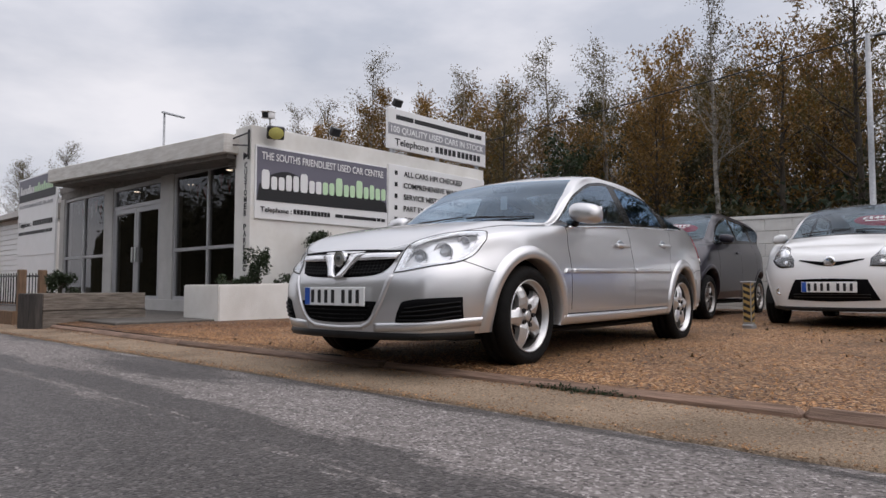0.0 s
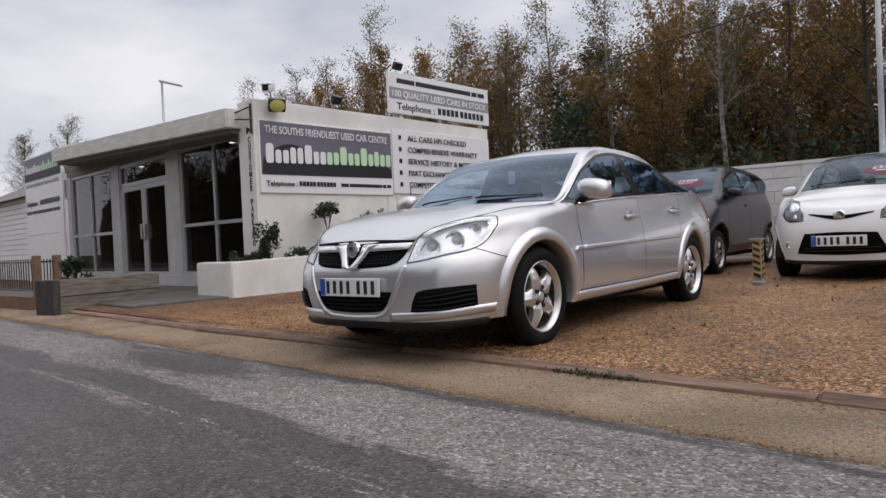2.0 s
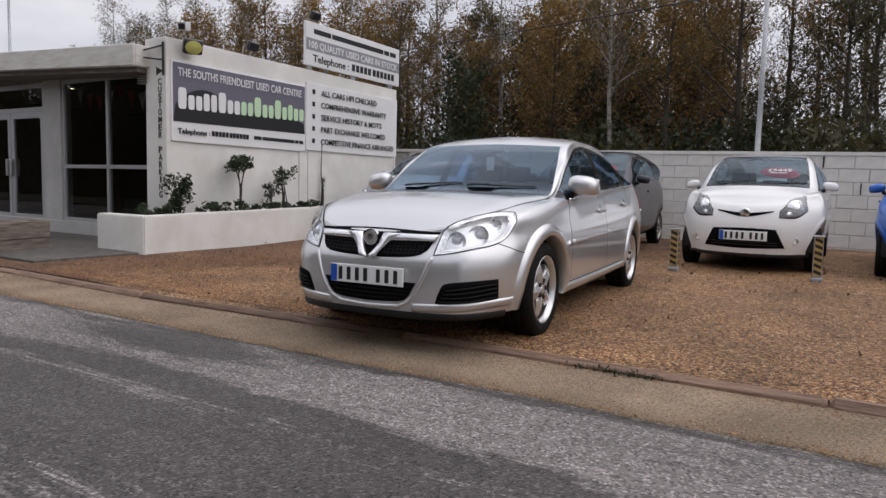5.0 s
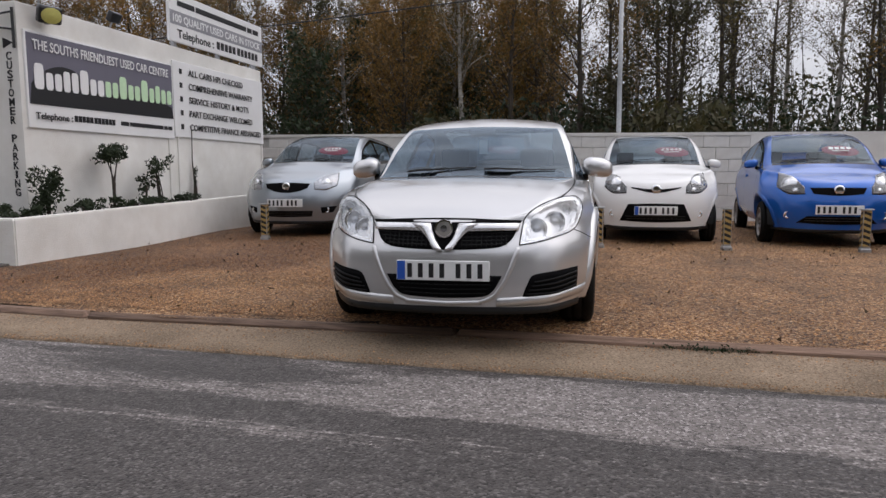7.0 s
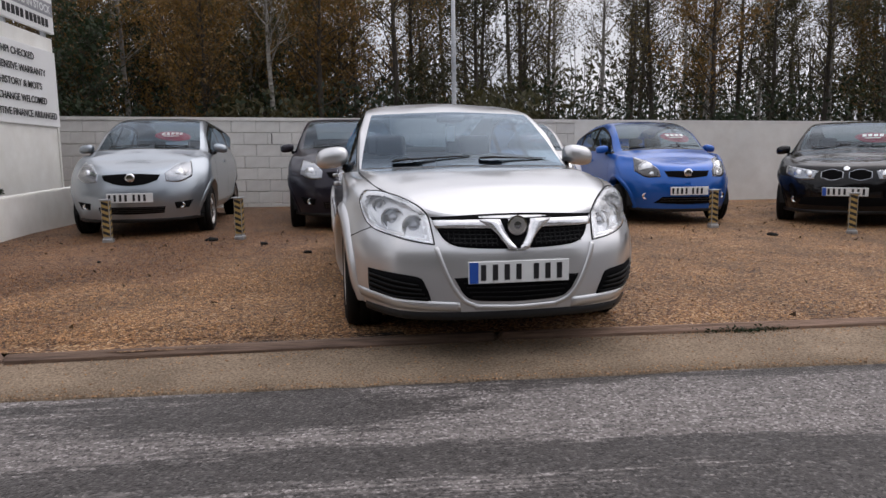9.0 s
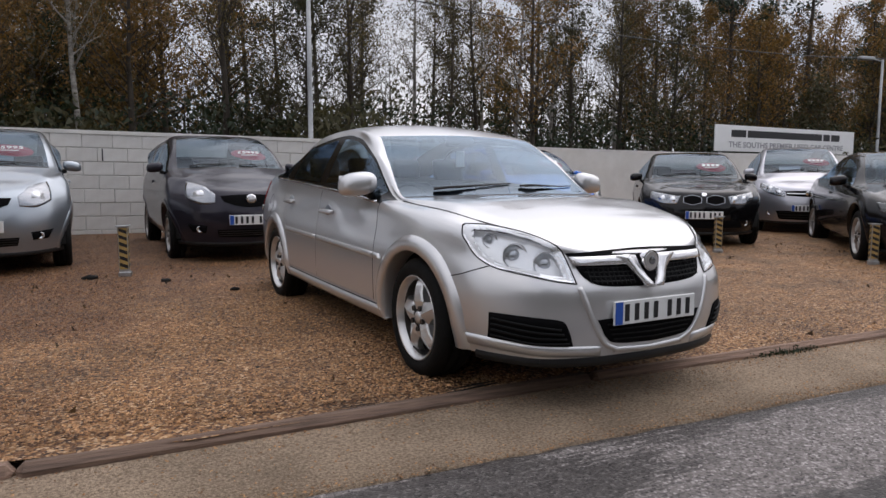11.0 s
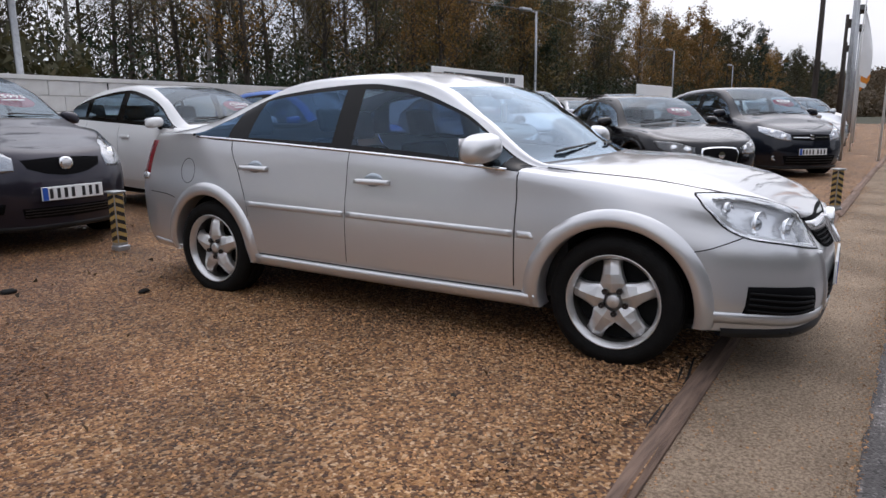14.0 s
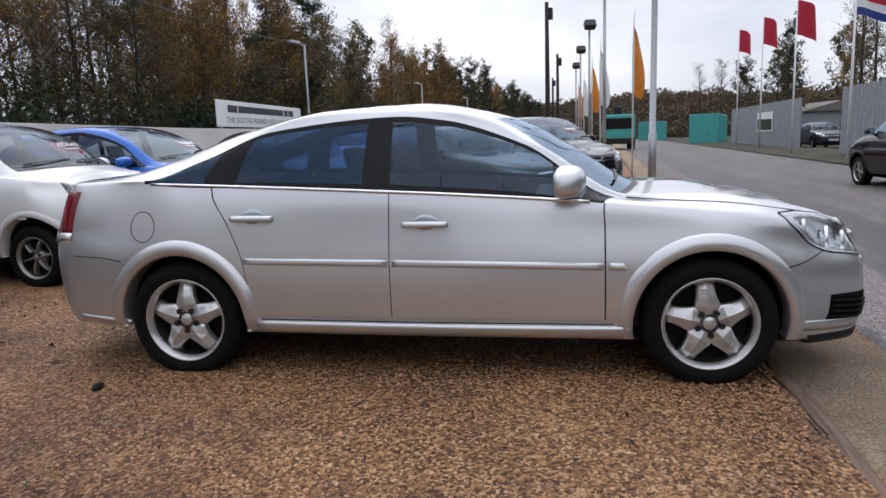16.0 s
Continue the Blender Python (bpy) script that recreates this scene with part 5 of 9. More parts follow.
def wheel_meshes(R, width, rim, style):
    """Tyre, rim, spokes, hub and brake disc meshes, outer face towards +x."""
    key = (R, width, rim, style)
    if key in WHEELS:
        return WHEELS[key]
    w, seg = width / 2, 48 if style == "five" else 30
    tyre = lathe([(rim * 0.985, -w * 0.86), (rim + 0.02, -w * 0.95), (R - 0.045, -w), (R - 0.012, -w * 0.86), (R, -w * 0.62), (R, -w * 0.32), (R - 0.006, -w * 0.30), (R - 0.006, -w * 0.26), (R, -w * 0.24),
                  (R, w * 0.24), (R - 0.006, w * 0.26), (R - 0.006, w * 0.30), (R, w * 0.32), (R, w * 0.62), (R - 0.012, w * 0.86), (R - 0.045, w), (rim + 0.03, w * 0.98), (rim + 0.012, w * 0.93), (rim * 0.99, w * 0.84)], seg, "x")
    barrel = lathe([(rim, -w * 0.85), (rim * 0.93, -w * 0.7), (rim * 0.90, w * 0.45), (rim * 0.93, w * 0.66)], seg, "x")
    lip = lathe([(rim * 0.90, w * 0.58), (rim * 0.925, w * 0.76), (rim * 0.955, w * 0.82), (rim * 0.975, w * 0.90), (rim * 1.0, w * 0.94), (rim * 1.014, w * 0.90), (rim * 1.0, w * 0.8)], seg, "x")
    n = {"five": 5, "six": 6, "seven": 7, "ten": 10}.get(style, 5)
    face = w * 0.80
    sp = []
    for k in range(n):
        a = 2 * math.pi * k / n + math.pi / 2
        r0, r1 = rim * 0.20, rim * 0.955
        wid = [0.44, 0.48, 0.37, 0.33, 0.37] if n == 5 else [0.2, 0.13, 0.11, 0.12, 0.16]
        vs, fs = [], []
        for i in range(5):
            u = i / 4
            r = r0 + (r1 - r0) * u
            h = wid[i] * rim * (1.0 if n == 5 else 5 / n)
            x = face - 0.030 + 0.030 * math.sin(math.pi * (0.25 + 0.75 * u)) - (0.010 if i == 4 else 0)
            for t, dx in ((-1, -0.050), (-1, -0.016), (-0.80, -0.008), (0, 0.007), (0.80, -0.008), (1, -0.016), (1, -0.050)):
                c, s_ = r, t * h * 0.55
                vs.append((x + dx, c * math.cos(a) - s_ * math.sin(a), c * math.sin(a) + s_ * math.cos(a)))
        for i in range(4):
            for j in range(6):
                fs.append((i * 7 + j, i * 7 + j + 1, (i + 1) * 7 + j + 1, (i + 1) * 7 + j))
        sp.append((vs, fs))
    hub = lathe([(rim * 0.38, face - 0.085), (rim * 0.375, face - 0.042), (rim * 0.28, face - 0.026), (rim * 0.16, face - 0.020), (rim * 0.145, face - 0.004), (rim * 0.12, face), (0.001, face + 0.001)], 24, "x")
    bolts = []
    for k in range(5 if n == 5 else 4):
        a = 2 * math.pi * (k + 0.5) / (5 if n == 5 else 4) + math.pi / 2
        v, f = lathe([(rim * 0.066, face - 0.020), (rim * 0.064, face + 0.0035), (0.001, face + 0.002)], 10, "x")
        bolts.append(([(p[0], p[1] + math.cos(a) * rim * 0.265, p[2] + math.sin(a) * rim * 0.265) for p in v], f))
    disc = lathe([(0.001, face - 0.12), (rim * 0.74, face - 0.12), (rim * 0.74, face - 0.15), (0.001, face - 0.15)], 32, "x")
    back = lathe([(0.001, -w * 0.3), (rim * 0.92, -w * 0.3)], 24, "x")
    am = M["alloy"] if n == 5 else M["alloy_dark"]
    WHEELS[key] = [("tyre", mesh_of("tyre", *tyre, M["tyre"], True)), ("barrel", mesh_of("barrel", *barrel, M["barrel"], True)), ("rim", mesh_of("rim", *lip, am, True)), ("spokes", mesh_of("spokes", *merge(*sp), am, n != 5)),
                   ("hub", mesh_of("hub", *hub, am, True)), ("wheel_bolts", mesh_of("wheel_bolts", *merge(*bolts), M["lamp_dark"])),
                   ("brake_disc", mesh_of("brake_disc", *disc, M["disc"])), ("backing_plate", mesh_of("backing_plate", *back, M["liner"]))]
    return WHEELS[key]


def add_wheel(root, y, x, R, width, rim, style, turn=0.0, spin=0.0, lift=-0.02):
    meshes = wheel_meshes(R, width, rim, style)
    hold = new("wheel")
    hold.empty_display_size = 0.1
    hold.parent = root
    sgn = 1 if x > 0 else -1
    hold.matrix_basis = pose(x, y, R + lift, 0, 0, (0 if sgn > 0 else 180) + turn) @ pose(0, 0, 0, spin, 0, 0)
    for name, me in meshes:
        o = new(name, me)
        o.parent = hold
        if name == "wheel_bolts":
            tagged(o, kind="stuff")


def rounded(x0, x1, y0, y1, z0, z1, r=0.03, seg=3):
    return box_bm(x0, x1, y0, y1, z0, z1, r, seg)


def cabin(root, p, rows=2):
    """Floor tub, dashboard, steering wheel and seats seen through the glass."""
    W, H = p["W"], p["H"]
    zs = p["sill"] + 0.02
    part("cabin_floor", box_bm(-W * 0.86, W * 0.86, p["ya"], p["wb"] - 0.35, 0.27, 0.33, 0.01), M["liner"], root)
    part("bulkhead", box_bm(-W * 0.80, W * 0.80, p["cowl"] + 0.02, p["ya"] + 0.30, 0.26, p["zc"] - 0.10, 0.03, 2), M["cabin"], root)
    part("dashboard", rounded(-W * 0.80, W * 0.80, p["cowl"] + 0.10, p["ya"] + 0.36, p["zc"] - 0.22, p["zc"] - 0.045, 0.05, 3), M["cabin"], root, smooth=True)
    yf = p["ya"] + 0.95
    seats = [(-0.37, yf), (0.37, yf)]
    if rows > 1:
        seats += [(-0.40, yf + 0.86), (0.40, yf + 0.86)]
    for xx, yy in seats:
        rear = yy > yf + 0.1
        zt = min(1.0, H - 0.46) + (0.02 if rear else 0)
        bm = rounded(-0.25, 0.25, -0.28, 0.22, 0.30, 0.50, 0.06, 3)
        b2 = rounded(-0.24, 0.24, -0.06, 0.07, 0.44, zt, 0.05, 3)
        for v in b2.verts:
            v.co.y += 0.20 + (v.co.z - 0.44) * 0.28
        b3 = rounded(-0.13, 0.13, -0.045, 0.045, zt + 0.045, zt + 0.22, 0.04, 3)
        for v in b3.verts:
            v.co.y += 0.20 + (v.co.z - 0.44) * 0.26
        seat = new("seat")
        seat.empty_display_size = 0.1
        seat.parent = root
        seat.matrix_basis = pose(xx, yy, 0)
        part("cushion", bm, M["seat"], seat, smooth=True)
        part("backrest", b2, M["seat"], seat, smooth=True)
        part("headrest", b3, M["seat"], seat, smooth=True)
    ring = []
    for k in range(24):
        a = 2 * math.pi * k / 24
        ring.append((0.185 * math.cos(a), 0.185 * math.sin(a), 0))
    v, f = tube(ring + ring[:1], 0.016, 6, False)
    v2, f2 = tube([(-0.18, 0, 0), (0.18, 0, 0)], 0.02, 6)
    sw = put("steering_wheel", *merge((v, f), (v2, f2)), M["cabin"], root, smooth=True)
    sw.matrix_basis = pose(-0.37, p["ya"] + 0.47, p["zc"] - 0.10, 65, 0, 0)


def door_mirror(root, p, mat, y, z, reach=0.20, size=1.0):
    """Two door mirrors: shaped cap, glass and arm."""
    for sx in (1, -1):
        hold = new("door_mirror")
        hold.empty_display_size = 0.1
        hold.parent = root
        hold.matrix_basis = Matrix.Translation((sx * (0.90 * p["W"] + (0.105 if p["W"] == 0.87 else 0.13) * size), y, z))
        bm = bmesh.new()
        bmesh.ops.create_uvsphere(bm, u_segments=20, v_segments=14, radius=1.0)
        for v in bm.verts:
            x_, y_, z_ = v.co
            e = 0.74
            q = [math.copysign(abs(c) ** e, c) for c in (x_, y_, z_)]
            yy = q[1] * 0.10 if q[1] < 0 else q[1] * 0.05
            v.co = Vector((q[0] * 0.112 * size, yy * size, (q[2] * (0.078 if q[2] > 0 else 0.066) - 0.014 * sx * q[0]) * size))
            v.co.y += abs(sx * q[0] - 1) * 0.0 + sx * q[0] * 0.018
        part("mirror_cap", bm, mat, hold, smooth=True)
        v = [(-0.094 * size, 0.030 * size, -0.055 * size), (0.094 * size, 0.030 * size, -0.055 * size), (0.094 * size, 0.030 * size, 0.055 * size), (-0.094 * size, 0.030 * size, 0.055 * size)]
        v = [(a, b + 0.024 * size, c) for a, b, c in v]
        put("mirror_glass", v, [(3, 2, 1, 0)], M["chrome"], hold)
        a = tube([(-sx * 0.07 * size, -0.005, -0.055 * size), (-sx * 0.13 * size, -0.005, -0.075 * size), (-sx * 0.19 * size, 0.0, -0.085 * size)], [0.024, 0.026, 0.03], 8)
        put("mirror_arm", *a, M["trim"], hold, smooth=True)


def number_plate(root, y, z, x=0.0, w=0.52, tilt=0.0, blue=True, seven=(0.052, 0.05, 0.05, 0.05, 0.0, 0.05, 0.05, 0.05)):
    pl = new("number_plate")
    pl.empty_display_size = 0.05
    pl.parent = root
    pl.matrix_basis = pose(x - w / 2, y, z - 0.0555, 90 + tilt, 0, 0)
    part("plate_board", box_bm(0, w, 0, 0.111, -0.012, 0.0, 0.003), M["plate"], pl)
    x0 = 0.02
    if blue:
        bars([0.045], 0.105, 0, M["plate_blue"], pl, Matrix.Translation((0.004, 0.003, 0.0015)), "country_band")
        x0 = 0.062
    for i in range(7):
        xx = x0 + i * 0.0605 + (0.030 if i > 3 else 0)
        bars([0.027], 0.079, 0.0, M["ink"], pl, Matrix.Translation((xx, 0.016, 0.0015)), "character_bar")
    return pl


def inside_outline(c, outline, d):
    """Whether a point lies inside a closed outline, both seen along d."""
    d = Vector(d).normalized()
    a = d.cross(Vector((0, 0, 1))).normalized()
    b = a.cross(d)
    q = [(Vector(p).dot(a), Vector(p).dot(b)) for p in outline]
    x, y = Vector(c).dot(a), Vector(c).dot(b)
    odd = False
    for (x0, y0), (x1, y1) in zip(q, q[1:] + q[:1]):
        if (y0 > y) != (y1 > y) and x < (x1 - x0) * (y - y0) / (y1 - y0) + x0:
            odd = not odd
    return odd


def make_car(name, label, p_over, mat, step=0.045, wheel=(0.315, 0.205, 0.21, "six"), at=None, front="plain", category="car", group="", rows=2, mirror=(0.64, 1.02, 1.0), bonnet=True, glass="glass", spin=0.0,
             sticker=None, plate=(0.47, True), privacy=False, holes=()):
    p = dict(BASE_CAR)
    p.update(p_over)
    root = thing(name, label, category, group)
    R, tw, rim, style = wheel
    hero = step < 0.03
    sg = [6.0, 9.0, 10.5]
    sh = Shell(p, step, sg)
    ar = R + (0.056 if hero else 0.072)
    za = R - 0.0

    def in_gap(s):
        return any(a < s < b for a, b in sh.gaps)

    def arch(c):
        return c[0] > 0.45 and any((c[1] - yy) ** 2 + (c[2] - za) ** 2 < (ar + 0.012) ** 2 for yy in (0.0, p["wb"]))

    def side_glass(s, r):
        if not 4.12 < r < 4.90:
            return None
        if 6.25 < s < (8.97 if hero else 8.90):
            return "f"
        if (9.23 if hero else 9.14) < s < (10.16 if hero else 10.55):
            return "r"
        if (10.64 if hero else 10.82) < s < (11.90 if hero else 11.80):
            return "q"
        return None

    def kind(s, r, c):
        if arch(c):
            return "none"
        if hero and s < 3.75 and c[2] < p["chin"] + 0.022:
            return "chin"
        if holes and s < 5 and any(inside_outline(c, *h_) for h_ in holes):
            return "none"
        if 6.02 < r and 6.10 < s < 7.93:
            return "screen"
        if 6.06 < r and 10.35 < s < 12.75:
            return "rear_screen"
        g = side_glass(s, r)
        if g:
            return "glass_" + g
        if 4 < r < 5 and 6.0 < s < 12.0 or (hero and 3.93 < r <= 4 and 6.02 < s < 6.5):
            return "frame"
        if (6.0 < r < 7 and 6.0 < s < 6.10):
            return "scuttle"
        if 1 < r < 4 and in_gap(s) or (1 < r < 1.0):
            return "gap"
        if 0.9 < r < 4 and 6.0 < s < 9.0:
            return "door_f"
        if 0.9 < r < 4 and 9.0 < s < 10.5:
            return "door_r"
        if hero and (5.0 < r < 5.03) and 1.2 < s < 6:
            return "bgap"
        if bonnet and r > (5.03 if hero else 5.0) and 0.9 < s < 6:
            return "bonnet"
        return "body"

    kinds = {}
    for a in range(sh.nr - 1):
        for b in range(sh.ns - 1):
            c = (sh.G[a, b] + sh.G[a + 1, b + 1] + sh.G[a + 1, b] + sh.G[a, b + 1]) / 4
            kinds.setdefault(kind((sh.s[b] + sh.s[b + 1]) / 2, (sh.r[a] + sh.r[a + 1]) / 2, c), []).append((a, b))
    put("body", *sh.build(kinds["body"]), mat, root, smooth=True)
    if "bonnet" in kinds:
        put("bonnet", *sh.build(kinds["bonnet"]), mat, root, smooth=True)
    gaps = kinds.get("gap", []) + kinds.get("bgap", [])
    if gaps:
        tagged(put("shut_lines", *sh.build(gaps, 0, 0.006), M["gap"], root), kind="stuff")
    if "chin" in kinds:
        put("chin_panel", *sh.build(kinds["chin"]), M["trim"], root, "black plastic lower bumper edge", smooth=True)
    gm = M[glass]
    o = put("windscreen", *sh.build(kinds["screen"]), M["screen_glass" if hero else "parked_screen"], root, smooth=True)
    o.visible_shadow = False
    put("rear_screen", *sh.build(kinds["rear_screen"]), gm, root, smooth=True)
    for sx in (1, -1):
        put("window_frame", *sh.build(kinds["frame"], sx), M["gloss_black"], root, "gloss black window surround", smooth=True)
    put("scuttle_panel", *sh.build(kinds["scuttle"]), M["trim"], root, smooth=True)
    for sx in (1, -1):
        for k, nm in (("door_f", "front_door"), ("door_r", "rear_door")):
            d = put(nm, *sh.build(kinds[k], sx), mat, root, smooth=True)
            if "glass_" + nm[0] in kinds:
                put("door_window", *sh.build(kinds["glass_" + nm[0]], sx), M["privacy"] if privacy and nm[0] == "r" else gm, d, smooth=False)
        if "glass_q" in kinds:
            put("quarter_window", *sh.build(kinds["glass_q"], sx), M["privacy"] if privacy else gm, root, smooth=True)
    # arch flares, liners and wheels
    b0 = int(np.searchsorted(sh.s, 3.0))
    b1 = int(np.searchsorted(sh.s, 13.0))
    low_y, low_z = sh.G[0, b0:b1, 1], sh.G[0, b0:b1, 2]
    for yy in (0.0, p["wb"]):
        pts, prof = [], ((ar - 0.012, 0.004), (ar - 0.006, 0.018), (ar + 0.03, 0.022), (ar + 0.058, 0.014), (ar + 0.070, 0.0)) if hero else ((ar - 0.008, 0.002), (ar, 0.010), (ar + 0.035, 0.008), (ar + 0.05, -0.001))
        n = 40
        lift = []
        a0, a1 = radians(-14), radians(194)
        for i in range(n + 1):
            a = a0 + (a1 - a0) * i / n
            for r_, h_ in prof:
                y_ = yy + math.cos(a) * r_
                z_ = max(za + math.sin(a) * r_, float(np.interp(y_, low_y, low_z)) + 0.006)
                pts.append((0.95, y_, z_))
                lift.append(h_)
        top = sh.lay(pts, (-1, 0, 0), lift)
        w = len(prof)
        inner = [Vector((t.x - 0.10, t.y, t.z)) for t in top[::w]]
        k = len(top)
        verts = top + inner
        faces = [(i * w + j, i * w + j + 1, (i + 1) * w + j + 1, (i + 1) * w + j) for i in range(n) for j in range(w - 1)]
        faces += [(k + i, i * w, (i + 1) * w, k + i + 1) for i in range(n)]
        both("wheel_arch_flare" if hero else "wheel_arch_lip", (verts, faces), mat, root)
        v, f = [], []
        for i in range(25):
            a = radians(-6) + radians(192) * i / 24
            for xx in (0.42, p["W"] - 0.075):
                v.append((xx, yy + math.cos(a) * (ar + 0.014), za + math.sin(a) * (ar + 0.014)))
        for i in range(24):
            f.append((2 * i, 2 * i + 1, 2 * i + 3, 2 * i + 2))
        k = len(v)
        v.append((0.42, yy, za))
        f += [(k, 2 * i, 2 * i + 2) for i in range(24)]
        both("wheel_arch_liner", (v, f), M["liner"], root)
        for sx in (1, -1):
            add_wheel(root, yy, sx * (p["W"] - 0.022 - tw / 2), R, tw, rim, style, spin=(6 - 2 * yy if sx < 0 else 20 - 9 * yy) if hero else spin + 17 * sx + 23 * yy, lift=0.002 if hero else -0.02)
    cabin(root, p, rows)
    part("underbody", box_bm(-p["W"] * 0.72, p["W"] * 0.72, -p["fo"] + 0.40, p["wb"] + 0.30, 0.175, 0.225, 0.02), M["liner"], root)
    if hero:
        part("undertray", box_bm(-0.58, 0.58, -0.74, -0.40, 0.205, 0.225, 0.008), M["liner"], root)
        part("undertray", box_bm(-0.66, 0.66, 0.46, p["wb"] - 0.46, 0.195, 0.215, 0.008), M["liner"], root)
    if mirror:
        door_mirror(root, p, mat if not isinstance(mirror[-1], str) else M[mirror[-1]], mirror[0], mirror[1], size=mirror[2])
    # wipers
    for x0, x1 in ((-0.50, 0.02), (0.08, 0.58)):
        yb_ = lambda q: p["cowl"] + (p["ya"] - 0.11 - p["cowl"]) * (q / p["wsx"]) ** 2
        xs_ = [x0 + (x1 - x0) * i / 6 for i in range(7)]
        arm = sh.lay([(q, yb_(q) + 0.030 + 0.035 * i / 6, 1.3) for i, q in enumerate(xs_)], (0, 0.25, -1), [0.012, 0.018, 0.015, 0.012, 0.010, 0.008, 0.007])
        put("wiper", *tube(arm, [0.008, 0.008, 0.007, 0.006, 0.005, 0.005, 0.004], 6), M["trim"], root)
    lip = [sh.G[0, b] for b in range(sh.ns) if sh.s[b] <= 3.7]
    vv = []
    for q in lip[::-1] + [np.array([-q[0], q[1], q[2]]) for q in lip[1:]]:
        n_ = Vector((q[0] * 0.25, -1, 0)).normalized() if abs(q[0]) < 0.55 else Vector((math.copysign(0.8, q[0]), -0.6, 0)).normalized()
        vv += [Vector(q) + n_ * 0.004 + Vector((0, 0, 0.02)), Vector(q) + n_ * 0.012 + Vector((0, 0, 0.0)), Vector(q) + n_ * 0.002 - Vector((0, 0, 0.025)), Vector(q) - n_ * 0.05 - Vector((0, 0, 0.022))]
    k = len(vv) // 4
    put("front_spoiler", vv, [(4 * i + j, 4 * i + j + 1, 4 * i + 5 + j, 4 * i + 4 + j) for i in range(k - 1) for j in range(3)], M["trim"], root, "black plastic chin spoiler", smooth=True)
    if hero:
        return root, sh, p
    fronts(root, sh, p, front, mat)
    if plate:
        yn = sh.lay([(0, -p["fo"], plate[0])], (0, 1, 0), 0.016)[0].y
        number_plate(root, yn - 0.004, plate[0], blue=plate[1])
    if sticker:
        sx, text = sticker
        c = Vector((sx, p["cowl"] + 0.03 + (p["yw"] - 0.09 - p["cowl"]) * 0.42, p["zc"] + (p["H"] - p["zc"]) * 0.33))
        dirn = Vector((0, 1, -0.62)).normalized()
        lo, hi = [], []
        for i in range(17):
            a = math.pi * i / 16
            lo.append(c + Vector((-0.23 * math.cos(a), 0, -0.135 * math.sin(a) - 0.002)))
            hi.append(c + Vector((-0.23 * math.cos(a), 0, 0.135 * math.sin(a) + 0.002)))
        v, f = sh.patch(lo, hi, dirn, -0.006, 16, 4, 0.001)
        st = put("price_sticker", v, f, M["sticker_red"], root, smooth=True)
        base = sh.lay([c + Vector((-0.14, 0, 0.0))], dirn, 0.004)[0]
        up = (sh.lay([c + Vector((-0.14, 0, 0.08))], dirn, 0.004)[0] - base).normalized()
        mm = Matrix.Translation(base) @ Matrix((Vector((1, 0, 0)), up, Vector((1, 0, 0)).cross(up))).transposed().to_4x4()
        if text:
            letters(text, 0.27, 0.062, M["paper"], st, mm, "price")
        else:
            bars([0.05, 0.05, 0.05, 0.05], 0.062, 0.02, M["paper"], st, mm, "price_bar")
        bars([0.20], 0.014, 0.02, M["paper"], st, mm @ Matrix.Translation((0.03, -0.045, 0)), "small_print_bar")
    return root


def disc_on(sh, c, r, d, off, dish=0.0, sides=18, rings=3, depth=0.0):
    """A round lamp or badge laid on the shell round c, dished or domed."""
    d = Vector(d).normalized()
    a = d.cross(Vector((0, 0, 1))).normalized()
    b = a.cross(d).normalized()
    hit = sh.lay([c], d, off)[0]
    verts, faces = [hit - d * dish], []
    for j in range(1, rings + 1):
        u = j / rings
        for k in range(sides):
            w = 2 * math.pi * k / sides
            verts.append(hit + (a * math.cos(w) + b * math.sin(w)) * (r * u) - d * (dish * (1 - u * u)))
    for k in range(sides):
        faces.append((0, 1 + k, 1 + (k + 1) % sides))
    for j in range(rings - 1):
        for k in range(sides):
            q = (k + 1) % sides
            faces.append((1 + j * sides + k, 1 + (j + 1) * sides + k, 1 + (j + 1) * sides + q, 1 + j * sides + q))
    n = len(verts)
    verts += [verts[1 + (rings - 1) * sides + k] + d * (0.03 + depth) for k in range(sides)]
    faces += [(1 + (rings - 1) * sides + k, n + k, n + (k + 1) % sides, 1 + (rings - 1) * sides + (k + 1) % sides) for k in range(sides)]
    return verts, faces


def lamp_unit(root, sh, lower, upper, d, bowls, mat_back="lamp_chrome", lens_off=0.012, back_off=0.0025):
    """A pair of headlamps: backing, bowls and clear lens."""
    d = Vector(d).normalized()
    for sx in (1, -1):
        fl = (lambda vf: vf) if sx > 0 else mirrored
        hl = new("headlamp")
        hl.empty_display_size = 0.05
        hl.parent = root
        put("lamp_back", *fl(sh.patch(lower, upper, d, back_off, 16, 8, 0.01)), M[mat_back], hl, smooth=True)
        for c, r, dish, m in bowls:
            put("lamp_bowl", *fl(disc_on(sh, c, r, d, 0.006, dish)), M[m], hl, smooth=True)
            v, f = disc_on(sh, c, r * 1.12, d, 0.0045, 0.0, 20, 1)
            put("lamp_ring", *fl((v, f)), M["chrome"], hl, smooth=True)
        o = put("lamp_lens", *fl(sh.patch(lower, upper, d, lens_off, 16, 8, 0.014)), M["lens"], hl, smooth=True)
        o.visible_shadow = False


def slats(root, sh, x0, x1, z0, z1, n, d, y, name="grille_slat", off=0.008, mat="trim", h=0.010):
    for i in range(n):
        z = z0 + (z1 - z0) * (i + 0.5) / n
        put(name, *sh.ribbon([(x0, y, z), (0.5 * (x0 + x1), y, z), (x1, y, z)], h, d, off, 10, 0.010), M[mat], root)


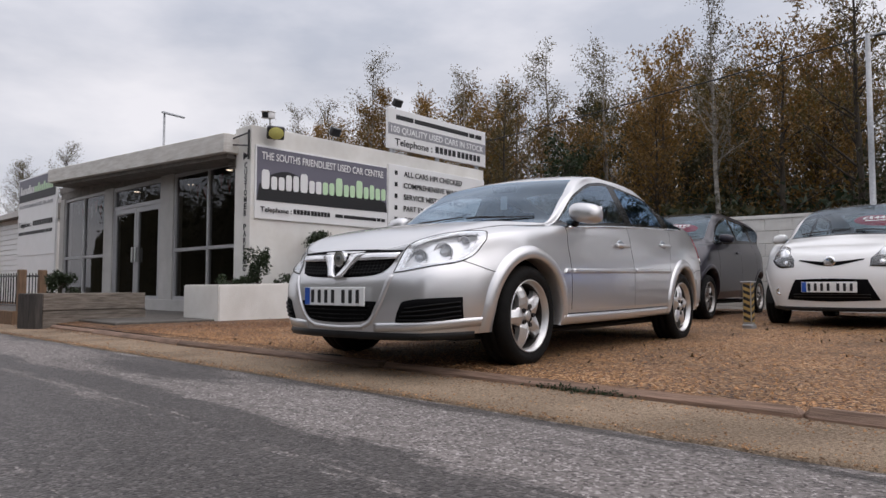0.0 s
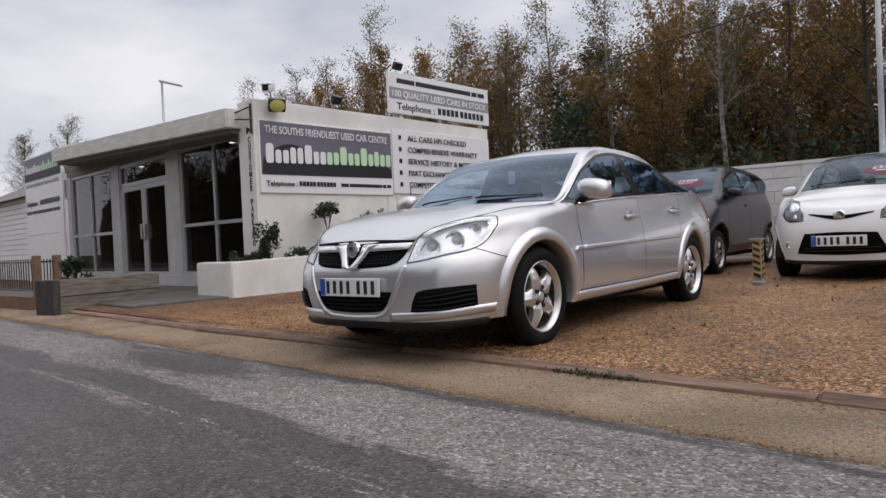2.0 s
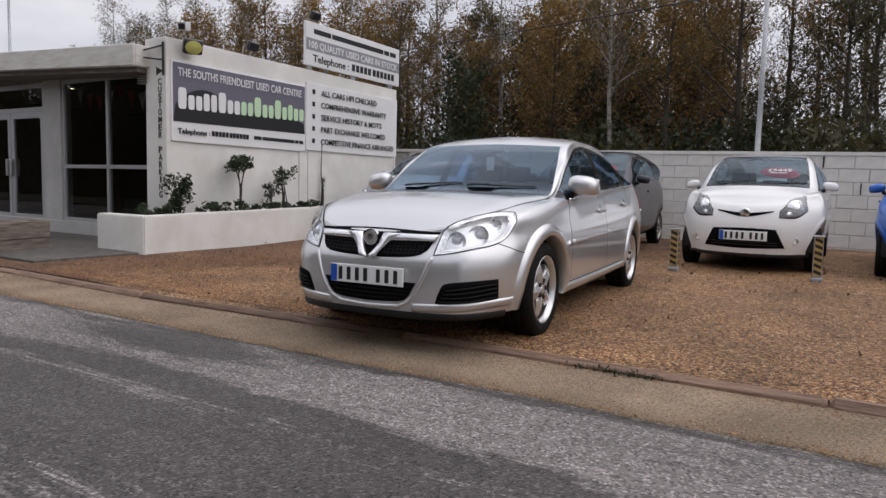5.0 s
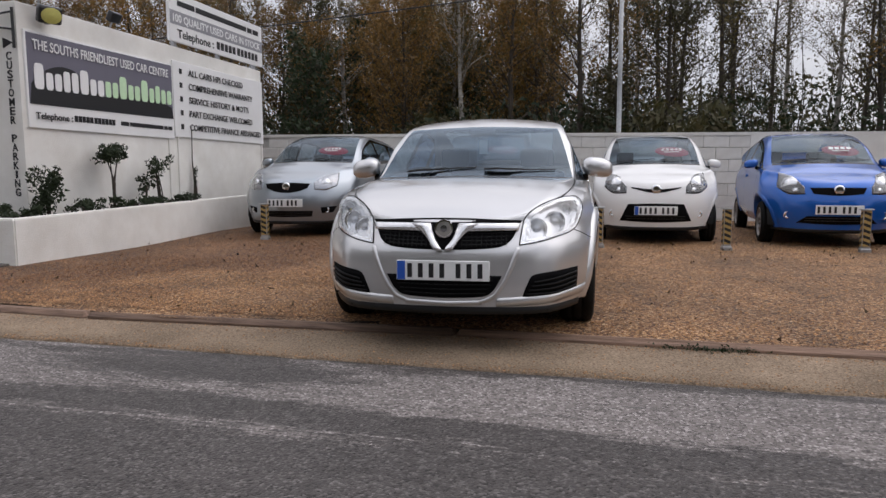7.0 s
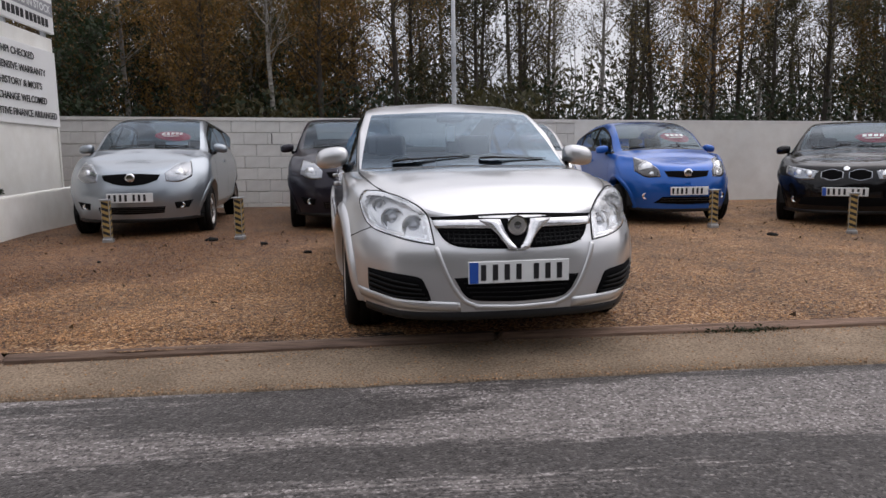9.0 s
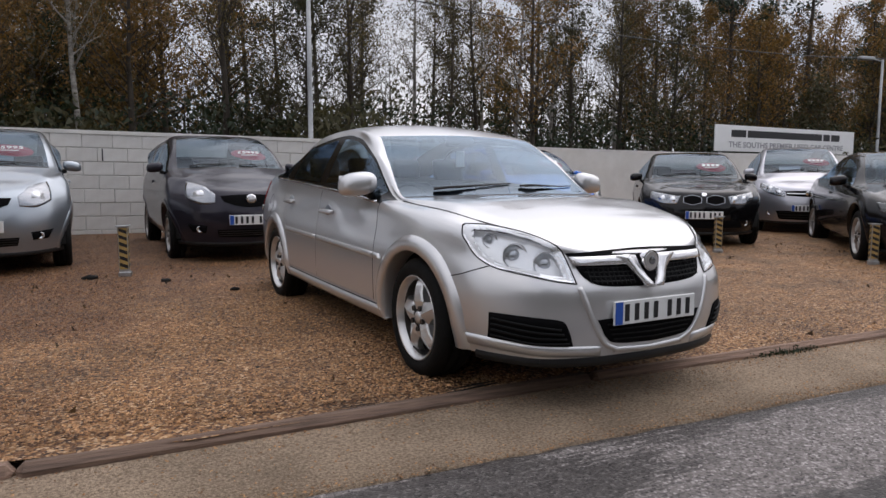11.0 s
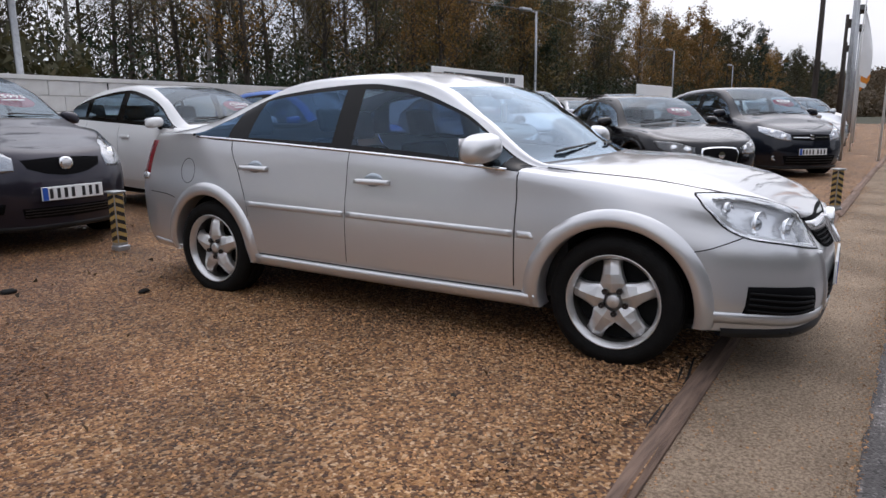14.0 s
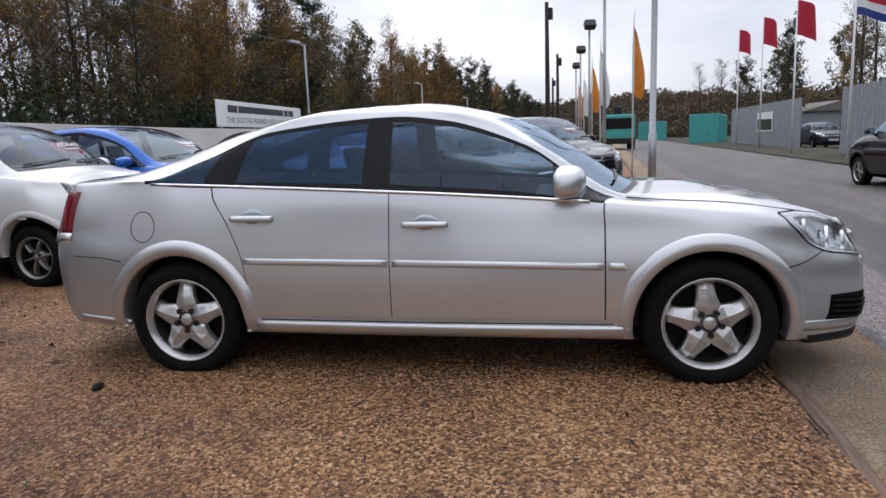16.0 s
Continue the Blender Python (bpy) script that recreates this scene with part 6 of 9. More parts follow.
def fronts(root, sh, p, style, mat):
    """Front faces of the cars in the rows behind."""
    fo, zh, W = p["fo"], p["zh"], p["W"]
    F = (0, 1, 0)
    D = (-0.55, 0.80, -0.12)
    y = -fo
    if style == "yaris":
        lamp_unit(root, sh, [(0.46, y, zh - 0.10), (0.56, y + 0.1, zh - 0.12), (0.70, y + 0.25, zh - 0.06)], [(0.47, y, zh + 0.0), (0.58, y + 0.2, zh + 0.10), (0.71, y + 0.4, zh + 0.14)], D,
                  [((0.60, y + 0.15, zh - 0.02), 0.060, -0.02, "bowl")])
        both("fog_recess", sh.patch([(0.53, y, 0.33), (0.66, y + 0.1, 0.34)], [(0.51, y, 0.41), (0.72, y + 0.1, 0.43)], (-0.3, 1, 0), 0.003, 8, 3), M["mesh_black"], root)
        both("fog_lamp", disc_on(sh, (0.60, y, 0.37), 0.036, (-0.3, 1, 0), 0.008, -0.012), M["bowl"], root)
        put("grille", *sh.patch([(-0.30, y, zh - 0.10), (-0.15, y, zh - 0.15), (0, y, zh - 0.165), (0.15, y, zh - 0.15), (0.30, y, zh - 0.10)], [(-0.33, y, zh - 0.035), (0, y, zh - 0.02), (0.33, y, zh - 0.035)], F, 0.004, 20, 4), M["mesh_black"], root)
        put("lower_intake", *sh.patch([(-0.36, y, 0.285), (0, y, 0.275), (0.36, y, 0.285)], [(-0.38, y, 0.365), (0, y, 0.365), (0.38, y, 0.365)], F, 0.004, 16, 3), M["mesh_black"], root)
        slats(root, sh, -0.36, 0.36, 0.29, 0.36, 3, F, y, mat="lamp_dark")
        put("badge", *disc_on(sh, (0, y, zh - 0.075), 0.055, F, 0.016, 0.004, 20), M["chrome"], root, "oval chrome badge", smooth=True)
    elif style == "aygo":
        lamp_unit(root, sh, [(0.42, y, zh - 0.11), (0.55, y + 0.1, zh - 0.12), (0.70, y + 0.25, zh - 0.03)], [(0.45, y, zh - 0.02), (0.56, y + 0.2, zh + 0.11), (0.68, y + 0.4, zh + 0.16)], D,
                  [((0.585, y + 0.15, zh + 0.005), 0.088, -0.03, "bowl"), ((0.52, y + 0.08, zh - 0.07), 0.03, -0.01, "bowl")], "lamp_dark")
        up = [(-0.30, y, zh - 0.06), (0, y, zh - 0.12), (0.30, y, zh - 0.06)] if mat.name.startswith("white") else [(-0.27, y, zh - 0.12), (0, y, zh - 0.14), (0.27, y, zh - 0.12)]
        put("grille", *sh.patch(up, [(-0.31, y, zh - 0.045), (0, y, zh - 0.075 + (0.03 if not mat.name.startswith("white") else 0)), (0.31, y, zh - 0.045)], F, 0.004, 18, 3), M["mesh_black"], root)
        put("lower_intake", *sh.patch([(-0.44, y, 0.285), (0, y, 0.27), (0.44, y, 0.285)], [(-0.34, y, 0.50 if mat.name.startswith("white") else 0.37), (0, y, 0.51 if mat.name.startswith("white") else 0.37), (0.34, y, 0.50 if mat.name.startswith("white") else 0.37)], F, 0.004, 18, 5), M["mesh_black"], root)
        slats(root, sh, -0.36, 0.36, 0.30, 0.36, 2, F, y, mat="lamp_dark")
        both("fog_lamp", disc_on(sh, (0.585, y, 0.375), 0.042, (-0.3, 1, 0), 0.006, -0.015), M["bowl"], root)
        put("badge", *disc_on(sh, (0, y, zh - 0.075), 0.058, F, 0.016, 0.004, 20), M["chrome"], root, "oval chrome badge", smooth=True)
    elif style == "kidney":
        lamp_unit(root, sh, [(0.42, y, zh - 0.14), (0.58, y + 0.1, zh - 0.15), (0.76, y + 0.3, zh - 0.07)], [(0.40, y, zh - 0.03), (0.58, y + 0.2, zh - 0.005), (0.75, y + 0.4, zh + 0.03)], D,
                  [((0.50, y + 0.05, zh - 0.085), 0.052, -0.02, "bowl"), ((0.62, y + 0.15, zh - 0.075), 0.052, -0.02, "bowl")])
        for x0, x1 in ((0.03, 0.29), (-0.29, -0.03)):
            a, b = min(x0, x1), max(x0, x1)
            put("grille_surround", *sh.patch([(a, y, zh - 0.13), (0.5 * (a + b), y, zh - 0.165), (b, y, zh - 0.13)], [(a, y, zh - 0.055), (0.5 * (a + b), y, zh - 0.02), (b, y, zh - 0.055)], F, 0.008, 12, 4, 0.012), M["lamp_chrome"], root)
            put("grille", *sh.patch([(a + 0.011, y, zh - 0.127), (0.5 * (a + b), y, zh - 0.157), (b - 0.011, y, zh - 0.127)], [(a + 0.011, y, zh - 0.058), (0.5 * (a + b), y, zh - 0.028), (b - 0.011, y, zh - 0.058)], F, 0.011, 12, 4, 0.004), M["mesh_black"], root)
        put("lower_intake", *sh.patch([(-0.55, y, 0.27), (0, y, 0.26), (0.55, y, 0.27)], [(-0.50, y, 0.37), (0, y, 0.38), (0.50, y, 0.37)], F, 0.004, 18, 4), M["mesh_black"], root)
        both("fog_lamp", disc_on(sh, (0.66, y, 0.33), 0.04, (-0.3, 1, 0), 0.006, -0.015), M["bowl"], root)
        put("badge", *disc_on(sh, (0, y + 0.05, zh + 0.015), 0.036, (0, 0.7, -0.7), 0.008, 0.004, 16), M["chrome"], root)
    elif style == "cat":
        lamp_unit(root, sh, [(0.40, y, zh - 0.15), (0.60, y + 0.1, zh - 0.16), (0.80, y + 0.35, zh - 0.08)], [(0.44, y, zh - 0.05), (0.58, y + 0.2, zh - 0.0), (0.79, y + 0.5, zh + 0.02)], D,
                  [((0.52, y + 0.05, zh - 0.095), 0.055, -0.02, "bowl"), ((0.64, y + 0.2, zh - 0.075), 0.05, -0.02, "bowl")], "lamp_dark")
        put("grille_surround", *sh.patch([(-0.27, y, zh - 0.22), (-0.24, y, zh - 0.30), (0, y, zh - 0.325), (0.24, y, zh - 0.30), (0.27, y, zh - 0.22)], [(-0.30, y, zh - 0.14), (-0.26, y, zh - 0.075), (0, y, zh - 0.055), (0.26, y, zh - 0.075), (0.30, y, zh - 0.14)], F, 0.010, 26, 6, 0.014), M["chrome"], root, smooth=True)
        put("grille", *sh.patch([(-0.252, y, zh - 0.215), (-0.225, y, zh - 0.285), (0, y, zh - 0.308), (0.225, y, zh - 0.285), (0.252, y, zh - 0.215)], [(-0.280, y, zh - 0.145), (-0.243, y, zh - 0.092), (0, y, zh - 0.073), (0.243, y, zh - 0.092), (0.280, y, zh - 0.145)], F, 0.014, 26, 6, 0.004), M["mesh_black"], root)
        put("badge", *disc_on(sh, (0, y, zh - 0.17), 0.05, F, 0.020, 0.005, 18), M["chrome"], root)
        put("lower_intake", *sh.patch([(-0.5, y, 0.22), (0, y, 0.21), (0.5, y, 0.22)], [(-0.45, y, 0.31), (0, y, 0.32), (0.45, y, 0.31)], F, 0.004, 18, 3), M["mesh_black"], root)
        put("chrome_strip", *sh.ribbon([(-0.6, y, 0.30), (0, y, 0.29), (0.6, y, 0.30)], 0.012, F, 0.010, 20), M["lamp_chrome"], root)
    elif style == "wide":
        lamp_unit(root, sh, [(0.42, y, zh - 0.13), (0.60, y + 0.1, zh - 0.10), (0.80, y + 0.4, zh + 0.02)], [(0.44, y, zh - 0.02), (0.60, y + 0.2, zh + 0.06), (0.78, y + 0.5, zh + 0.12)], D,
                  [((0.54, y + 0.05, zh - 0.06), 0.05, -0.02, "bowl"), ((0.66, y + 0.2, zh + 0.01), 0.05, -0.02, "bowl")])
        put("grille", *sh.patch([(-0.34, y, zh - 0.12), (0, y, zh - 0.14), (0.34, y, zh - 0.12)], [(-0.36, y, zh - 0.04), (0, y, zh - 0.03), (0.36, y, zh - 0.04)], F, 0.005, 18, 3), M["mesh_black"], root)
        put("chrome_strip", *sh.ribbon([(-0.33, y, zh - 0.08), (0, y, zh - 0.085), (0.33, y, zh - 0.08)], 0.014, F, 0.012, 20), M["chrome"], root)
        put("badge", *disc_on(sh, (0, y, zh - 0.08), 0.045, F, 0.02, 0.005, 18), M["chrome"], root)
        put("lower_intake", *sh.patch([(-0.44, y, 0.25), (0, y, 0.24), (0.44, y, 0.25)], [(-0.5, y, 0.40), (0, y, 0.41), (0.5, y, 0.40)], F, 0.004, 18, 4), M["mesh_black"], root)
        slats(root, sh, -0.44, 0.44, 0.26, 0.40, 3, F, y, mat="lamp_dark")
        both("fog_lamp", disc_on(sh, (0.66, y, 0.36), 0.04, (-0.3, 1, 0), 0.006, -0.015), M["bowl"], root)
    both("door_handle", sh.patch([(0.95, p["yb"] - 0.24, p["belt0"] - 0.105), (0.95, p["yb"] - 0.08, p["belt0"] - 0.10)], [(0.95, p["yb"] - 0.24, p["belt0"] - 0.075), (0.95, p["yb"] - 0.08, p["belt0"] - 0.07)], (-1, 0, 0), 0.022, 8, 3, 0.02), mat, root)


# ---------------------------------------------------------------- the silver hatchback
HERO = dict(fo=0.87, wb=2.70, ro=0.96, W=0.87, H=1.445, sill=0.245, chin=0.215, zh=0.695, zc=0.945, cowl=0.25, ya=0.49, yw=1.24, yb=1.545, yc=2.20, yd=2.46, ye=2.90, belt0=0.905, belt1=1.052,
            rail=0.65, roof=0.53, wsx=0.705, deck=1.07, lip=0.075, rise=0.035,
            plan_x=[0, 0.345, 0.66, 0.81, 0.915], plan_y=[0, 0.02, 0.105, 0.26, 0.445], side=[0.955, 0.995, 1.0, 0.968], back=[0.025, 0.0, 0.008, 0.050],
            shoulder=[0, 0.32, 0.575, 0.755, 0.868, 0.925, 0.943], shoulder_rise=[0, 0, 0.04, 0.14, 0.49, 0.77, 1.0],
            rear_cut=[(2.18, 2.42), (2.18, 2.42), (2.20, 2.46), (2.24, 2.56), (2.30, 2.68)])
HERO["bonnet_lines"] = {5: ([0, 0.27, 0.452, 0.565, 0.66, 0.71, 0.727], [-0.785, -0.765, -0.70, -0.55, -0.34, -0.08, 0.43], [0.708, 0.716, 0.748, 0.805, 0.850, 0.885, 0.925]),
                        6: ([0, 0.22, 0.40, 0.50, 0.57, 0.61, 0.705], [-0.765, -0.745, -0.665, -0.50, -0.28, -0.04, 0.375], [0.720, 0.730, 0.768, 0.836, 0.886, 0.925, 0.938]),
                        7: ([0] * 7, [-0.755, -0.735, -0.65, -0.47, -0.24, 0.0, 0.25], [0.724, 0.736, 0.785, 0.858, 0.912, 0.946, 0.953])}
HERO["upper_lines"] = {5: ([0.690, 0.625, 0.612, 0.640, 0.70, 0.755], [0.87, 1.28, 1.545, 2.20, 2.58, 2.90], [1.195, 1.330, 1.358, 1.305, 1.165, 1.070]),
                       6: ([0.648, 0.580, 0.53, 0.53, 0.52, 0.50, 0.46], [0.74, 1.05, 1.50, 1.95, 2.40, 2.80, 3.12], [1.155, 1.335, 1.415, 1.400, 1.310, 1.185, 1.090]),
                       7: ([0] * 7, [0.62, 0.98, 1.45, 1.95, 2.42, 2.84, 3.16], [1.172, 1.352, 1.445, 1.428, 1.338, 1.208, 1.105])}
LOWER = [(0.419, -0.76, 0.588), (0.50, -0.72, 0.600), (0.60, -0.655, 0.624), (0.69, -0.56, 0.650), (0.738, -0.485, 0.695), (0.756, -0.40, 0.780)]
UPPER = [(0.440, -0.74, 0.660), (0.466, -0.72, 0.728), (0.53, -0.64, 0.780), (0.62, -0.53, 0.815), (0.69, -0.455, 0.829), (0.748, -0.395, 0.830)]
_ring = LOWER + UPPER[::-1]
_mid = sum((Vector(p) for p in _ring), Vector()) / len(_ring)
HOLE = [tuple(Vector(p).lerp(_mid, 0.10)) for p in _ring]
hero, hs, hp = make_car("silver_hatchback", "clean metallic silver family hatchback parked on the gravel edge", HERO, M["silver"], step=0.022, wheel=(0.316, 0.215, 0.224, "five"), mirror=(0.68, 1.012, 1.0), privacy=True, holes=[(HOLE, (-0.50, 0.85, -0.10))])
F, SIDE = (0, 1, 0), (-1, 0, 0)
D = Vector((-0.50, 0.85, -0.10))
# headlamps: clear lens over a bright bezel, recessed back and three round units
low, upp = resample(LOWER, 16), resample(UPPER, 16)
mid_ = sum((p for p in low + upp), Vector()) / 34
inset = lambda p, k: Vector(p).lerp(mid_, k)
for sx in (1, -1):
    fl_ = (lambda vf: vf) if sx > 0 else mirrored
    hl = new("headlamp")
    hl.empty_display_size = 0.05
    hl.parent = hero
    loop = low + upp[::-1]
    outer, inner = hs.lay([inset(p, -0.075) for p in loop], D, 0.003), hs.lay([inset(p, 0.13) for p in loop], D, -0.003)
    deep = [p + D.normalized() * 0.040 for p in inner]
    n_ = len(loop)
    put("lamp_bezel", *fl_((outer + inner + deep, [(i, (i + 1) % n_, n_ + (i + 1) % n_, n_ + i) for i in range(n_)] + [(n_ + i, n_ + (i + 1) % n_, 2 * n_ + (i + 1) % n_, 2 * n_ + i) for i in range(n_)])), M["reflector"], hl, "bright lamp bezel", smooth=False)
    put("lamp_back", *fl_(hs.patch([inset(p, 0.05) for p in LOWER], [inset(p, 0.05) for p in UPPER], D, -0.040, 16, 8, 0.01)), M["facets"], hl, smooth=True)
    for c, r in (((0.628, -0.62, 0.705), 0.060), ((0.510, -0.70, 0.668), 0.060), ((0.690, -0.50, 0.772), 0.036)):
        h0 = hs.lay([c], D, -0.024)[0]
        dd = (D.normalized() + Vector((0, 0.9, 0))).normalized()
        rot = dd.to_track_quat("X", "Z").to_matrix().to_4x4()
        mm = Matrix.Translation(h0) @ rot
        bowl = lathe([(r * 1.02, 0.014), (r * 1.02, 0.0), (r, -0.002), (r * 0.86, 0.012), (r * 0.66, 0.028), (r * 0.5, 0.032)], 24, "x")
        put("lamp_bowl", *fl_(([mm @ Vector(v) for v in bowl[0]], bowl[1])), M["bowl"], hl, smooth=True)
        ball = lathe([(r * 0.56, 0.034), (r * 0.52, 0.018), (r * 0.38, 0.006), (r * 0.2, 0.0), (0.001, -0.002)], 20, "x")
        put("lamp_projector", *fl_(([mm @ Vector(v) for v in ball[0]], ball[1])), M["projector"], hl, smooth=True)
    put("lamp_seal", *fl_(hs.ribbon([inset(p, -0.10) for p in loop] + [inset(loop[0], -0.10)], 0.006, D, 0.003, 70, 0.002)), M["gap"], hl)
    o = put("lamp_lens", *fl_(hs.patch([inset(p, -0.05) for p in LOWER], [inset(p, -0.05) for p in UPPER], D, 0.007, 20, 10, 0.008)), M["lens"], hl, smooth=True)
    o.visible_shadow = False
# upper grille with its bright bar and V
put("grille", *hs.patch([(-0.405, -0.8, 0.672), (-0.365, -0.8, 0.600), (-0.30, -0.8, 0.567), (-0.15, -0.8, 0.555), (0, -0.8, 0.552), (0.15, -0.8, 0.555), (0.30, -0.8, 0.567), (0.365, -0.8, 0.600), (0.405, -0.8, 0.672)],
                        [(-0.425, -0.8, 0.712), (0, -0.8, 0.722), (0.425, -0.8, 0.712)], F, 0.004, 36, 6), M["mesh_black"], hero, "black grille mesh", smooth=True)
for sx in (1, -1):
    put("grille_bar", *hs.patch([(sx * 0.405, -0.8, 0.655), (sx * 0.25, -0.8, 0.652), (sx * 0.08, -0.8, 0.650)][::sx], [(sx * 0.415, -0.8, 0.692), (sx * 0.25, -0.8, 0.694), (sx * 0.08, -0.8, 0.694)][::sx], F, 0.022, 12, 3, 0.018, 0.005), M["bright"], hero, "bright silver grille bar", smooth=True)
    put("grille_vee", *hs.patch([(sx * 0.004, -0.8, 0.546), (sx * 0.045, -0.8, 0.60), (sx * 0.080, -0.8, 0.690)], [(sx * 0.050, -0.8, 0.548), (sx * 0.115, -0.8, 0.635), (sx * 0.185, -0.8, 0.692)], F, 0.030, 10, 2, 0.026), M["bright"], hero, "bright silver vee bar", smooth=True)
    for k in range(4):
        zz = 0.578 + 0.020 * k
        put("grille_slat", *hs.ribbon([(sx * 0.10, -0.8, zz), (sx * 0.25, -0.8, zz + 0.003), (sx * (0.33 + 0.018 * k), -0.8, zz + 0.008)], 0.005, F, 0.009, 8, 0.006), M["slat_black"], hero)
    for k in range(10):
        xx = sx * (0.10 + 0.027 * k)
        put("grille_slat", *hs.ribbon([(xx, -0.8, 0.566 + 0.003 * max(0, k - 5)), (xx, -0.8, 0.650)], 0.004, F, 0.008, 3, 0.005), M["slat_black"], hero)
put("badge", *disc_on(hs, (0, -0.8, 0.662), 0.050, F, 0.038, 0.003, 28), M["chrome"], hero, "round chrome badge", smooth=False)
put("badge_centre", *disc_on(hs, (0, -0.8, 0.662), 0.041, F, 0.042, 0.001, 22), M["satin"], hero, smooth=False)
put("badge_emblem", *disc_on(hs, (0, -0.8, 0.662), 0.020, F, 0.045, 0.002, 12), M["lamp_chrome"], hero, smooth=False)
# lower intake and its bright outline
put("lower_intake", *hs.patch([(-0.285, -0.9, 0.338), (-0.24, -0.9, 0.300), (-0.15, -0.9, 0.288), (0, -0.9, 0.284), (0.15, -0.9, 0.288), (0.24, -0.9, 0.300), (0.285, -0.9, 0.338)], [(-0.325, -0.9, 0.412), (0, -0.9, 0.418), (0.325, -0.9, 0.412)], F, 0.004, 28, 6), M["mesh_black"], hero, smooth=True)
for i in range(4):
    put("intake_slat", *hs.ribbon([(-0.275 + 0.014 * (3 - i), -0.9, 0.314 + 0.024 * i), (0, -0.9, 0.308 + 0.026 * i), (0.275 - 0.014 * (3 - i), -0.9, 0.314 + 0.024 * i)], 0.007, F, 0.010, 18, 0.008), M["slat_black"], hero)
crease = [(0.408, -0.80, 0.565), (0.395, -0.82, 0.52), (0.365, -0.84, 0.44), (0.325, -0.85, 0.36), (0.27, -0.86, 0.292), (0.20, -0.86, 0.262)]
both("bumper_crease", hs.ribbon(crease, 0.022, F, 0.010, 28, 0.016), M["silver"], hero)
put("bumper_crease", *hs.ribbon([(-0.22, -0.86, 0.262), (0, -0.87, 0.254), (0.22, -0.86, 0.262)], 0.026, F, 0.010, 24, 0.016), M["silver"], hero, smooth=True)
# side intakes
FD = (-0.45, 0.9, 0)
both("fog_intake", hs.patch([(0.425, -0.79, 0.292), (0.53, -0.76, 0.293), (0.65, -0.68, 0.302), (0.745, -0.58, 0.318)], [(0.440, -0.79, 0.345), (0.475, -0.78, 0.412), (0.60, -0.72, 0.432), (0.742, -0.58, 0.440)], FD, 0.003, 18, 5), M["mesh_black"], hero, "black ribbed side intake")
for i in range(4):
    both("intake_slat", hs.ribbon([(0.445 + 0.016 * i, -0.79, 0.308 + 0.022 * i), (0.58, -0.73, 0.310 + 0.026 * i), (0.735, -0.59, 0.334 + 0.026 * i)], 0.010, FD, 0.012, 14, 0.012), M["slat_black"], hero)
both("bumper_lip", hs.ribbon([(0.30, -0.85, 0.262), (0.45, -0.81, 0.268), (0.60, -0.74, 0.276), (0.74, -0.58, 0.292), (0.81, -0.44, 0.300)], 0.052, FD, 0.006, 24, 0.010), M["silver"], hero)
# seams, mouldings, sills
both("bumper_seam", hs.ribbon([(0.95, -0.345, 0.587), (0.95, -0.40, 0.600), (0.95, -0.46, 0.622), (0.95, -0.53, 0.650)], 0.005, SIDE, 0.0012, 16, 0.002), M["gap"], hero)
both("bumper_seam", hs.ribbon([(0.95, 3.04, 0.64), (0.95, 3.14, 0.66), (0.95, 3.34, 0.67)], 0.005, SIDE, 0.0012, 16, 0.002), M["gap"], hero)
both("bumper_lip", hs.ribbon([(0.95, 3.03, 0.300), (0.95, 3.18, 0.312), (0.95, 3.36, 0.325)], 0.026, SIDE, 0.007, 16, 0.014), M["silver"], hero)
both("side_moulding", hs.patch([(0.95, 0.385, 0.590), (0.95, 0.475, 0.592)], [(0.95, 0.405, 0.622), (0.95, 0.475, 0.624)], SIDE, 0.011, 6, 3, 0.014, 0.003), M["silver"], hero, "body-coloured rubbing strip")
both("side_moulding", hs.patch([(0.95, 0.500, 0.592), (0.95, 1.53, 0.615)], [(0.95, 0.500, 0.624), (0.95, 1.53, 0.647)], SIDE, 0.011, 24, 3, 0.014, 0.003), M["silver"], hero, "body-coloured rubbing strip")
both("side_moulding", hs.patch([(0.95, 1.56, 0.615), (0.95, 2.315, 0.630)], [(0.95, 1.56, 0.647), (0.95, 2.325, 0.662)], SIDE, 0.011, 18, 3, 0.014, 0.003), M["silver"], hero, "body-coloured rubbing strip")
both("sill_cover", hs.patch([(0.95, 0.365, 0.250), (0.95, 1.3, 0.255), (0.95, 2.28, 0.268)], [(0.95, 0.375, 0.314), (0.95, 1.3, 0.318), (0.95, 2.27, 0.330)], SIDE, 0.020, 30, 3, 0.03, 0.006), M["silver"], hero, "silver sill cover")
both("door_bottom_gap", hs.ribbon([(0.95, 0.45, 0.320), (0.95, 1.3, 0.324), (0.95, 2.25, 0.336)], 0.006, SIDE, 0.0015, 30, 0.002), M["gap"], hero)
both("belt_strip", hs.ribbon([(0.95, 0.56, 0.913), (0.95, 0.86, 0.937), (0.95, 1.3, 0.967), (0.95, 1.9, 1.002), (0.95, 2.5, 1.033), (0.95, 2.86, 1.050)], 0.013, SIDE, 0.007, 40, 0.008), M["chrome"], hero, "bright strip below the windows")
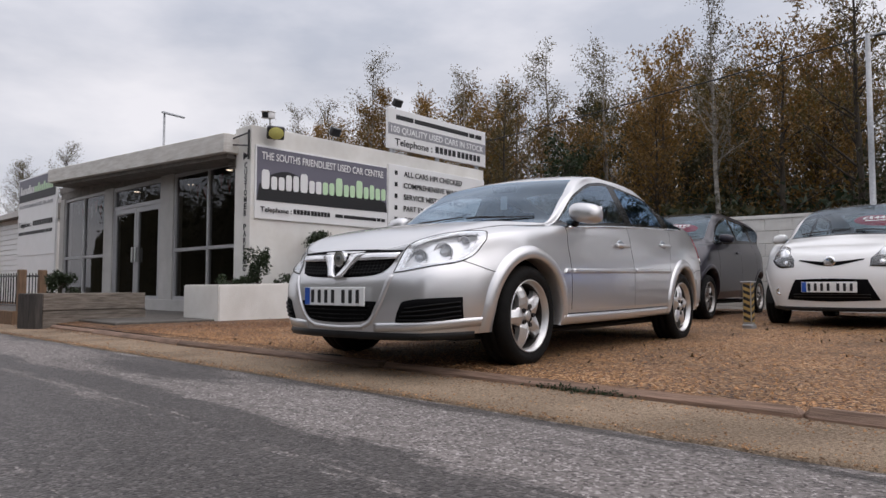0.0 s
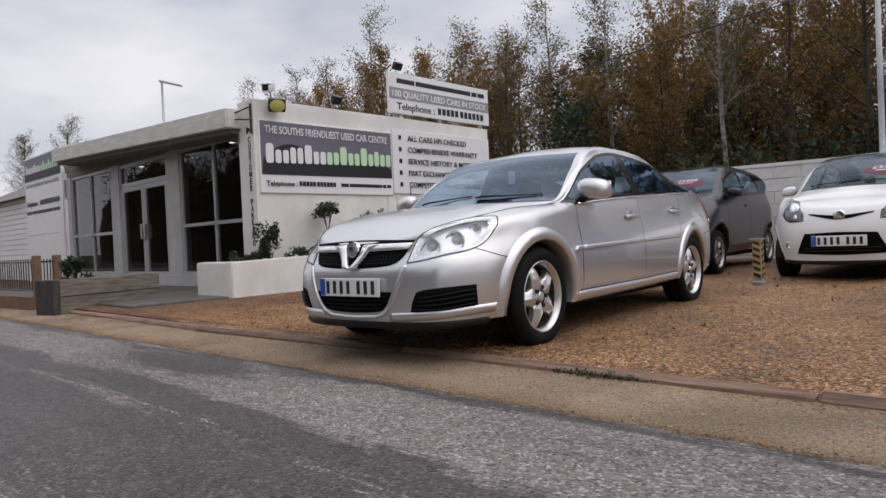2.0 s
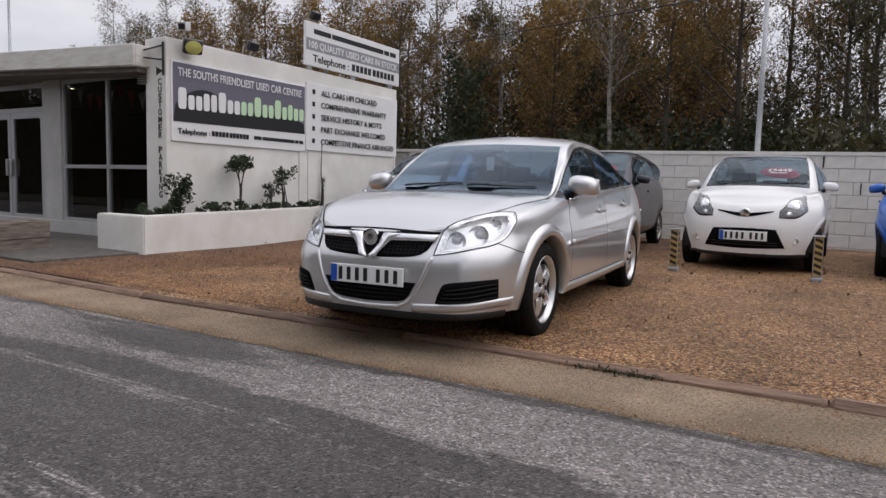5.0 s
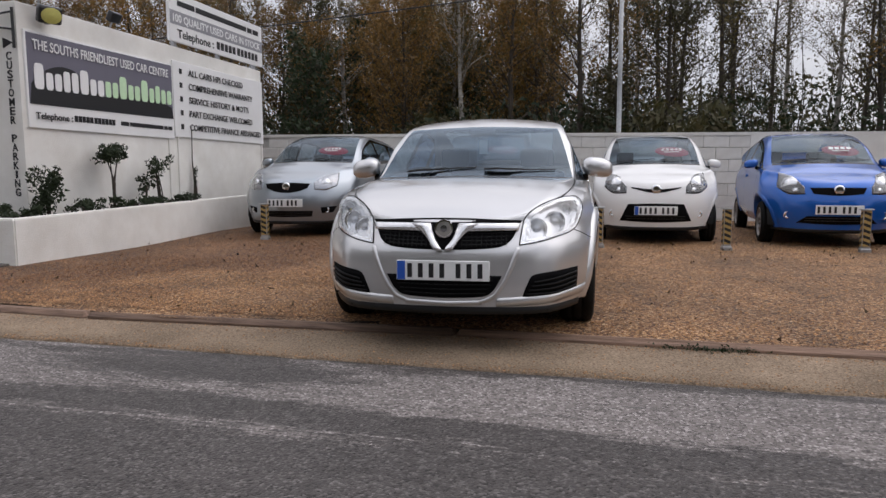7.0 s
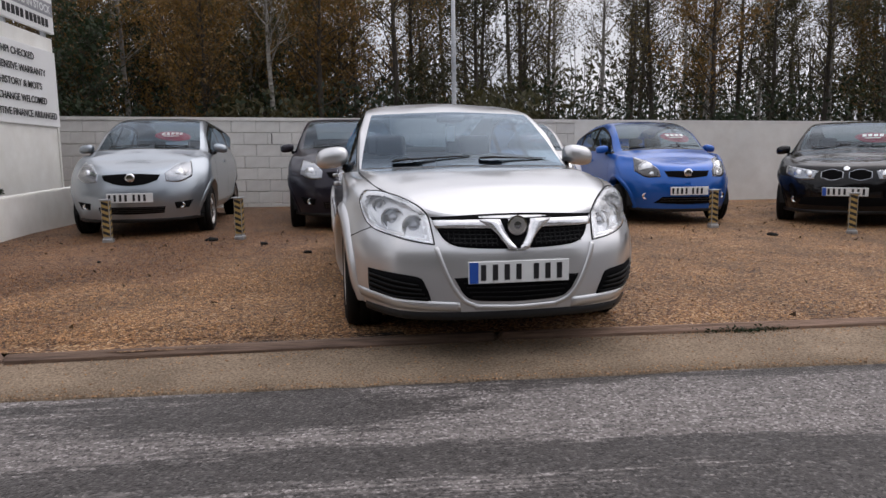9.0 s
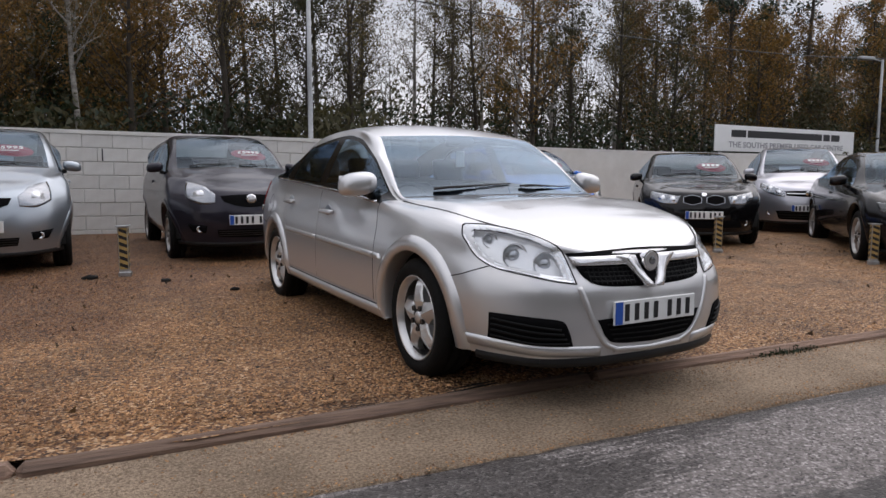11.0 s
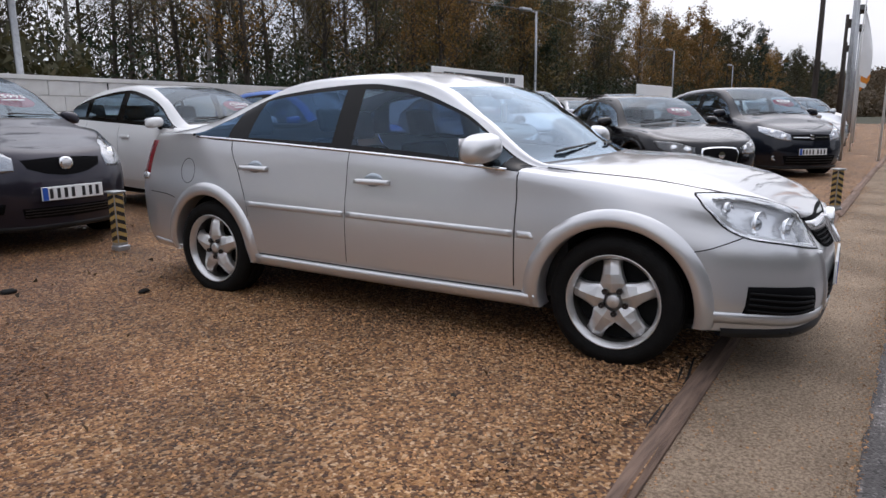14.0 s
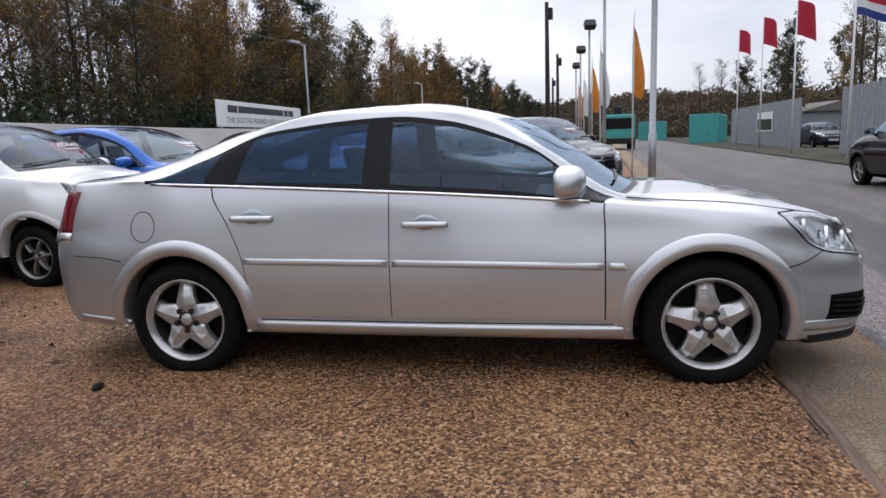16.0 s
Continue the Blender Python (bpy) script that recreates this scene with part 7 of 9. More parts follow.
# handles, each over a darker patch that paints the shade of its recess
for yy, zz in ((1.36, 0.818), (2.27, 0.861)):
    arc = [math.pi * k / 10 for k in range(11)]
    both("handle_recess", hs.patch([(0.95, yy - 0.062 * math.cos(a), zz + 0.010 - 0.034 * math.sin(a)) for a in arc], [(0.95, yy - 0.062 * math.cos(a), zz + 0.010 + 0.040 * math.sin(a)) for a in arc], SIDE, 0.0015, 14, 4, 0.001), M["silver_blue"], hero)
    both("door_handle", hs.patch([(0.95, yy - 0.115, zz - 0.012), (0.95, yy, zz - 0.014), (0.95, yy + 0.115, zz - 0.010)], [(0.95, yy - 0.115, zz + 0.012), (0.95, yy, zz + 0.016), (0.95, yy + 0.115, zz + 0.014)], SIDE, 0.030, 14, 4, 0.026, 0.008), M["silver"], hero, "silver pull handle")
# fuel flap, tail lamps, repeater
fl, fu = [], []
for i in range(17):
    a = math.pi * i / 16
    fl.append((0.95, 2.90 - 0.072 * math.cos(a), 0.827 - 0.080 * math.sin(a)))
    fu.append((0.95, 2.90 - 0.072 * math.cos(a), 0.827 + 0.080 * math.sin(a)))
ring = fl + fu[::-1]
put("fuel_flap", *mirrored(hs.ribbon(ring, 0.004, SIDE, 0.0012, 60, 0.001)), M["gap"], hero)
both("tail_lamp", hs.patch([(0.80, 3.375, 0.79), (0.60, 3.56, 0.79)], [(0.80, 3.40, 1.015), (0.60, 3.575, 1.015)], (-0.75, -0.65, 0), 0.008, 8, 8, 0.012), M["red_lamp"], hero, "red tail lamp")
both("tail_lamp_reverse", hs.patch([(0.80, 3.378, 0.748), (0.60, 3.565, 0.748)], [(0.80, 3.373, 0.794), (0.60, 3.56, 0.794)], (-0.75, -0.65, 0), 0.011, 8, 2, 0.006), M["reflector"], hero, "clear reversing lamp")
# bonnet creases
both("bonnet_shut", hs.ribbon([(0.455, -0.70, 1.2), (0.57, -0.55, 1.2), (0.66, -0.35, 1.2), (0.70, -0.1, 1.2), (0.715, 0.15, 1.2), (0.722, 0.38, 1.2)], 0.005, (0, 0, -1), 0.001, 40, 0.001), M["gap"], hero)
# aerial base, interior mirror and paper tag behind the glass
put("interior_mirror", *tube([(-0.10, 0.98, 1.30), (0.10, 0.98, 1.30)], 0.032, 8), M["cabin"], hero, smooth=True)
part("paper_tag", box_bm(-0.032, 0.032, 0.965, 0.972, 1.13, 1.24, 0.002), M["paper"], hero, "white paper tag hung inside the windscreen")
yn = hs.lay([(0, -0.9, 0.438)], F, 0.010)[0].y
number_plate(hero, yn - 0.006, 0.440)
hero.matrix_basis = pose(0, 0, 0.034, 0, 0, 4.0)


# ---------------------------------------------------------------- the parked cars
def park(car, nose, turn, p_fo, z=None):
    """Puts a car with the middle of its nose at the given place; turn 0 faces the road."""
    a = radians(turn)
    x, y = nose[0] - math.sin(a) * p_fo, nose[1] + math.cos(a) * p_fo
    car.matrix_basis = pose(x, y, (gravel_z(x, y + 1) - 0.012) if z is None else z, 0, 0, turn)
    return car


YARIS = dict(fo=0.80, wb=2.46, ro=0.52, W=0.845, H=1.525, sill=0.25, chin=0.20, zh=0.78, zc=1.05, cowl=0.12, ya=0.36, yw=1.16, yb=1.40, yc=2.05, yd=2.40, ye=2.66, belt0=0.985, belt1=1.10, rail=0.60, roof=0.505,
             deck=1.16, yi=(2.0, 2.45, 2.76, 2.88), zi=(1.50, 1.475, 1.43, 1.22), zh2=(1.42, 1.385, 1.29), wsx=0.64)
AYGO = dict(fo=0.71, wb=2.34, ro=0.36, W=0.805, H=1.465, sill=0.25, chin=0.19, zh=0.76, zc=1.00, cowl=0.10, ya=0.32, yw=1.05, yb=1.36, yc=1.98, yd=2.24, ye=2.46, belt0=0.95, belt1=1.06, rail=0.575, roof=0.48,
            deck=1.10, yi=(1.9, 2.2, 2.42, 2.54), zi=(1.43, 1.38, 1.32, 1.18), zh2=(1.35, 1.29, 1.17), wsx=0.61)
HATCH = dict(fo=0.77, wb=2.66, ro=0.80, W=0.875, H=1.43, sill=0.24, chin=0.18, zh=0.76, zc=0.98, cowl=0.34, ya=0.56, yw=1.25, yb=1.60, yc=2.25, yd=2.62, ye=2.90, belt0=0.93, belt1=1.05, rail=0.61, roof=0.51,
             deck=1.08, yi=(2.2, 2.65, 2.95, 3.15), zi=(1.395, 1.33, 1.24, 1.12), zh2=(1.31, 1.25, 1.12))
SALOON = dict(fo=0.92, wb=2.91, ro=1.12, W=0.938, H=1.46, sill=0.25, chin=0.17, zh=0.74, zc=0.98, cowl=0.35, ya=0.62, yw=1.36, yb=1.78, yc=2.45, yd=2.80, ye=3.08, belt0=0.93, belt1=1.03, rail=0.63, roof=0.52,
              deck=1.06, yi=(2.35, 2.80, 3.15, 3.50), zi=(1.41, 1.31, 1.18, 1.08), zh2=(1.33, 1.21, 1.05), wsx=0.70)
MPV = dict(fo=0.95, wb=2.85, ro=0.97, W=0.94, H=1.66, sill=0.27, chin=0.19, zh=0.80, zc=1.10, cowl=0.02, ya=0.28, yw=1.18, yb=1.62, yc=2.45, yd=2.95, ye=3.40, belt0=1.03, belt1=1.14, rail=0.66, roof=0.55,
           deck=1.18, yi=(2.4, 2.95, 3.40, 3.62), zi=(1.63, 1.57, 1.48, 1.28), zh2=(1.54, 1.47, 1.30), wsx=0.69)
COMPACT = dict(fo=0.82, wb=2.60, ro=0.75, W=0.86, H=1.60, sill=0.26, chin=0.19, zh=0.79, zc=1.07, cowl=0.05, ya=0.30, yw=1.15, yb=1.48, yc=2.2, yd=2.6, ye=2.95, belt0=1.0, belt1=1.11, rail=0.61, roof=0.51,
               deck=1.15, yi=(2.2, 2.65, 2.98, 3.15), zi=(1.57, 1.50, 1.42, 1.25), zh2=(1.48, 1.40, 1.24), wsx=0.65)

park(make_car("silver_supermini", "blue-silver five-door supermini with a red price sticker", YARIS, M["silver_blue"], wheel=(0.295, 0.185, 0.20, "seven"), front="yaris", mirror=(0.58, 1.07, 0.85), sticker=(0.27, "£5995"), plate=(0.475, False)), (-3.54, 4.28), 4, 0.80)
park(make_car("dark_supermini", "dark grey five-door supermini with a red price sticker", YARIS, M["dark_grey"], wheel=(0.295, 0.185, 0.20, "seven"), front="yaris", mirror=(0.58, 1.07, 0.85), sticker=(0.27, "£5995"), plate=(0.475, True)), (-0.91, 4.62), 4, 0.80)
park(make_car("white_city_car", "white five-door city car with a red price sticker", AYGO, M["white"], wheel=(0.275, 0.165, 0.185, "six"), front="aygo", mirror=(0.54, 1.02, 0.8), sticker=(0.25, "£5445"), plate=(0.42, True)), (1.46, 4.53), 0, 0.71)
park(make_car("blue_city_car", "bright blue three-door city car with a red price sticker", AYGO, M["blue"], wheel=(0.275, 0.165, 0.185, "six"), front="aygo", mirror=(0.54, 1.02, 0.8), sticker=(0.25, ""), plate=(0.45, False)), (3.57, 4.62), -2, 0.71)
park(make_car("black_hatchback", "glossy black hatchback with twin chrome-framed grilles", HATCH, M["black"], wheel=(0.31, 0.205, 0.215, "seven"), front="kidney", mirror=(0.78, 1.0, 0.9), sticker=(0.27, ""), plate=(0.45, True)), (5.42, 4.08), -38, 0.77)
park(make_car("silver_people_carrier", "pale silver tall compact car parked at an angle", COMPACT, M["silver_grey"], wheel=(0.305, 0.195, 0.205, "seven"), front="wide", mirror=(0.54, 1.10, 0.9), sticker=(0.27, ""), plate=(0.45, True)), (8.7, 4.9), -45, 0.82)
park(make_car("black_saloon", "glossy black executive saloon with a chrome-framed grille", SALOON, M["black"], wheel=(0.335, 0.235, 0.235, "ten"), front="cat", mirror=(0.86, 1.02, 1.0), sticker=(0.27, ""), plate=(0.40, True)), (6.45, 1.16), -43, 0.92)
park(make_car("dark_people_carrier", "dark blue-black large people carrier parked at an angle", MPV, M["blue_black"], wheel=(0.335, 0.225, 0.22, "five"), front="wide", mirror=(0.56, 1.14, 1.0), sticker=(0.27, ""), plate=(0.47, True)), (9.85, 0.42), -48, 0.95)
rest = [(12.9, 0.75, HATCH, "white", "kidney", 0.77, "white hatchback parked in the angled front row"), (16.4, 0.9, SALOON, "silver", "cat", 0.92, "silver saloon parked in the angled front row"),
        (20.0, 1.1, COMPACT, "silver_blue", "wide", 0.82, "grey-blue compact car parked in the angled front row"), (23.8, 1.4, HATCH, "dark_grey", "kidney", 0.77, "dark grey hatchback parked in the angled front row"),
        (27.6, 1.8, MPV, "silver", "wide", 0.95, "silver people carrier parked in the angled front row"), (31.6, 2.2, HATCH, "white", "kidney", 0.77, "white hatchback parked in the angled front row"),
        (12.2, 5.0, HATCH, "silver", "kidney", 0.77, "silver hatchback parked in the rear row"), (16.0, 5.3, MPV, "blue_black", "wide", 0.95, "dark people carrier parked in the rear row"), (20.2, 5.6, COMPACT, "white", "wide", 0.82, "white compact car parked in the rear row"),
        (24.6, 6.0, HATCH, "black", "kidney", 0.77, "black hatchback parked in the rear row"), (36.0, 2.6, SALOON, "dark_grey", "cat", 0.92, "dark saloon parked in the angled front row")]
for x, y, tab, m_, fr, fo_, lab in rest:
    c = make_car("parked_car", lab, tab, M[m_], step=0.07, wheel=(0.31, 0.205, 0.21, "six"), front=fr, mirror=(tab["ya"] + 0.22, tab["zc"] + 0.03, 0.9), plate=(0.45, True), group="angled row of parked cars", rows=1)
    park(c, (x, y), -48, fo_)
for x, y, turn, tab, m_, lab in ((12.2, -5.75, 97, MPV, "black", "black people carrier standing on the far side of the road"), (38.0, -11.7, -88, HATCH, "dark_grey", "dark hatchback in the yard gateway opposite")):
    c = make_car("parked_car", lab, tab, M[m_], step=0.07, wheel=(0.31, 0.205, 0.21, "six"), front="wide", mirror=(tab["ya"] + 0.22, tab["zc"] + 0.03, 0.9), plate=(0.45, True), rows=1)
    c.matrix_basis = pose(x, y, -0.03, 0, 0, turn)


# ---------------------------------------------------------------- foliage and trees
def leaf_mat(name, cols, rough=0.7):
    """Leaves: every leaf its own tint between a few colours, thin enough to let light through."""
    m, n, l, b = node_mat(name)
    g = n.new("ShaderNodeNewGeometry")
    r = n.new("ShaderNodeValToRGB")
    e = r.color_ramp.elements
    e[0].color, e[1].color = (*cols[0], 1), (*cols[-1], 1)
    for i, c in enumerate(cols[1:-1]):
        k = e.new((i + 1) / (len(cols) - 1))
        k.color = (*c, 1)
    l.new(g.outputs["Random Per Island"], r.inputs["Fac"])
    oi = n.new("ShaderNodeObjectInfo")
    mr = n.new("ShaderNodeMapRange")
    mr.inputs["To Min"].default_value, mr.inputs["To Max"].default_value = 0.75, 1.3
    l.new(oi.outputs["Random"], mr.inputs["Value"])
    s = n.new("ShaderNodeVectorMath")
    s.operation = "SCALE"
    l.new(r.outputs["Color"], s.inputs[0])
    l.new(mr.outputs["Result"], s.inputs["Scale"])
    l.new(s.outputs["Vector"], b.inputs["Base Color"])
    b.inputs["Roughness"].default_value = rough
    tr = n.new("ShaderNodeBsdfTranslucent")
    l.new(s.outputs["Vector"], tr.inputs["Color"])
    mx = n.new("ShaderNodeMixShader")
    mx.inputs["Fac"].default_value = 0.3
    l.new(b.outputs["BSDF"], mx.inputs[1])
    l.new(tr.outputs["BSDF"], mx.inputs[2])
    l.new(mx.outputs["Shader"], n["Material Output"].inputs["Surface"])
    return m


M["bark"] = surface("dark_bark", (0.078, 0.063, 0.048), (0.034, 0.027, 0.021), rough=0.95, scale=9, stretch=(1, 1, 0.25), bump=0.6, vary=0.3)
M["birch"] = surface("birch_bark", (0.34, 0.315, 0.28), (0.11, 0.098, 0.085), rough=0.9, scale=5, stretch=(1, 1, 1.6), bump=0.3, vary=0.25)
M["leaf_orange"] = leaf_mat("autumn_leaves", [(0.165, 0.095, 0.023), (0.225, 0.120, 0.025), (0.135, 0.088, 0.025), (0.265, 0.138, 0.027)])
M["leaf_ochre"] = leaf_mat("ochre_leaves", [(0.108, 0.086, 0.026), (0.132, 0.096, 0.027), (0.092, 0.076, 0.024), (0.12, 0.083, 0.026)])
M["leaf_olive"] = leaf_mat("olive_leaves", [(0.049, 0.048, 0.018), (0.064, 0.056, 0.02), (0.041, 0.041, 0.016), (0.075, 0.059, 0.021)])
M["leaf_green"] = leaf_mat("evergreen_leaves", [(0.013, 0.024, 0.010), (0.024, 0.038, 0.014), (0.018, 0.030, 0.012), (0.034, 0.046, 0.018)])
M["needle"] = leaf_mat("pine_needles", [(0.010, 0.022, 0.012), (0.018, 0.034, 0.018), (0.014, 0.028, 0.014)])


M["leaf_far"] = leaf_mat("distant_leaves", [(0.115, 0.082, 0.045), (0.135, 0.092, 0.048), (0.10, 0.078, 0.045), (0.125, 0.080, 0.042)])
M["hill_floor"] = surface("distant_woodland_floor", (0.115, 0.084, 0.046), (0.085, 0.064, 0.036), rough=0.95, scale=0.5, bump=0.5)


def leaf_cloud(pts, size, rnd, tri=False):
    """Small bent leaves at the given places."""
    verts, faces = [], []
    for p in pts:
        a, b, c = rnd.uniform(0, 6.28), rnd.uniform(-1.1, 1.1), rnd.uniform(0, 6.28)
        s = size * rnd.uniform(0.6, 1.4)
        ca, sa, cb, sb = math.cos(a), math.sin(a), math.cos(b), math.sin(b)
        u = Vector((ca * cb, sa * cb, sb)) * s
        w = Vector((-sa * math.cos(c), ca * math.cos(c), math.sin(c))) * (s * 0.55)
        k = len(verts)
        verts += [p - u, p + u * 0.4 + w, p + u * 0.7 - w]
        faces.append((k, k + 1, k + 2))
    return verts, faces


def twig_tube(pts, radii):
    """A three-sided twig that runs out to a point."""
    d = (pts[-1] - pts[0]).normalized()
    a = d.orthogonal().normalized()
    b = d.cross(a)
    verts, faces = [], []
    for p, r in zip(pts, radii):
        verts += [p + (a * math.cos(q) + b * math.sin(q)) * r for q in (0, 2.094, 4.189)]
    n = len(verts)
    verts.append(pts[-1])
    for i in range(0, n - 3, 3):
        faces += [(i + j, i + (j + 1) % 3, i + 3 + (j + 1) % 3, i + 3 + j) for j in range(3)]
    faces += [(n - 3 + j, n - 3 + (j + 1) % 3, n) for j in range(3)]
    return verts, faces


def grow(rnd, height, spread, first, limbs, lean=0.3, twig=2, trunk=0.11, droop=0.0, up=0.6):
    """Trunk, limbs and twigs as tubes; returns the wood and the places for leaves."""
    wood, spots = [], []
    n = 9
    path = [Vector((0, 0, -0.3))]
    off = Vector((0, 0, 0))
    for i in range(1, n + 1):
        off += Vector((rnd.uniform(-lean, lean), rnd.uniform(-lean, lean), 0)) * (height / n) * 0.25
        path.append(Vector((off.x, off.y, height * i / n)))
    radii = [trunk * (1.25 if i == 0 else 1.0) * (1 - 0.93 * i / n) + 0.006 for i in range(n + 1)]
    wood.append(tube(path, radii, 7, False))
    for k in range(limbs):
        u = first + (1 - first) * (k + rnd.random()) / limbs
        i = min(n - 1, int(u * n))
        base = path[i].lerp(path[i + 1], u * n - i)
        az = rnd.uniform(0, 2 * math.pi)
        ln = spread * (1.15 - 0.75 * (u - first) / (1 - first)) * rnd.uniform(0.6, 1.15)
        d = Vector((math.cos(az), math.sin(az), up + rnd.uniform(-0.25, 0.45))).normalized()
        pts, q = [base], base.copy()
        for j in range(4):
            d = (d + Vector((rnd.uniform(-0.25, 0.25), rnd.uniform(-0.25, 0.25), rnd.uniform(-0.05, 0.22) - droop * j * 0.25))).normalized()
            q = q + d * (ln / 4)
            pts.append(q.copy())
        r0 = max(0.012, radii[i] * 0.42)
        wood.append(tube(pts, [r0, r0 * 0.75, r0 * 0.5, r0 * 0.3, 0.005], 4, False))
        for j in range(1, 5):
            for _ in range(twig):
                e = (pts[j] - pts[j - 1]).normalized()
                e = (e + Vector((rnd.uniform(-0.9, 0.9), rnd.uniform(-0.9, 0.9), rnd.uniform(-0.4, 0.8)))).normalized()
                s = pts[j - 1].lerp(pts[j], rnd.random())
                tl = ln * rnd.uniform(0.22, 0.5)
                m = s + e * tl * 0.5 + Vector((rnd.uniform(-0.06, 0.06), rnd.uniform(-0.06, 0.06), 0.03))
                t = s + e * tl + Vector((0, 0, 0.10 - droop * 0.5))
                wood.append(twig_tube([s, m, t], (0.010, 0.006)))
                spots += [s.lerp(m, rnd.random()), m, m.lerp(t, rnd.random()), t]
                for _ in range(2):
                    e2 = (e + Vector((rnd.uniform(-0.8, 0.8), rnd.uniform(-0.8, 0.8), rnd.uniform(-0.2, 0.6)))).normalized()
                    s2 = m.lerp(t, rnd.random())
                    t2 = s2 + e2 * tl * 0.55
                    wood.append(twig_tube([s2, t2], (0.006,)))
                    spots += [s2.lerp(t2, 0.5), t2]
    return merge(*wood), spots


def tree_kind(name, label, seed, height, spread, first, limbs, bark, leaf, leaves, size, **kw):
    rnd = random.Random(seed)
    t = thing(name, label, "tree", "woodland trees")
    wood, spots = grow(rnd, height, spread, first, limbs, **kw)
    put("trunk", *wood, M[bark], t, smooth=True)
    if leaves:
        pts = []
        for _ in range(leaves):
            s = rnd.choice(spots)
            pts.append(s + Vector((rnd.gauss(0, 0.16), rnd.gauss(0, 0.16), rnd.gauss(0, 0.14))))
        put("crown", *leaf_cloud(pts, size, rnd), M[leaf], t)
    return t


def pine_kind(seed, height):
    rnd = random.Random(seed)
    t = thing("pine_tree", "tall dark pine with a bare trunk and layered crown", "tree", "woodland trees")
    wood, spots = grow(rnd, height, 2.2, 0.55, 16, lean=0.12, twig=2, trunk=0.14, up=0.12)
    put("trunk", *wood, M["bark"], t, smooth=True)
    pts = [rnd.choice(spots) + Vector((rnd.gauss(0, 0.22), rnd.gauss(0, 0.22), rnd.gauss(0, 0.10))) for _ in range(5200)]
    put("crown", *leaf_cloud(pts, 0.085, rnd), M["needle"], t)
    return t


def shrub_mesh(seed, rx, ry, rz, n, size, leaf, lumps=9):
    rnd = random.Random(seed)
    cs = [(Vector((rnd.uniform(-1, 1) * rx * 0.65, rnd.uniform(-1, 1) * ry * 0.65, rz * rnd.uniform(0.3, 1.45))), rnd.uniform(0.25, 0.5)) for _ in range(lumps)]
    pts = []
    for _ in range(n):
        c, r = rnd.choice(cs)
        d = Vector((rnd.gauss(0, 1), rnd.gauss(0, 1), rnd.gauss(0, 1))).normalized() * (rnd.random() ** 0.4)
        p = c + Vector((d.x * rx * r, d.y * ry * r, d.z * rz * r))
        if p.z > 0:
            pts.append(p)
    return leaf_cloud(pts, size, rnd)


kinds = []
for i in range(3):
    kinds.append(tree_kind("birch_tree", "slender birch with bare twigs and a few ochre leaves", 11 + i, 11.0 + 0.6 * i, 2.0, 0.42, 24, "birch", "leaf_ochre", 2900, 0.055, lean=0.18, twig=2, trunk=0.135, droop=0.25, up=0.75))
for i in range(3):
    kinds.append(tree_kind("oak_tree", "autumn tree with rusty brown leaves", 31 + i, 9.4 + 0.6 * i, 2.9, 0.26, 28, "bark", "leaf_orange", 5000, 0.074, lean=0.24, twig=2, trunk=0.14))
for i in range(2):
    kinds.append(tree_kind("alder_tree", "thin woodland tree with olive and ochre leaves", 51 + i, 9.2 + 0.8 * i, 2.4, 0.24, 28, "bark", ("leaf_olive", "leaf_ochre")[i], 4600, 0.072, lean=0.2, twig=2, trunk=0.14))
for i in range(2):
    kinds.append(tree_kind("bare_tree", "leafless woodland tree with fine branching", 71 + i, 10.5 + i, 2.2, 0.36, 28, "bark", "leaf_ochre", 2600, 0.058, lean=0.16, twig=2, trunk=0.14))
kinds += [pine_kind(91, 11.5), pine_kind(92, 13.0)]
for i in range(3):
    kinds.append(tree_kind("understorey_tree", "bushy low woodland tree with brown and green leaves", 121 + i, 4.6 + 0.7 * i, 1.9, 0.06, 24, "bark", ("leaf_olive", "leaf_green", "leaf_ochre")[i], 3200, 0.080, lean=0.3, twig=2, trunk=0.06))
weights = [3, 3, 3, 4.5, 4.5, 4.5, 3.5, 3.5, 2, 2, 0.7, 0.7]
rnd = random.Random(7)
used = set()


def plant(i, x, y, s=1.0):
    m = pose(x, y, -0.05, rnd.uniform(-2, 2), rnd.uniform(-2, 2), rnd.uniform(0, 360)) @ Matrix.Diagonal((s, s, s * rnd.uniform(0.94, 1.06), 1))
    if i in used:
        c = copy_thing(kinds[i], m)
    else:
        used.add(i)
        c = kinds[i]
    c.matrix_basis = m


def open_stand(x):
    """Tall bare trees with sky between them stand behind this stretch of the wall."""
    return -0.8 < x < 12.5


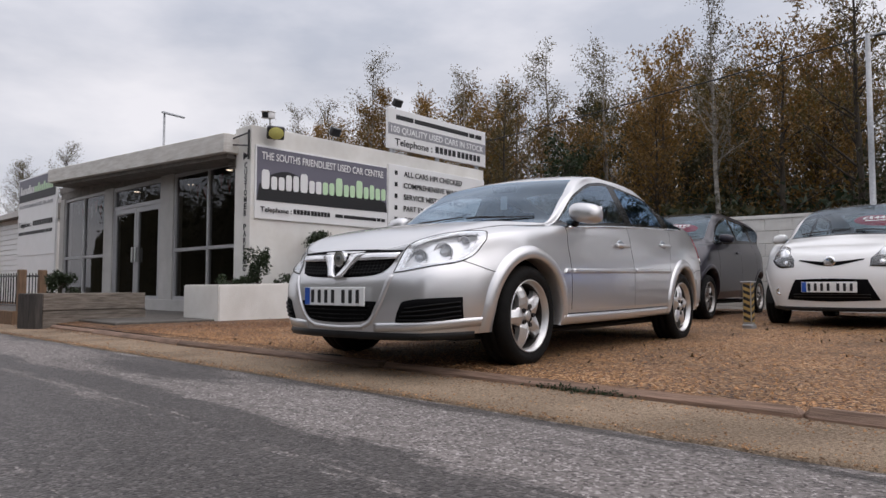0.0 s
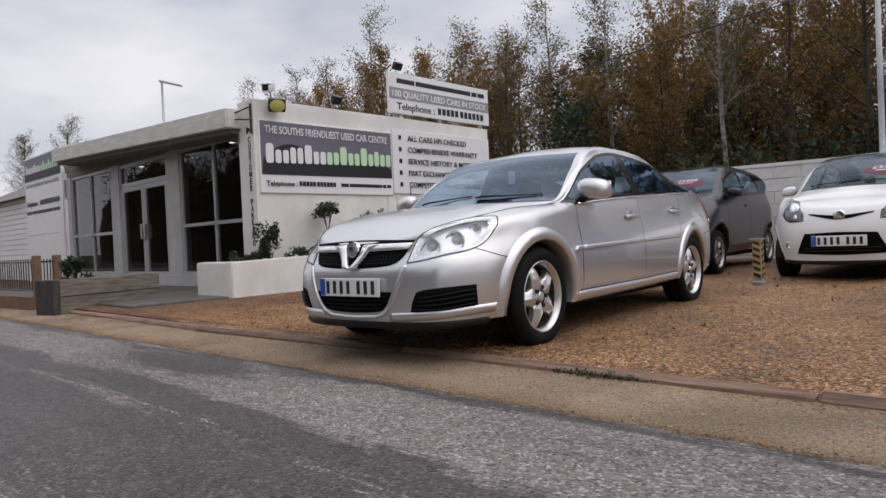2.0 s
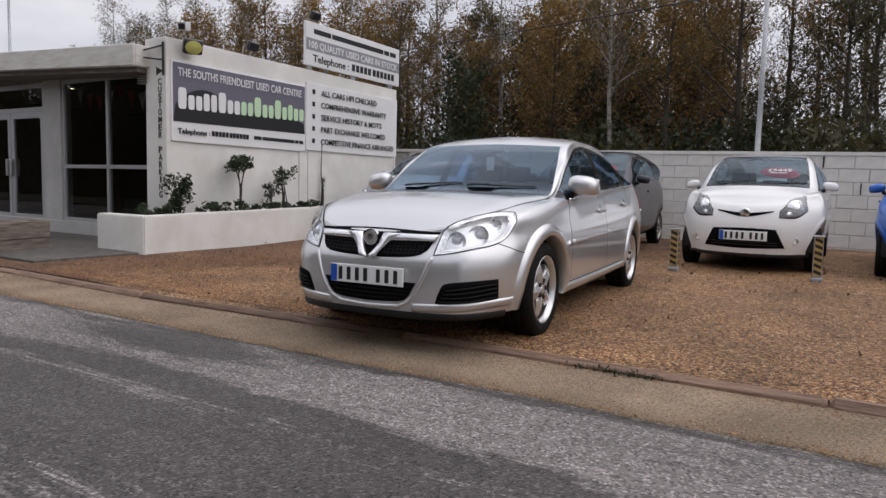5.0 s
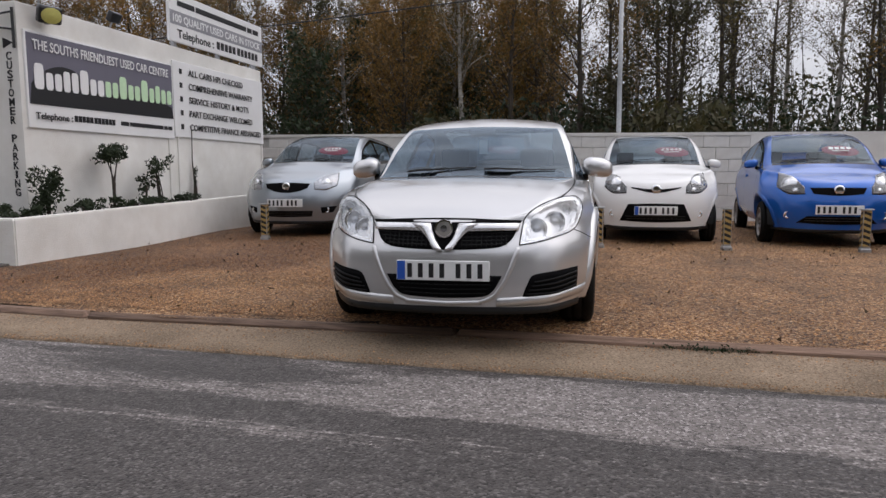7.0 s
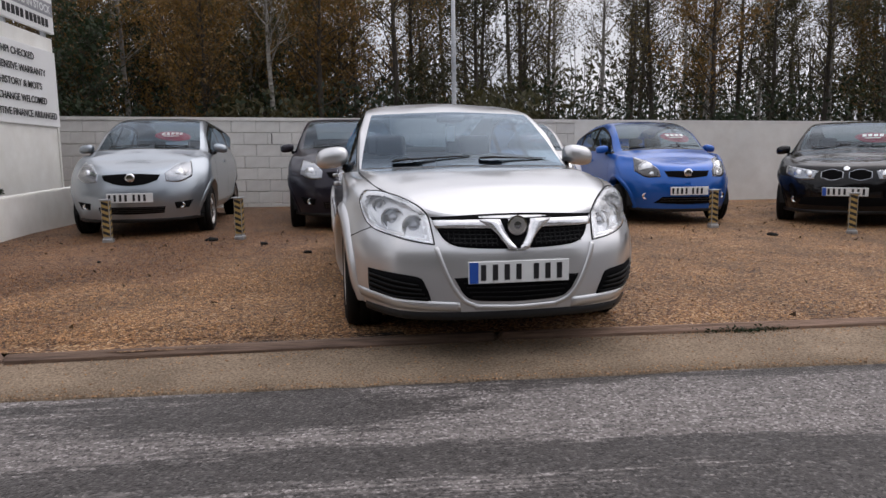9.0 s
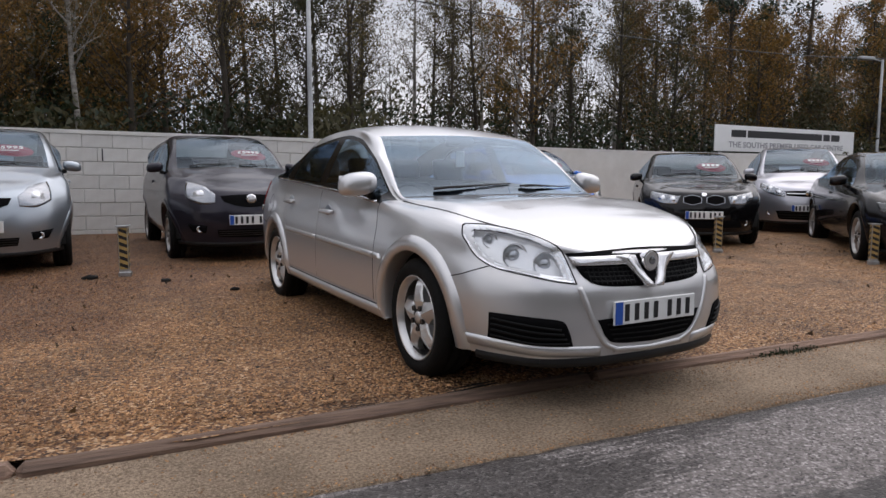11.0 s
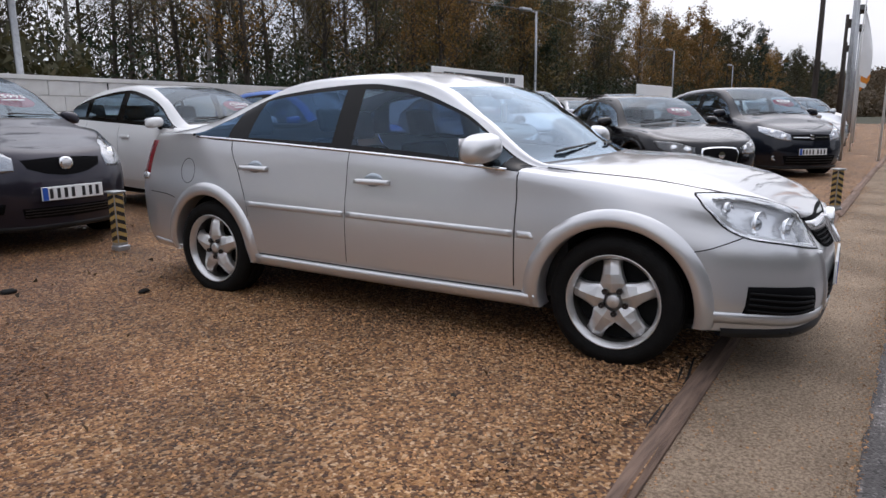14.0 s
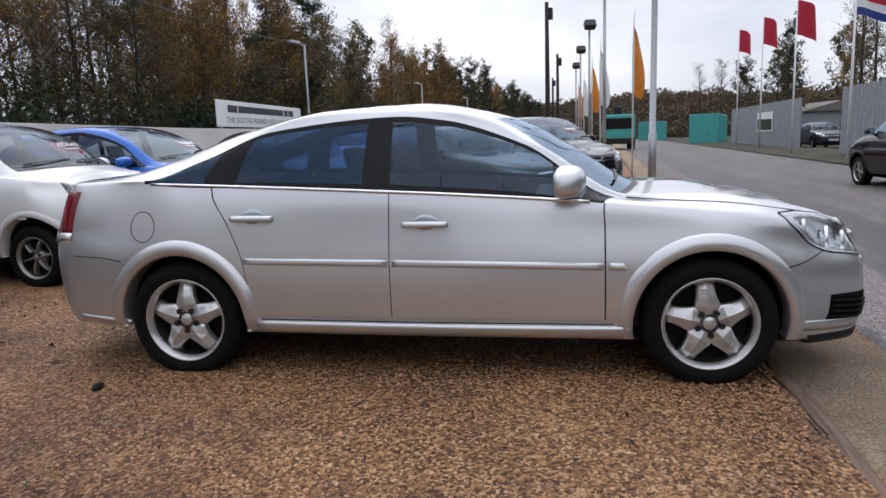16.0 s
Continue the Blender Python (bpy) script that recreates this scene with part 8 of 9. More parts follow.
leafy_weights = [0.5, 0.5, 0.5, 5, 5, 5, 5, 5, 0.5, 0.5, 0.8, 0.8]
bare_weights = [2.5, 2.5, 2.5, 1.2, 1.2, 1.2, 1.8, 1.8, 5, 5, 0.5, 0.3]
x = -27.0
while x < 46.0:
    for row, y0 in enumerate((14.5, 18.0, 22.0, 27.0)):
        i = rnd.choices(range(12), bare_weights if open_stand(x) else leafy_weights if x > 12.5 else weights)[0]
        s = rnd.uniform(0.85, 1.04) * (0.70, 0.78, 0.87, 0.96)[row]
        if open_stand(x):
            s *= 1.06
        elif -11 < x < 1:
            s *= 0.98
        elif -27 < x < -12:
            s *= 1.08
        elif x > 22:
            s *= 1.08
        plant(i, x + rnd.uniform(-0.9, 0.9) + 0.6 * row, y0 + rnd.uniform(-1.2, 1.2), s)
    if rnd.random() < (0.35 if open_stand(x) else 0.9):
        plant(12 + rnd.randrange(3), x + rnd.uniform(-1, 1), rnd.choice((13.6, 16.0, 20.0, 24.5)) + rnd.uniform(-1, 1), rnd.uniform(0.6, 0.8) if open_stand(x) else rnd.uniform(0.8, 1.15))
    x += 2.4
far_kinds = []
for i, (lf, nl) in enumerate((("leaf_olive", 2600), ("leaf_orange", 2600), ("needle", 2800))):
    k0 = len(kinds)
    kinds.append(tree_kind("woodland_tree", ("brown autumn tree in the wood beyond", "rusty autumn tree in the wood beyond", "dark pine in the wood beyond")[i], 151 + i, 10.0, 2.6, 0.2, 22, "bark", lf, nl, 0.13, lean=0.2, twig=1, trunk=0.12))
    far_kinds.append(k0)
while x < 150.0:
    for row, y0 in enumerate((14.5, 18.0, 23.0)):
        plant(rnd.choices(far_kinds, (5, 3, 2))[0], x + rnd.uniform(-1.5, 1.5), y0 + rnd.uniform(-1.5, 1.5), rnd.uniform(0.64, 0.87))
    x += 2.9
# thicker stand behind the middle of the wall
for k in range(8):
    plant(3 + (k * 5) % 5, -8.0 + 1.0 * k, 15.2 + 3.1 * (k % 3), (0.60 if k < 4 else 0.70) + 0.04 * (k % 4))
for k in range(6):
    plant(6 + k % 2, -9.5 + 1.2 * k, 19.5 + 2.2 * (k % 3), 0.78 + 0.04 * (k % 3))
    plant(12 + k % 3, -9.0 + 1.25 * k, 17.0 + 1.7 * (k % 3), 1.05)
# trees beyond the office
for i_, xx, yy, s in ((0, -33.0, 20, 0.86), (3, -31.0, 21, 0.92), (8, -29.5, 19, 0.92), (4, -28.4, 22, 0.95), (9, -26.5, 20, 0.92), (5, -25.2, 21, 0.98), (1, -23.4, 20, 1.0), (3, -21.8, 22, 1.0), (8, -45.0, 9.7, 0.78), (9, -47.5, 10.5, 0.72)):
    plant(i_, xx, yy, s)
# single trees at known places
plant(10, 17.8, 15.2, 1.0)
plant(11, 22.5, 16.0, 0.95)
for xx, yy, s in ((-26, 9, 0.55), (-29, 7, 0.6), (-33, 4, 0.7), (-24, 14, 0.7)):
    plant(8, xx, yy, s)
for xx, yy, s, k in ((52, -17.5, 1.05, 8), (47, -17.0, 1.0, 9), (56, -19, 1.1, 9), (43, -17.5, 1.0, 8), (80, -19.5, 1.15, far_kinds[2]), (76, -17.5, 0.95, far_kinds[0]), (84, -21, 0.95, far_kinds[1]), (88, -17, 0.9, far_kinds[0]), (96, -15, 0.92, 8), (100, -18, 0.9, far_kinds[0]), (104, -13.5, 0.85, 9), (92, -22, 0.95, far_kinds[1]), (70, -22, 0.95, far_kinds[0]), (64, -21, 0.95, far_kinds[1]), (60, -23, 1.0, far_kinds[0])):
    plant(k, xx, yy, s)

# undergrowth behind the wall
under = []
r2 = random.Random(17)
for i in range(5):
    v = thing("undergrowth_shrub", "dense dark green undergrowth shrub behind the wall", "shrub", "woodland undergrowth")
    put("foliage", *shrub_mesh(100 + i, 1.5, 1.2, 1.15, 1700, 0.085, "leaf_green" if i % 2 else "leaf_olive", 12), M["leaf_green"] if i % 2 else M["leaf_olive"], v)
    put("stems", *merge(*[tube([(0, 0, -0.2), (r2.uniform(-0.5, 0.5), r2.uniform(-0.4, 0.4), 1.1)], [0.03, 0.01], 4) for _ in range(5)]), M["bark"], v)
    under.append(v)
first = set()
x = -34.0
while x < 60:
    for y0 in (13.0, 16.5, 21.0, 26.0):
        i = r2.randrange(5)
        s = r2.uniform(0.75, 1.35)
        m = pose(x + r2.uniform(-1, 1), y0 + r2.uniform(-1, 1), -0.1, 0, 0, r2.uniform(0, 360)) @ Matrix.Diagonal((s, s, s * r2.uniform(0.8, 1.3), 1))
        if i in first:
            c = copy_thing(under[i], m)
        else:
            first.add(i)
            c = under[i]
        c.matrix_basis = m
    x += 2.1

# tangled thicket that closes the view between the trunks, and an unseen hedge added across the road
r4 = random.Random(41)
pts, stems = [], []
for _ in range(52000):
    x = -42 + 104 * r4.random()
    d = r4.random()
    y = 21 + 11 * d
    top = 3.2 + 3.6 * d + 2.2 * noise.noise((x * 0.22, y * 0.2, 2.0))
    if 2 < x < 16:
        top *= 0.88
    pts.append(Vector((x, y, top * r4.random() ** 0.85)))
for _ in range(620):
    x, y = -42 + 104 * r4.random(), 20 + 13 * r4.random()
    h_ = r4.uniform(4.5, 8.5)
    p0 = Vector((x, y, -0.1))
    p1 = p0 + Vector((r4.uniform(-0.5, 0.5), 0, h_ * 0.55))
    stems.append(twig_tube([p0, p1, p1 + Vector((r4.uniform(-0.6, 0.6), 0, h_ * 0.45))], (0.042, 0.022)))
tagged(put("thicket", *leaf_cloud(pts, 0.15, r4), M["leaf_olive"]), "dense brown thicket between the trunks of the wood", "thicket", kind="stuff")
tagged(put("saplings", *merge(*stems), M["bark"]), "thin dark saplings standing in the thicket", "saplings", kind="stuff")
pts = []
for _ in range(30000):
    x, d = -40 + 100 * r4.random(), r4.random()
    top = 2.3 + 1.3 * d + 1.3 * noise.noise((x * 0.35, d * 3, 12.0))
    pts.append(Vector((x, 11.6 + 6 * d, max(0.1, top * r4.random() ** 0.6))))
tagged(put("bramble_bank", *leaf_cloud(pts, 0.085, r4), M["leaf_green"]), "dark bank of brambles and ivy behind the wall", "brambles", kind="stuff")
# hedge out of view, added so that windows and lacquer reflect something dark
pts = []
for _ in range(36000):
    x, y = r4.uniform(-60, 14), -15 - 6 * r4.random()
    pts.append(Vector((x, y, (8.0 + 2.5 * noise.noise((x * 0.12, 0, 9.0))) * r4.random() ** 0.7)))
hv, hf = [], []
for i in range(126):
    x = -62 + 0.62 * i
    for j in range(11):
        a = math.pi * j / 10
        k_ = 1 + 0.22 * noise.noise((x * 0.5, j * 0.6, 3.0)) + 0.12 * noise.noise((x * 1.7, j * 1.6, 8.0))
        hv.append((x, -18.0 - 2.6 * math.cos(a) * k_, (6.6 + 2.5 * noise.noise((x * 0.12, 0, 9.0))) * math.sin(a) ** 0.6 * k_))
        if i and j:
            p_ = i * 11 + j
            hf.append((p_ - 12, p_ - 11, p_, p_ - 1))
tagged(put("roadside_hedge", *merge((hv, hf), leaf_cloud(pts, 0.18, r4)), M["leaf_olive"]), "tall brown hedge on the far side of the road", "hedge", kind="stuff")

# wooded hill and far wood as one mass of clumps
r3 = random.Random(23)
pts = []
def hill(x, y):
    return (7.6 + 3.0 * noise.noise((x * 0.02, y * 0.03, 3.0)) - 3.0 * abs((y + 10) / 60)) * max(0.0, min(1.0, (x - 118) / 30))


for _ in range(80000):
    x, y = 118 + 60 * r3.random() ** 1.3, r3.uniform(-80, 45)
    top = hill(x, y) + 1.8 + 2.2 * noise.noise((x * 0.16, y * 0.16, 1.0))
    pts.append(Vector((x, y, max(0.2, top - 3.2 * r3.random()))))
sheet("hillside", [112 + 4 * i for i in range(40)], [-84 + 4 * i for i in range(34)], lambda x, y: hill(x, y) - 0.8, M["hill_floor"], "rounded wooded hill in the distance", category="hill")
far = put("far_wood", *leaf_cloud(pts, 0.42, r3), M["leaf_far"])
tagged(far, "distant brown and green wooded hillside", "woodland", kind="stuff")
pts = []
for _ in range(16000):
    x = r3.uniform(50, 150)
    y = -34 - 16 * r3.random()
    pts.append(Vector((x, y, (6.5 + 3 * noise.noise((x * 0.07, 0, 5.0))) * r3.random() ** 0.5)))
far2 = put("far_hedge", *leaf_cloud(pts, 0.42, r3), M["leaf_far"])
tagged(far2, "dark wood on the far side of the yard", "woodland", kind="stuff")

# shrubs in the white planter and in the sleeper planter
def planter_shrub(name, label, x, y, z, rx, ry, rz, n, seed, stem=0.0, size=0.028, leaf="leaf_green"):
    s = thing(name, label, "shrub", "planter shrubs")
    v, f = shrub_mesh(seed, rx, ry, rz, n, size, leaf, 10)
    put("foliage", [Vector(p) + Vector((0, 0, stem)) for p in v], f, M[leaf], s)
    r_ = random.Random(seed)
    put("stem", *merge(*[tube([(0, 0, -0.1), (r_.uniform(-0.03, 0.03), r_.uniform(-0.03, 0.03), max(stem, rz) * 0.6), (r_.uniform(-rx, rx) * 0.4, r_.uniform(-ry, ry) * 0.4, stem + rz * 0.9)], [0.014, 0.010, 0.005], 5) for _ in range(4)]), M["bark"], s)
    s.matrix_basis = pose(x, y, z)


planter_shrub("evergreen_shrub", "upright dark evergreen shrub in the white planter", -5.33, 1.98, 0.52, 0.22, 0.24, 0.38, 1300, 201)
planter_shrub("evergreen_shrub", "low dark evergreen shrub in the white planter", -5.30, 1.55, 0.50, 0.22, 0.24, 0.13, 600, 202)
planter_shrub("topiary_shrub", "small standard tree with a loose leafy head", -5.38, 3.10, 0.55, 0.24, 0.30, 0.17, 900, 203, 0.60)
planter_shrub("rose_bush", "leggy rose bush with sparse dark leaves", -5.40, 4.05, 0.57, 0.14, 0.30, 0.30, 420, 204, 0.30)
planter_shrub("rose_bush", "leggy rose bush with sparse dark leaves", -5.40, 3.75, 0.57, 0.10, 0.20, 0.16, 220, 205, 0.16)
for i, (yy, n) in enumerate(((2.5, 420), (2.9, 380), (3.4, 420), (3.75, 420), (4.2, 420), (4.65, 380))):
    planter_shrub("low_shrub", "low spreading evergreen in the white planter", -5.28, yy, 0.54, 0.20, 0.26, 0.12, n, 210 + i)
planter_shrub("climbing_stem", "thin climber trained up the white wall", -5.60, 5.22, 0.60, 0.03, 0.05, 0.32, 90, 220, 0.1)
st = thing("wall_climber", "dark twisting climber stem against the white wall", "climber")
put("stem", *tube([(SX + 0.05, 5.22, 0.58), (SX + 0.04, 5.25, 0.9), (SX + 0.05, 5.20, 1.25), (SX + 0.05, 5.22, 1.72)], [0.02, 0.014, 0.01, 0.006], 6), M["bark"], st)
planter_shrub("potted_box", "clipped box shrub in the sleeper planter", -6.40, -0.30, 0.40, 0.15, 0.22, 0.19, 900, 230)


# ---------------------------------------------------------------- along the road beyond the parked cars
ss = thing("wall_sign", "long white sign board on posts above the back wall", "sign")
A, B = Vector((11.8, 10.05, 0.03)), Vector((18.25, 10.7, 0.03))
ax = (B - A).normalized()
nrm = Vector((ax.y, -ax.x, 0))
SM = Matrix((ax, Vector((0, 0, 1)), nrm)).transposed().to_4x4()
bmx = box_bm(0, (B - A).length, 0, 0.69, -0.03, 0.0, 0.004)
bd = part("board", bmx, M["board_white"], ss)
bd.matrix_basis = Matrix.Translation(A + Vector((0, 0, 1.75))) @ SM
for u in (0.3, 3.2, 6.2):
    put("post", *tube([A + ax * u + nrm * -0.06 + Vector((0, 0, 0)), A + ax * u + nrm * -0.06 + Vector((0, 0, 2.38))], 0.04, 8), M["galv"], ss)
bars([0.55, 3.1, 0.3, 0.4], 0.19, 0.06, M["ink"], ss, Matrix.Translation(A + ax * 0.65 + nrm * 0.003 + Vector((0, 0, 2.13))) @ SM, "address_bar", total=5.05)
letters("THE SOUTHS PREMIER USED CAR CENTRE", 5.35, 0.15, M["sign_grey"], ss, Matrix.Translation(A + ax * 0.55 + nrm * 0.003 + Vector((0, 0, 1.86))) @ SM, bold=0.015)
s7 = thing("wall_sign", "white sign board above the wall further along", "sign")
box("board", 26.0, 31.0, 9.3, 9.34, 1.75, 2.35, M["board_white"], s7)
for u in (26.4, 30.6):
    put("post", *tube([(u, 9.36, 0), (u, 9.36, 2.3)], 0.04, 8), M["galv"], s7)

M["flag_orange"] = surface("orange_flag_cloth", (0.75, 0.27, 0.03), (0.60, 0.20, 0.02), rough=0.8, scale=6, bump=0.1)
M["flag_red"] = surface("red_flag_cloth", (0.55, 0.02, 0.05), (0.42, 0.015, 0.04), rough=0.8, scale=6, bump=0.1)
M["flag_blue"] = surface("blue_flag_cloth", (0.03, 0.06, 0.26), (0.02, 0.04, 0.2), rough=0.8, scale=6, bump=0.1)
M["white_pole"] = plain("white_pole", (0.70, 0.70, 0.69), 0.4)
M["teal"] = surface("teal_painted_steel", (0.07, 0.40, 0.37), (0.05, 0.30, 0.28), rough=0.6, scale=4, bump=0.1)
M["palisade"] = surface("grey_sheet_fence", (0.33, 0.35, 0.37), (0.24, 0.26, 0.28), rough=0.6, metal=0.3, scale=4, bump=0.1)
M["dark_pole"] = surface("tarred_pole", (0.05, 0.04, 0.033), (0.025, 0.02, 0.017), rough=0.9, scale=10, stretch=(1, 1, 0.2), bump=0.4)


def column_flood(x, y, h, heads=1):
    c = thing("floodlight_column", "slim grey column with a black floodlight head", "floodlight column", "floodlight columns")
    put("column", *tube([(0, 0, -0.05), (0, 0, h)], [0.05, 0.04], 10), M["galv"], c, smooth=True)
    hd = part("floodlight_head", box_bm(-0.16, 0.10, -0.20, 0.20, -0.14, 0.14, 0.03, 2), M["lamp_dark"], c)
    hd.matrix_basis = pose(-0.05, 0, h + 0.1, 0, 35, 0)
    c.matrix_basis = pose(x, y, 0, 0, 0, 20)


def feather(x, y, h, mat, turn, sail=0.27):
    c = thing("feather_flag", "tall feather flag on a white pole", "flag", "feather flags")
    put("pole", *tube([(0, 0, -0.05), (0, 0, h * 0.8), (0.03, 0, h)], [0.028, 0.022, 0.012], 8), M["white_pole"], c, smooth=True)
    v, f = [], []
    for i in range(15):
        u = i / 14
        z = h * (0.50 + 0.42 * u)
        w = sail * (math.sin(min(1, (1 - u) * 1.5) * math.pi / 2) ** 0.8) * (1 if u > 0.03 else 0.75)
        for k in range(5):
            q = k / 4
            v.append((0.03 + w * q, 0.07 * math.sin(q * 3 + u * 7) * q, z - 0.10 * q))
    for i in range(14):
        for k in range(4):
            f.append((i * 5 + k, i * 5 + k + 1, (i + 1) * 5 + k + 1, (i + 1) * 5 + k))
    put("sail", v, f, mat, c, smooth=True)
    c.matrix_basis = pose(x, y, 0, 0, 0, turn)


def banner(x, y, h, mats, turn, w=1.15, ht=1.5):
    c = thing("flag_on_pole", "cloth flag flying from a white flagpole", "flag", "flagpoles")
    put("pole", *tube([(0, 0, -0.05), (0, 0, h)], [0.05, 0.03], 10), M["white_pole"], c, smooth=True)
    for b, m_ in enumerate(mats):
        v, f = [], []
        z1, z0 = h - 0.05 - ht * b / len(mats), h - 0.05 - ht * (b + 1) / len(mats)
        for i in range(9):
            q = i / 8
            for z in (z0, z1):
                v.append((0.03 + w * q * 0.75, 0.16 * math.sin(q * 6.0 + z) * q, z - 0.35 * q * q))
        for i in range(8):
            f.append((2 * i, 2 * i + 2, 2 * i + 3, 2 * i + 1))
        put("cloth", v, f, m_, c, smooth=True)
    c.matrix_basis = pose(x, y, 0, 0, 0, turn)


lamp_column(12.8, -0.68, 8.0, False, 0.075, (0.25, -0.05))
for x, y, h in ((14.8, 0.42, 5.0), (22.0, 0.95, 5.0), (29.4, 1.5, 5.0), (37.0, 2.0, 5.0)):
    column_flood(x, y, h)
feather(15.4, -0.33, 4.45, M["flag_orange"], -75)
feather(19.0, 0.55, 4.3, M["board_white"], -75)
feather(24.5, 0.9, 4.3, M["flag_orange"], -75)
feather(31.0, 1.4, 4.3, M["board_white"], -75)
feather(35.0, 1.8, 4.3, M["flag_orange"], -75)
for x, y, h in ((34.0, 3.4, 8.2), (52.0, 4.0, 7.5), (75.0, 6.0, 7.5)):
    tp_ = thing("telegraph_pole", "dark tarred wooden telegraph pole", "telegraph pole", "telegraph poles")
    put("pole", *tube([(0, 0, -0.1), (0, 0, h)], [0.15, 0.10], 10), M["dark_pole"], tp_, smooth=True)
    box("transformer", -0.12, 0.12, -0.32, -0.10, h - 0.9, h - 0.3, M["dark_pole"], tp_, bevel=0.02)
    tp_.matrix_basis = pose(x, y, 0)
mast = thing("lamp_mast", "thin grey mast with a short arm beyond the office roof", "mast")
put("pole", *tube([(0, 0, -0.05), (0, 0, 7.05)], [0.05, 0.04], 8), M["galv"], mast, smooth=True)
put("arm", *tube([(-0.15, 0, 7.1), (1.55, 0, 6.6)], [0.05, 0.035], 8), M["galv"], mast, smooth=True)
mast.matrix_basis = pose(-21.45, 8.0, 0)
banner(50.0, -9.0, 8.2, [M["flag_red"]], -75)
banner(40.0, -8.55, 7.55, [M["flag_red"]], -70)
banner(30.5, -8.0, 6.85, [M["flag_red"]], -70)
banner(21.0, -7.4, 5.95, [M["flag_blue"], M["board_white"], M["flag_red"], M["board_white"], M["flag_blue"]], -70, 1.5, 1.2)

# sheet-steel yard fence in upright panels
fen = thing("yard_fence", "grey sheet-steel yard fence panels", "fence")
for x0, x1, y0, y1, n, h in ((37.0, 57.4, -10.0, -9.9, 44, 2.75), (18.0, 27.8, -9.3, -9.2, 24, 2.75)):
    for i in range(n):
        u, w = i / n, (i + 0.94) / n
        a = Vector((x0 + (x1 - x0) * u, y0 + (y1 - y0) * u, 0))
        b = Vector((x0 + (x1 - x0) * w, y0 + (y1 - y0) * w, 0))
        t = (b - a).normalized()
        q = Vector((-t.y, t.x, 0)) * 0.02
        m = (a + b) / 2 + q * 2.2
        hz = h * (1 + 0.01 * math.sin(i * 1.7))
        v = [a, m, b, a + Vector((0, 0, hz)), m + Vector((0, 0, hz)), b + Vector((0, 0, hz)), a - q, b - q, a - q + Vector((0, 0, hz)), b - q + Vector((0, 0, hz))]
        put("panel", v, [(0, 1, 4, 3), (1, 2, 5, 4), (7, 6, 8, 9), (3, 4, 5, 9, 8), (0, 3, 8, 6), (2, 7, 9, 5)], M["palisade"], fen)
fs = box("poster", 43.0, 47.5, -9.93, -9.89, 0.95, 2.2, M["board_white"], fen, bevel=0.003)
box("picture", 43.2, 47.3, -9.887, -9.88, 1.05, 1.75, M["leaf_green"], fs, bevel=0)


def container(x, y, turn, L, h, lab, panel=True):
    c = thing("steel_container", lab, "container", "yard containers")
    part("shell", box_bm(-L / 2, L / 2, -1.2, 1.2, 0.1, h, 0.03), M["teal"], c)
    for i in range(int(L / 0.28)):
        xx = -L / 2 + 0.14 + 0.28 * i
        for sy in (1.2, -1.2):
            box("rib", xx - 0.06, xx + 0.06, min(sy, sy * 1.02), max(sy, sy * 1.02), 0.2, h - 0.1, M["teal"], c, bevel=0.01)
    if panel:
        box("poster", -0.4, 0.4, 1.24, 1.26, 0.9, 1.8, M["sign_grey"], c, bevel=0)
    c.matrix_basis = pose(x, y, -0.13, 0, 0, turn)


container(65.5, -9.3, -14, 9.0, 2.7, "teal painted steel site container with a poster")
container(95.0, -6.0, 10, 6.0, 2.6, "teal painted steel container in the yard", False)
lorry = thing("tipper_lorry", "teal and dark flatbed lorry standing on the road", "lorry")
part("cab", box_bm(-1.1, 1.1, -0.9, 0.9, 0.75, 2.5, 0.12, 2), M["teal"], lorry)
part("windscreen", box_bm(-0.95, 0.95, -0.94, -0.88, 1.5, 2.25, 0.02), M["gloss_black"], lorry)
part("bumper", box_bm(-1.1, 1.1, -1.0, -0.85, 0.45, 0.85, 0.04), M["trim"], lorry)
part("bed", box_bm(-1.15, 1.15, 1.0, 5.2, 0.9, 1.9, 0.03), M["palisade"], lorry)
part("loader_crane", box_bm(-0.3, 0.3, 0.95, 1.4, 1.6, 3.1, 0.08, 2), M["trim"], lorry)
for sx in (-1, 1):
    for yy in (0.0, 3.8):
        w_ = put("wheel", *lathe([(0.001, -0.14), (0.30, -0.14), (0.48, -0.12), (0.5, 0), (0.48, 0.12), (0.30, 0.14), (0.001, 0.12)], 20, "x"), M["tyre"], lorry, smooth=True)
        w_.matrix_basis = pose(sx * 0.98, yy, 0.48)
lorry.matrix_basis = pose(47, -0.6, -0.02, 0, 0, -88)
shed = thing("yard_building", "low dark-roofed yard building beyond the fence", "building")
part("wall", box_bm(-9, 9, -4, 4, 0, 2.8, 0.02), M["palisade"], shed)
put("roof", [(-9.4, -4.4, 2.75), (9.4, -4.4, 2.75), (9.4, 4.4, 2.75), (-9.4, 4.4, 2.75), (-9.4, 0, 3.9), (9.4, 0, 3.9)], [(0, 1, 5, 4), (3, 4, 5, 2), (0, 4, 3), (1, 2, 5), (0, 3, 2, 1)], M["soffit"], shed)
for i in range(6):
    box("window", -7.5 + 2.7 * i, -6.1 + 2.7 * i, -4.04, -4.0, 1.2, 2.1, M["gloss_black"], shed, bevel=0)
shed.matrix_basis = pose(90, -24, 0, 0, 0, 8)
greenwall = box("dark_green_screen", 24.5, 44, -18.2, -18.0, 0, 2.6, M["leaf_green"], None, bevel=0)
tagged(greenwall, "dark green netted yard screen", "fence")


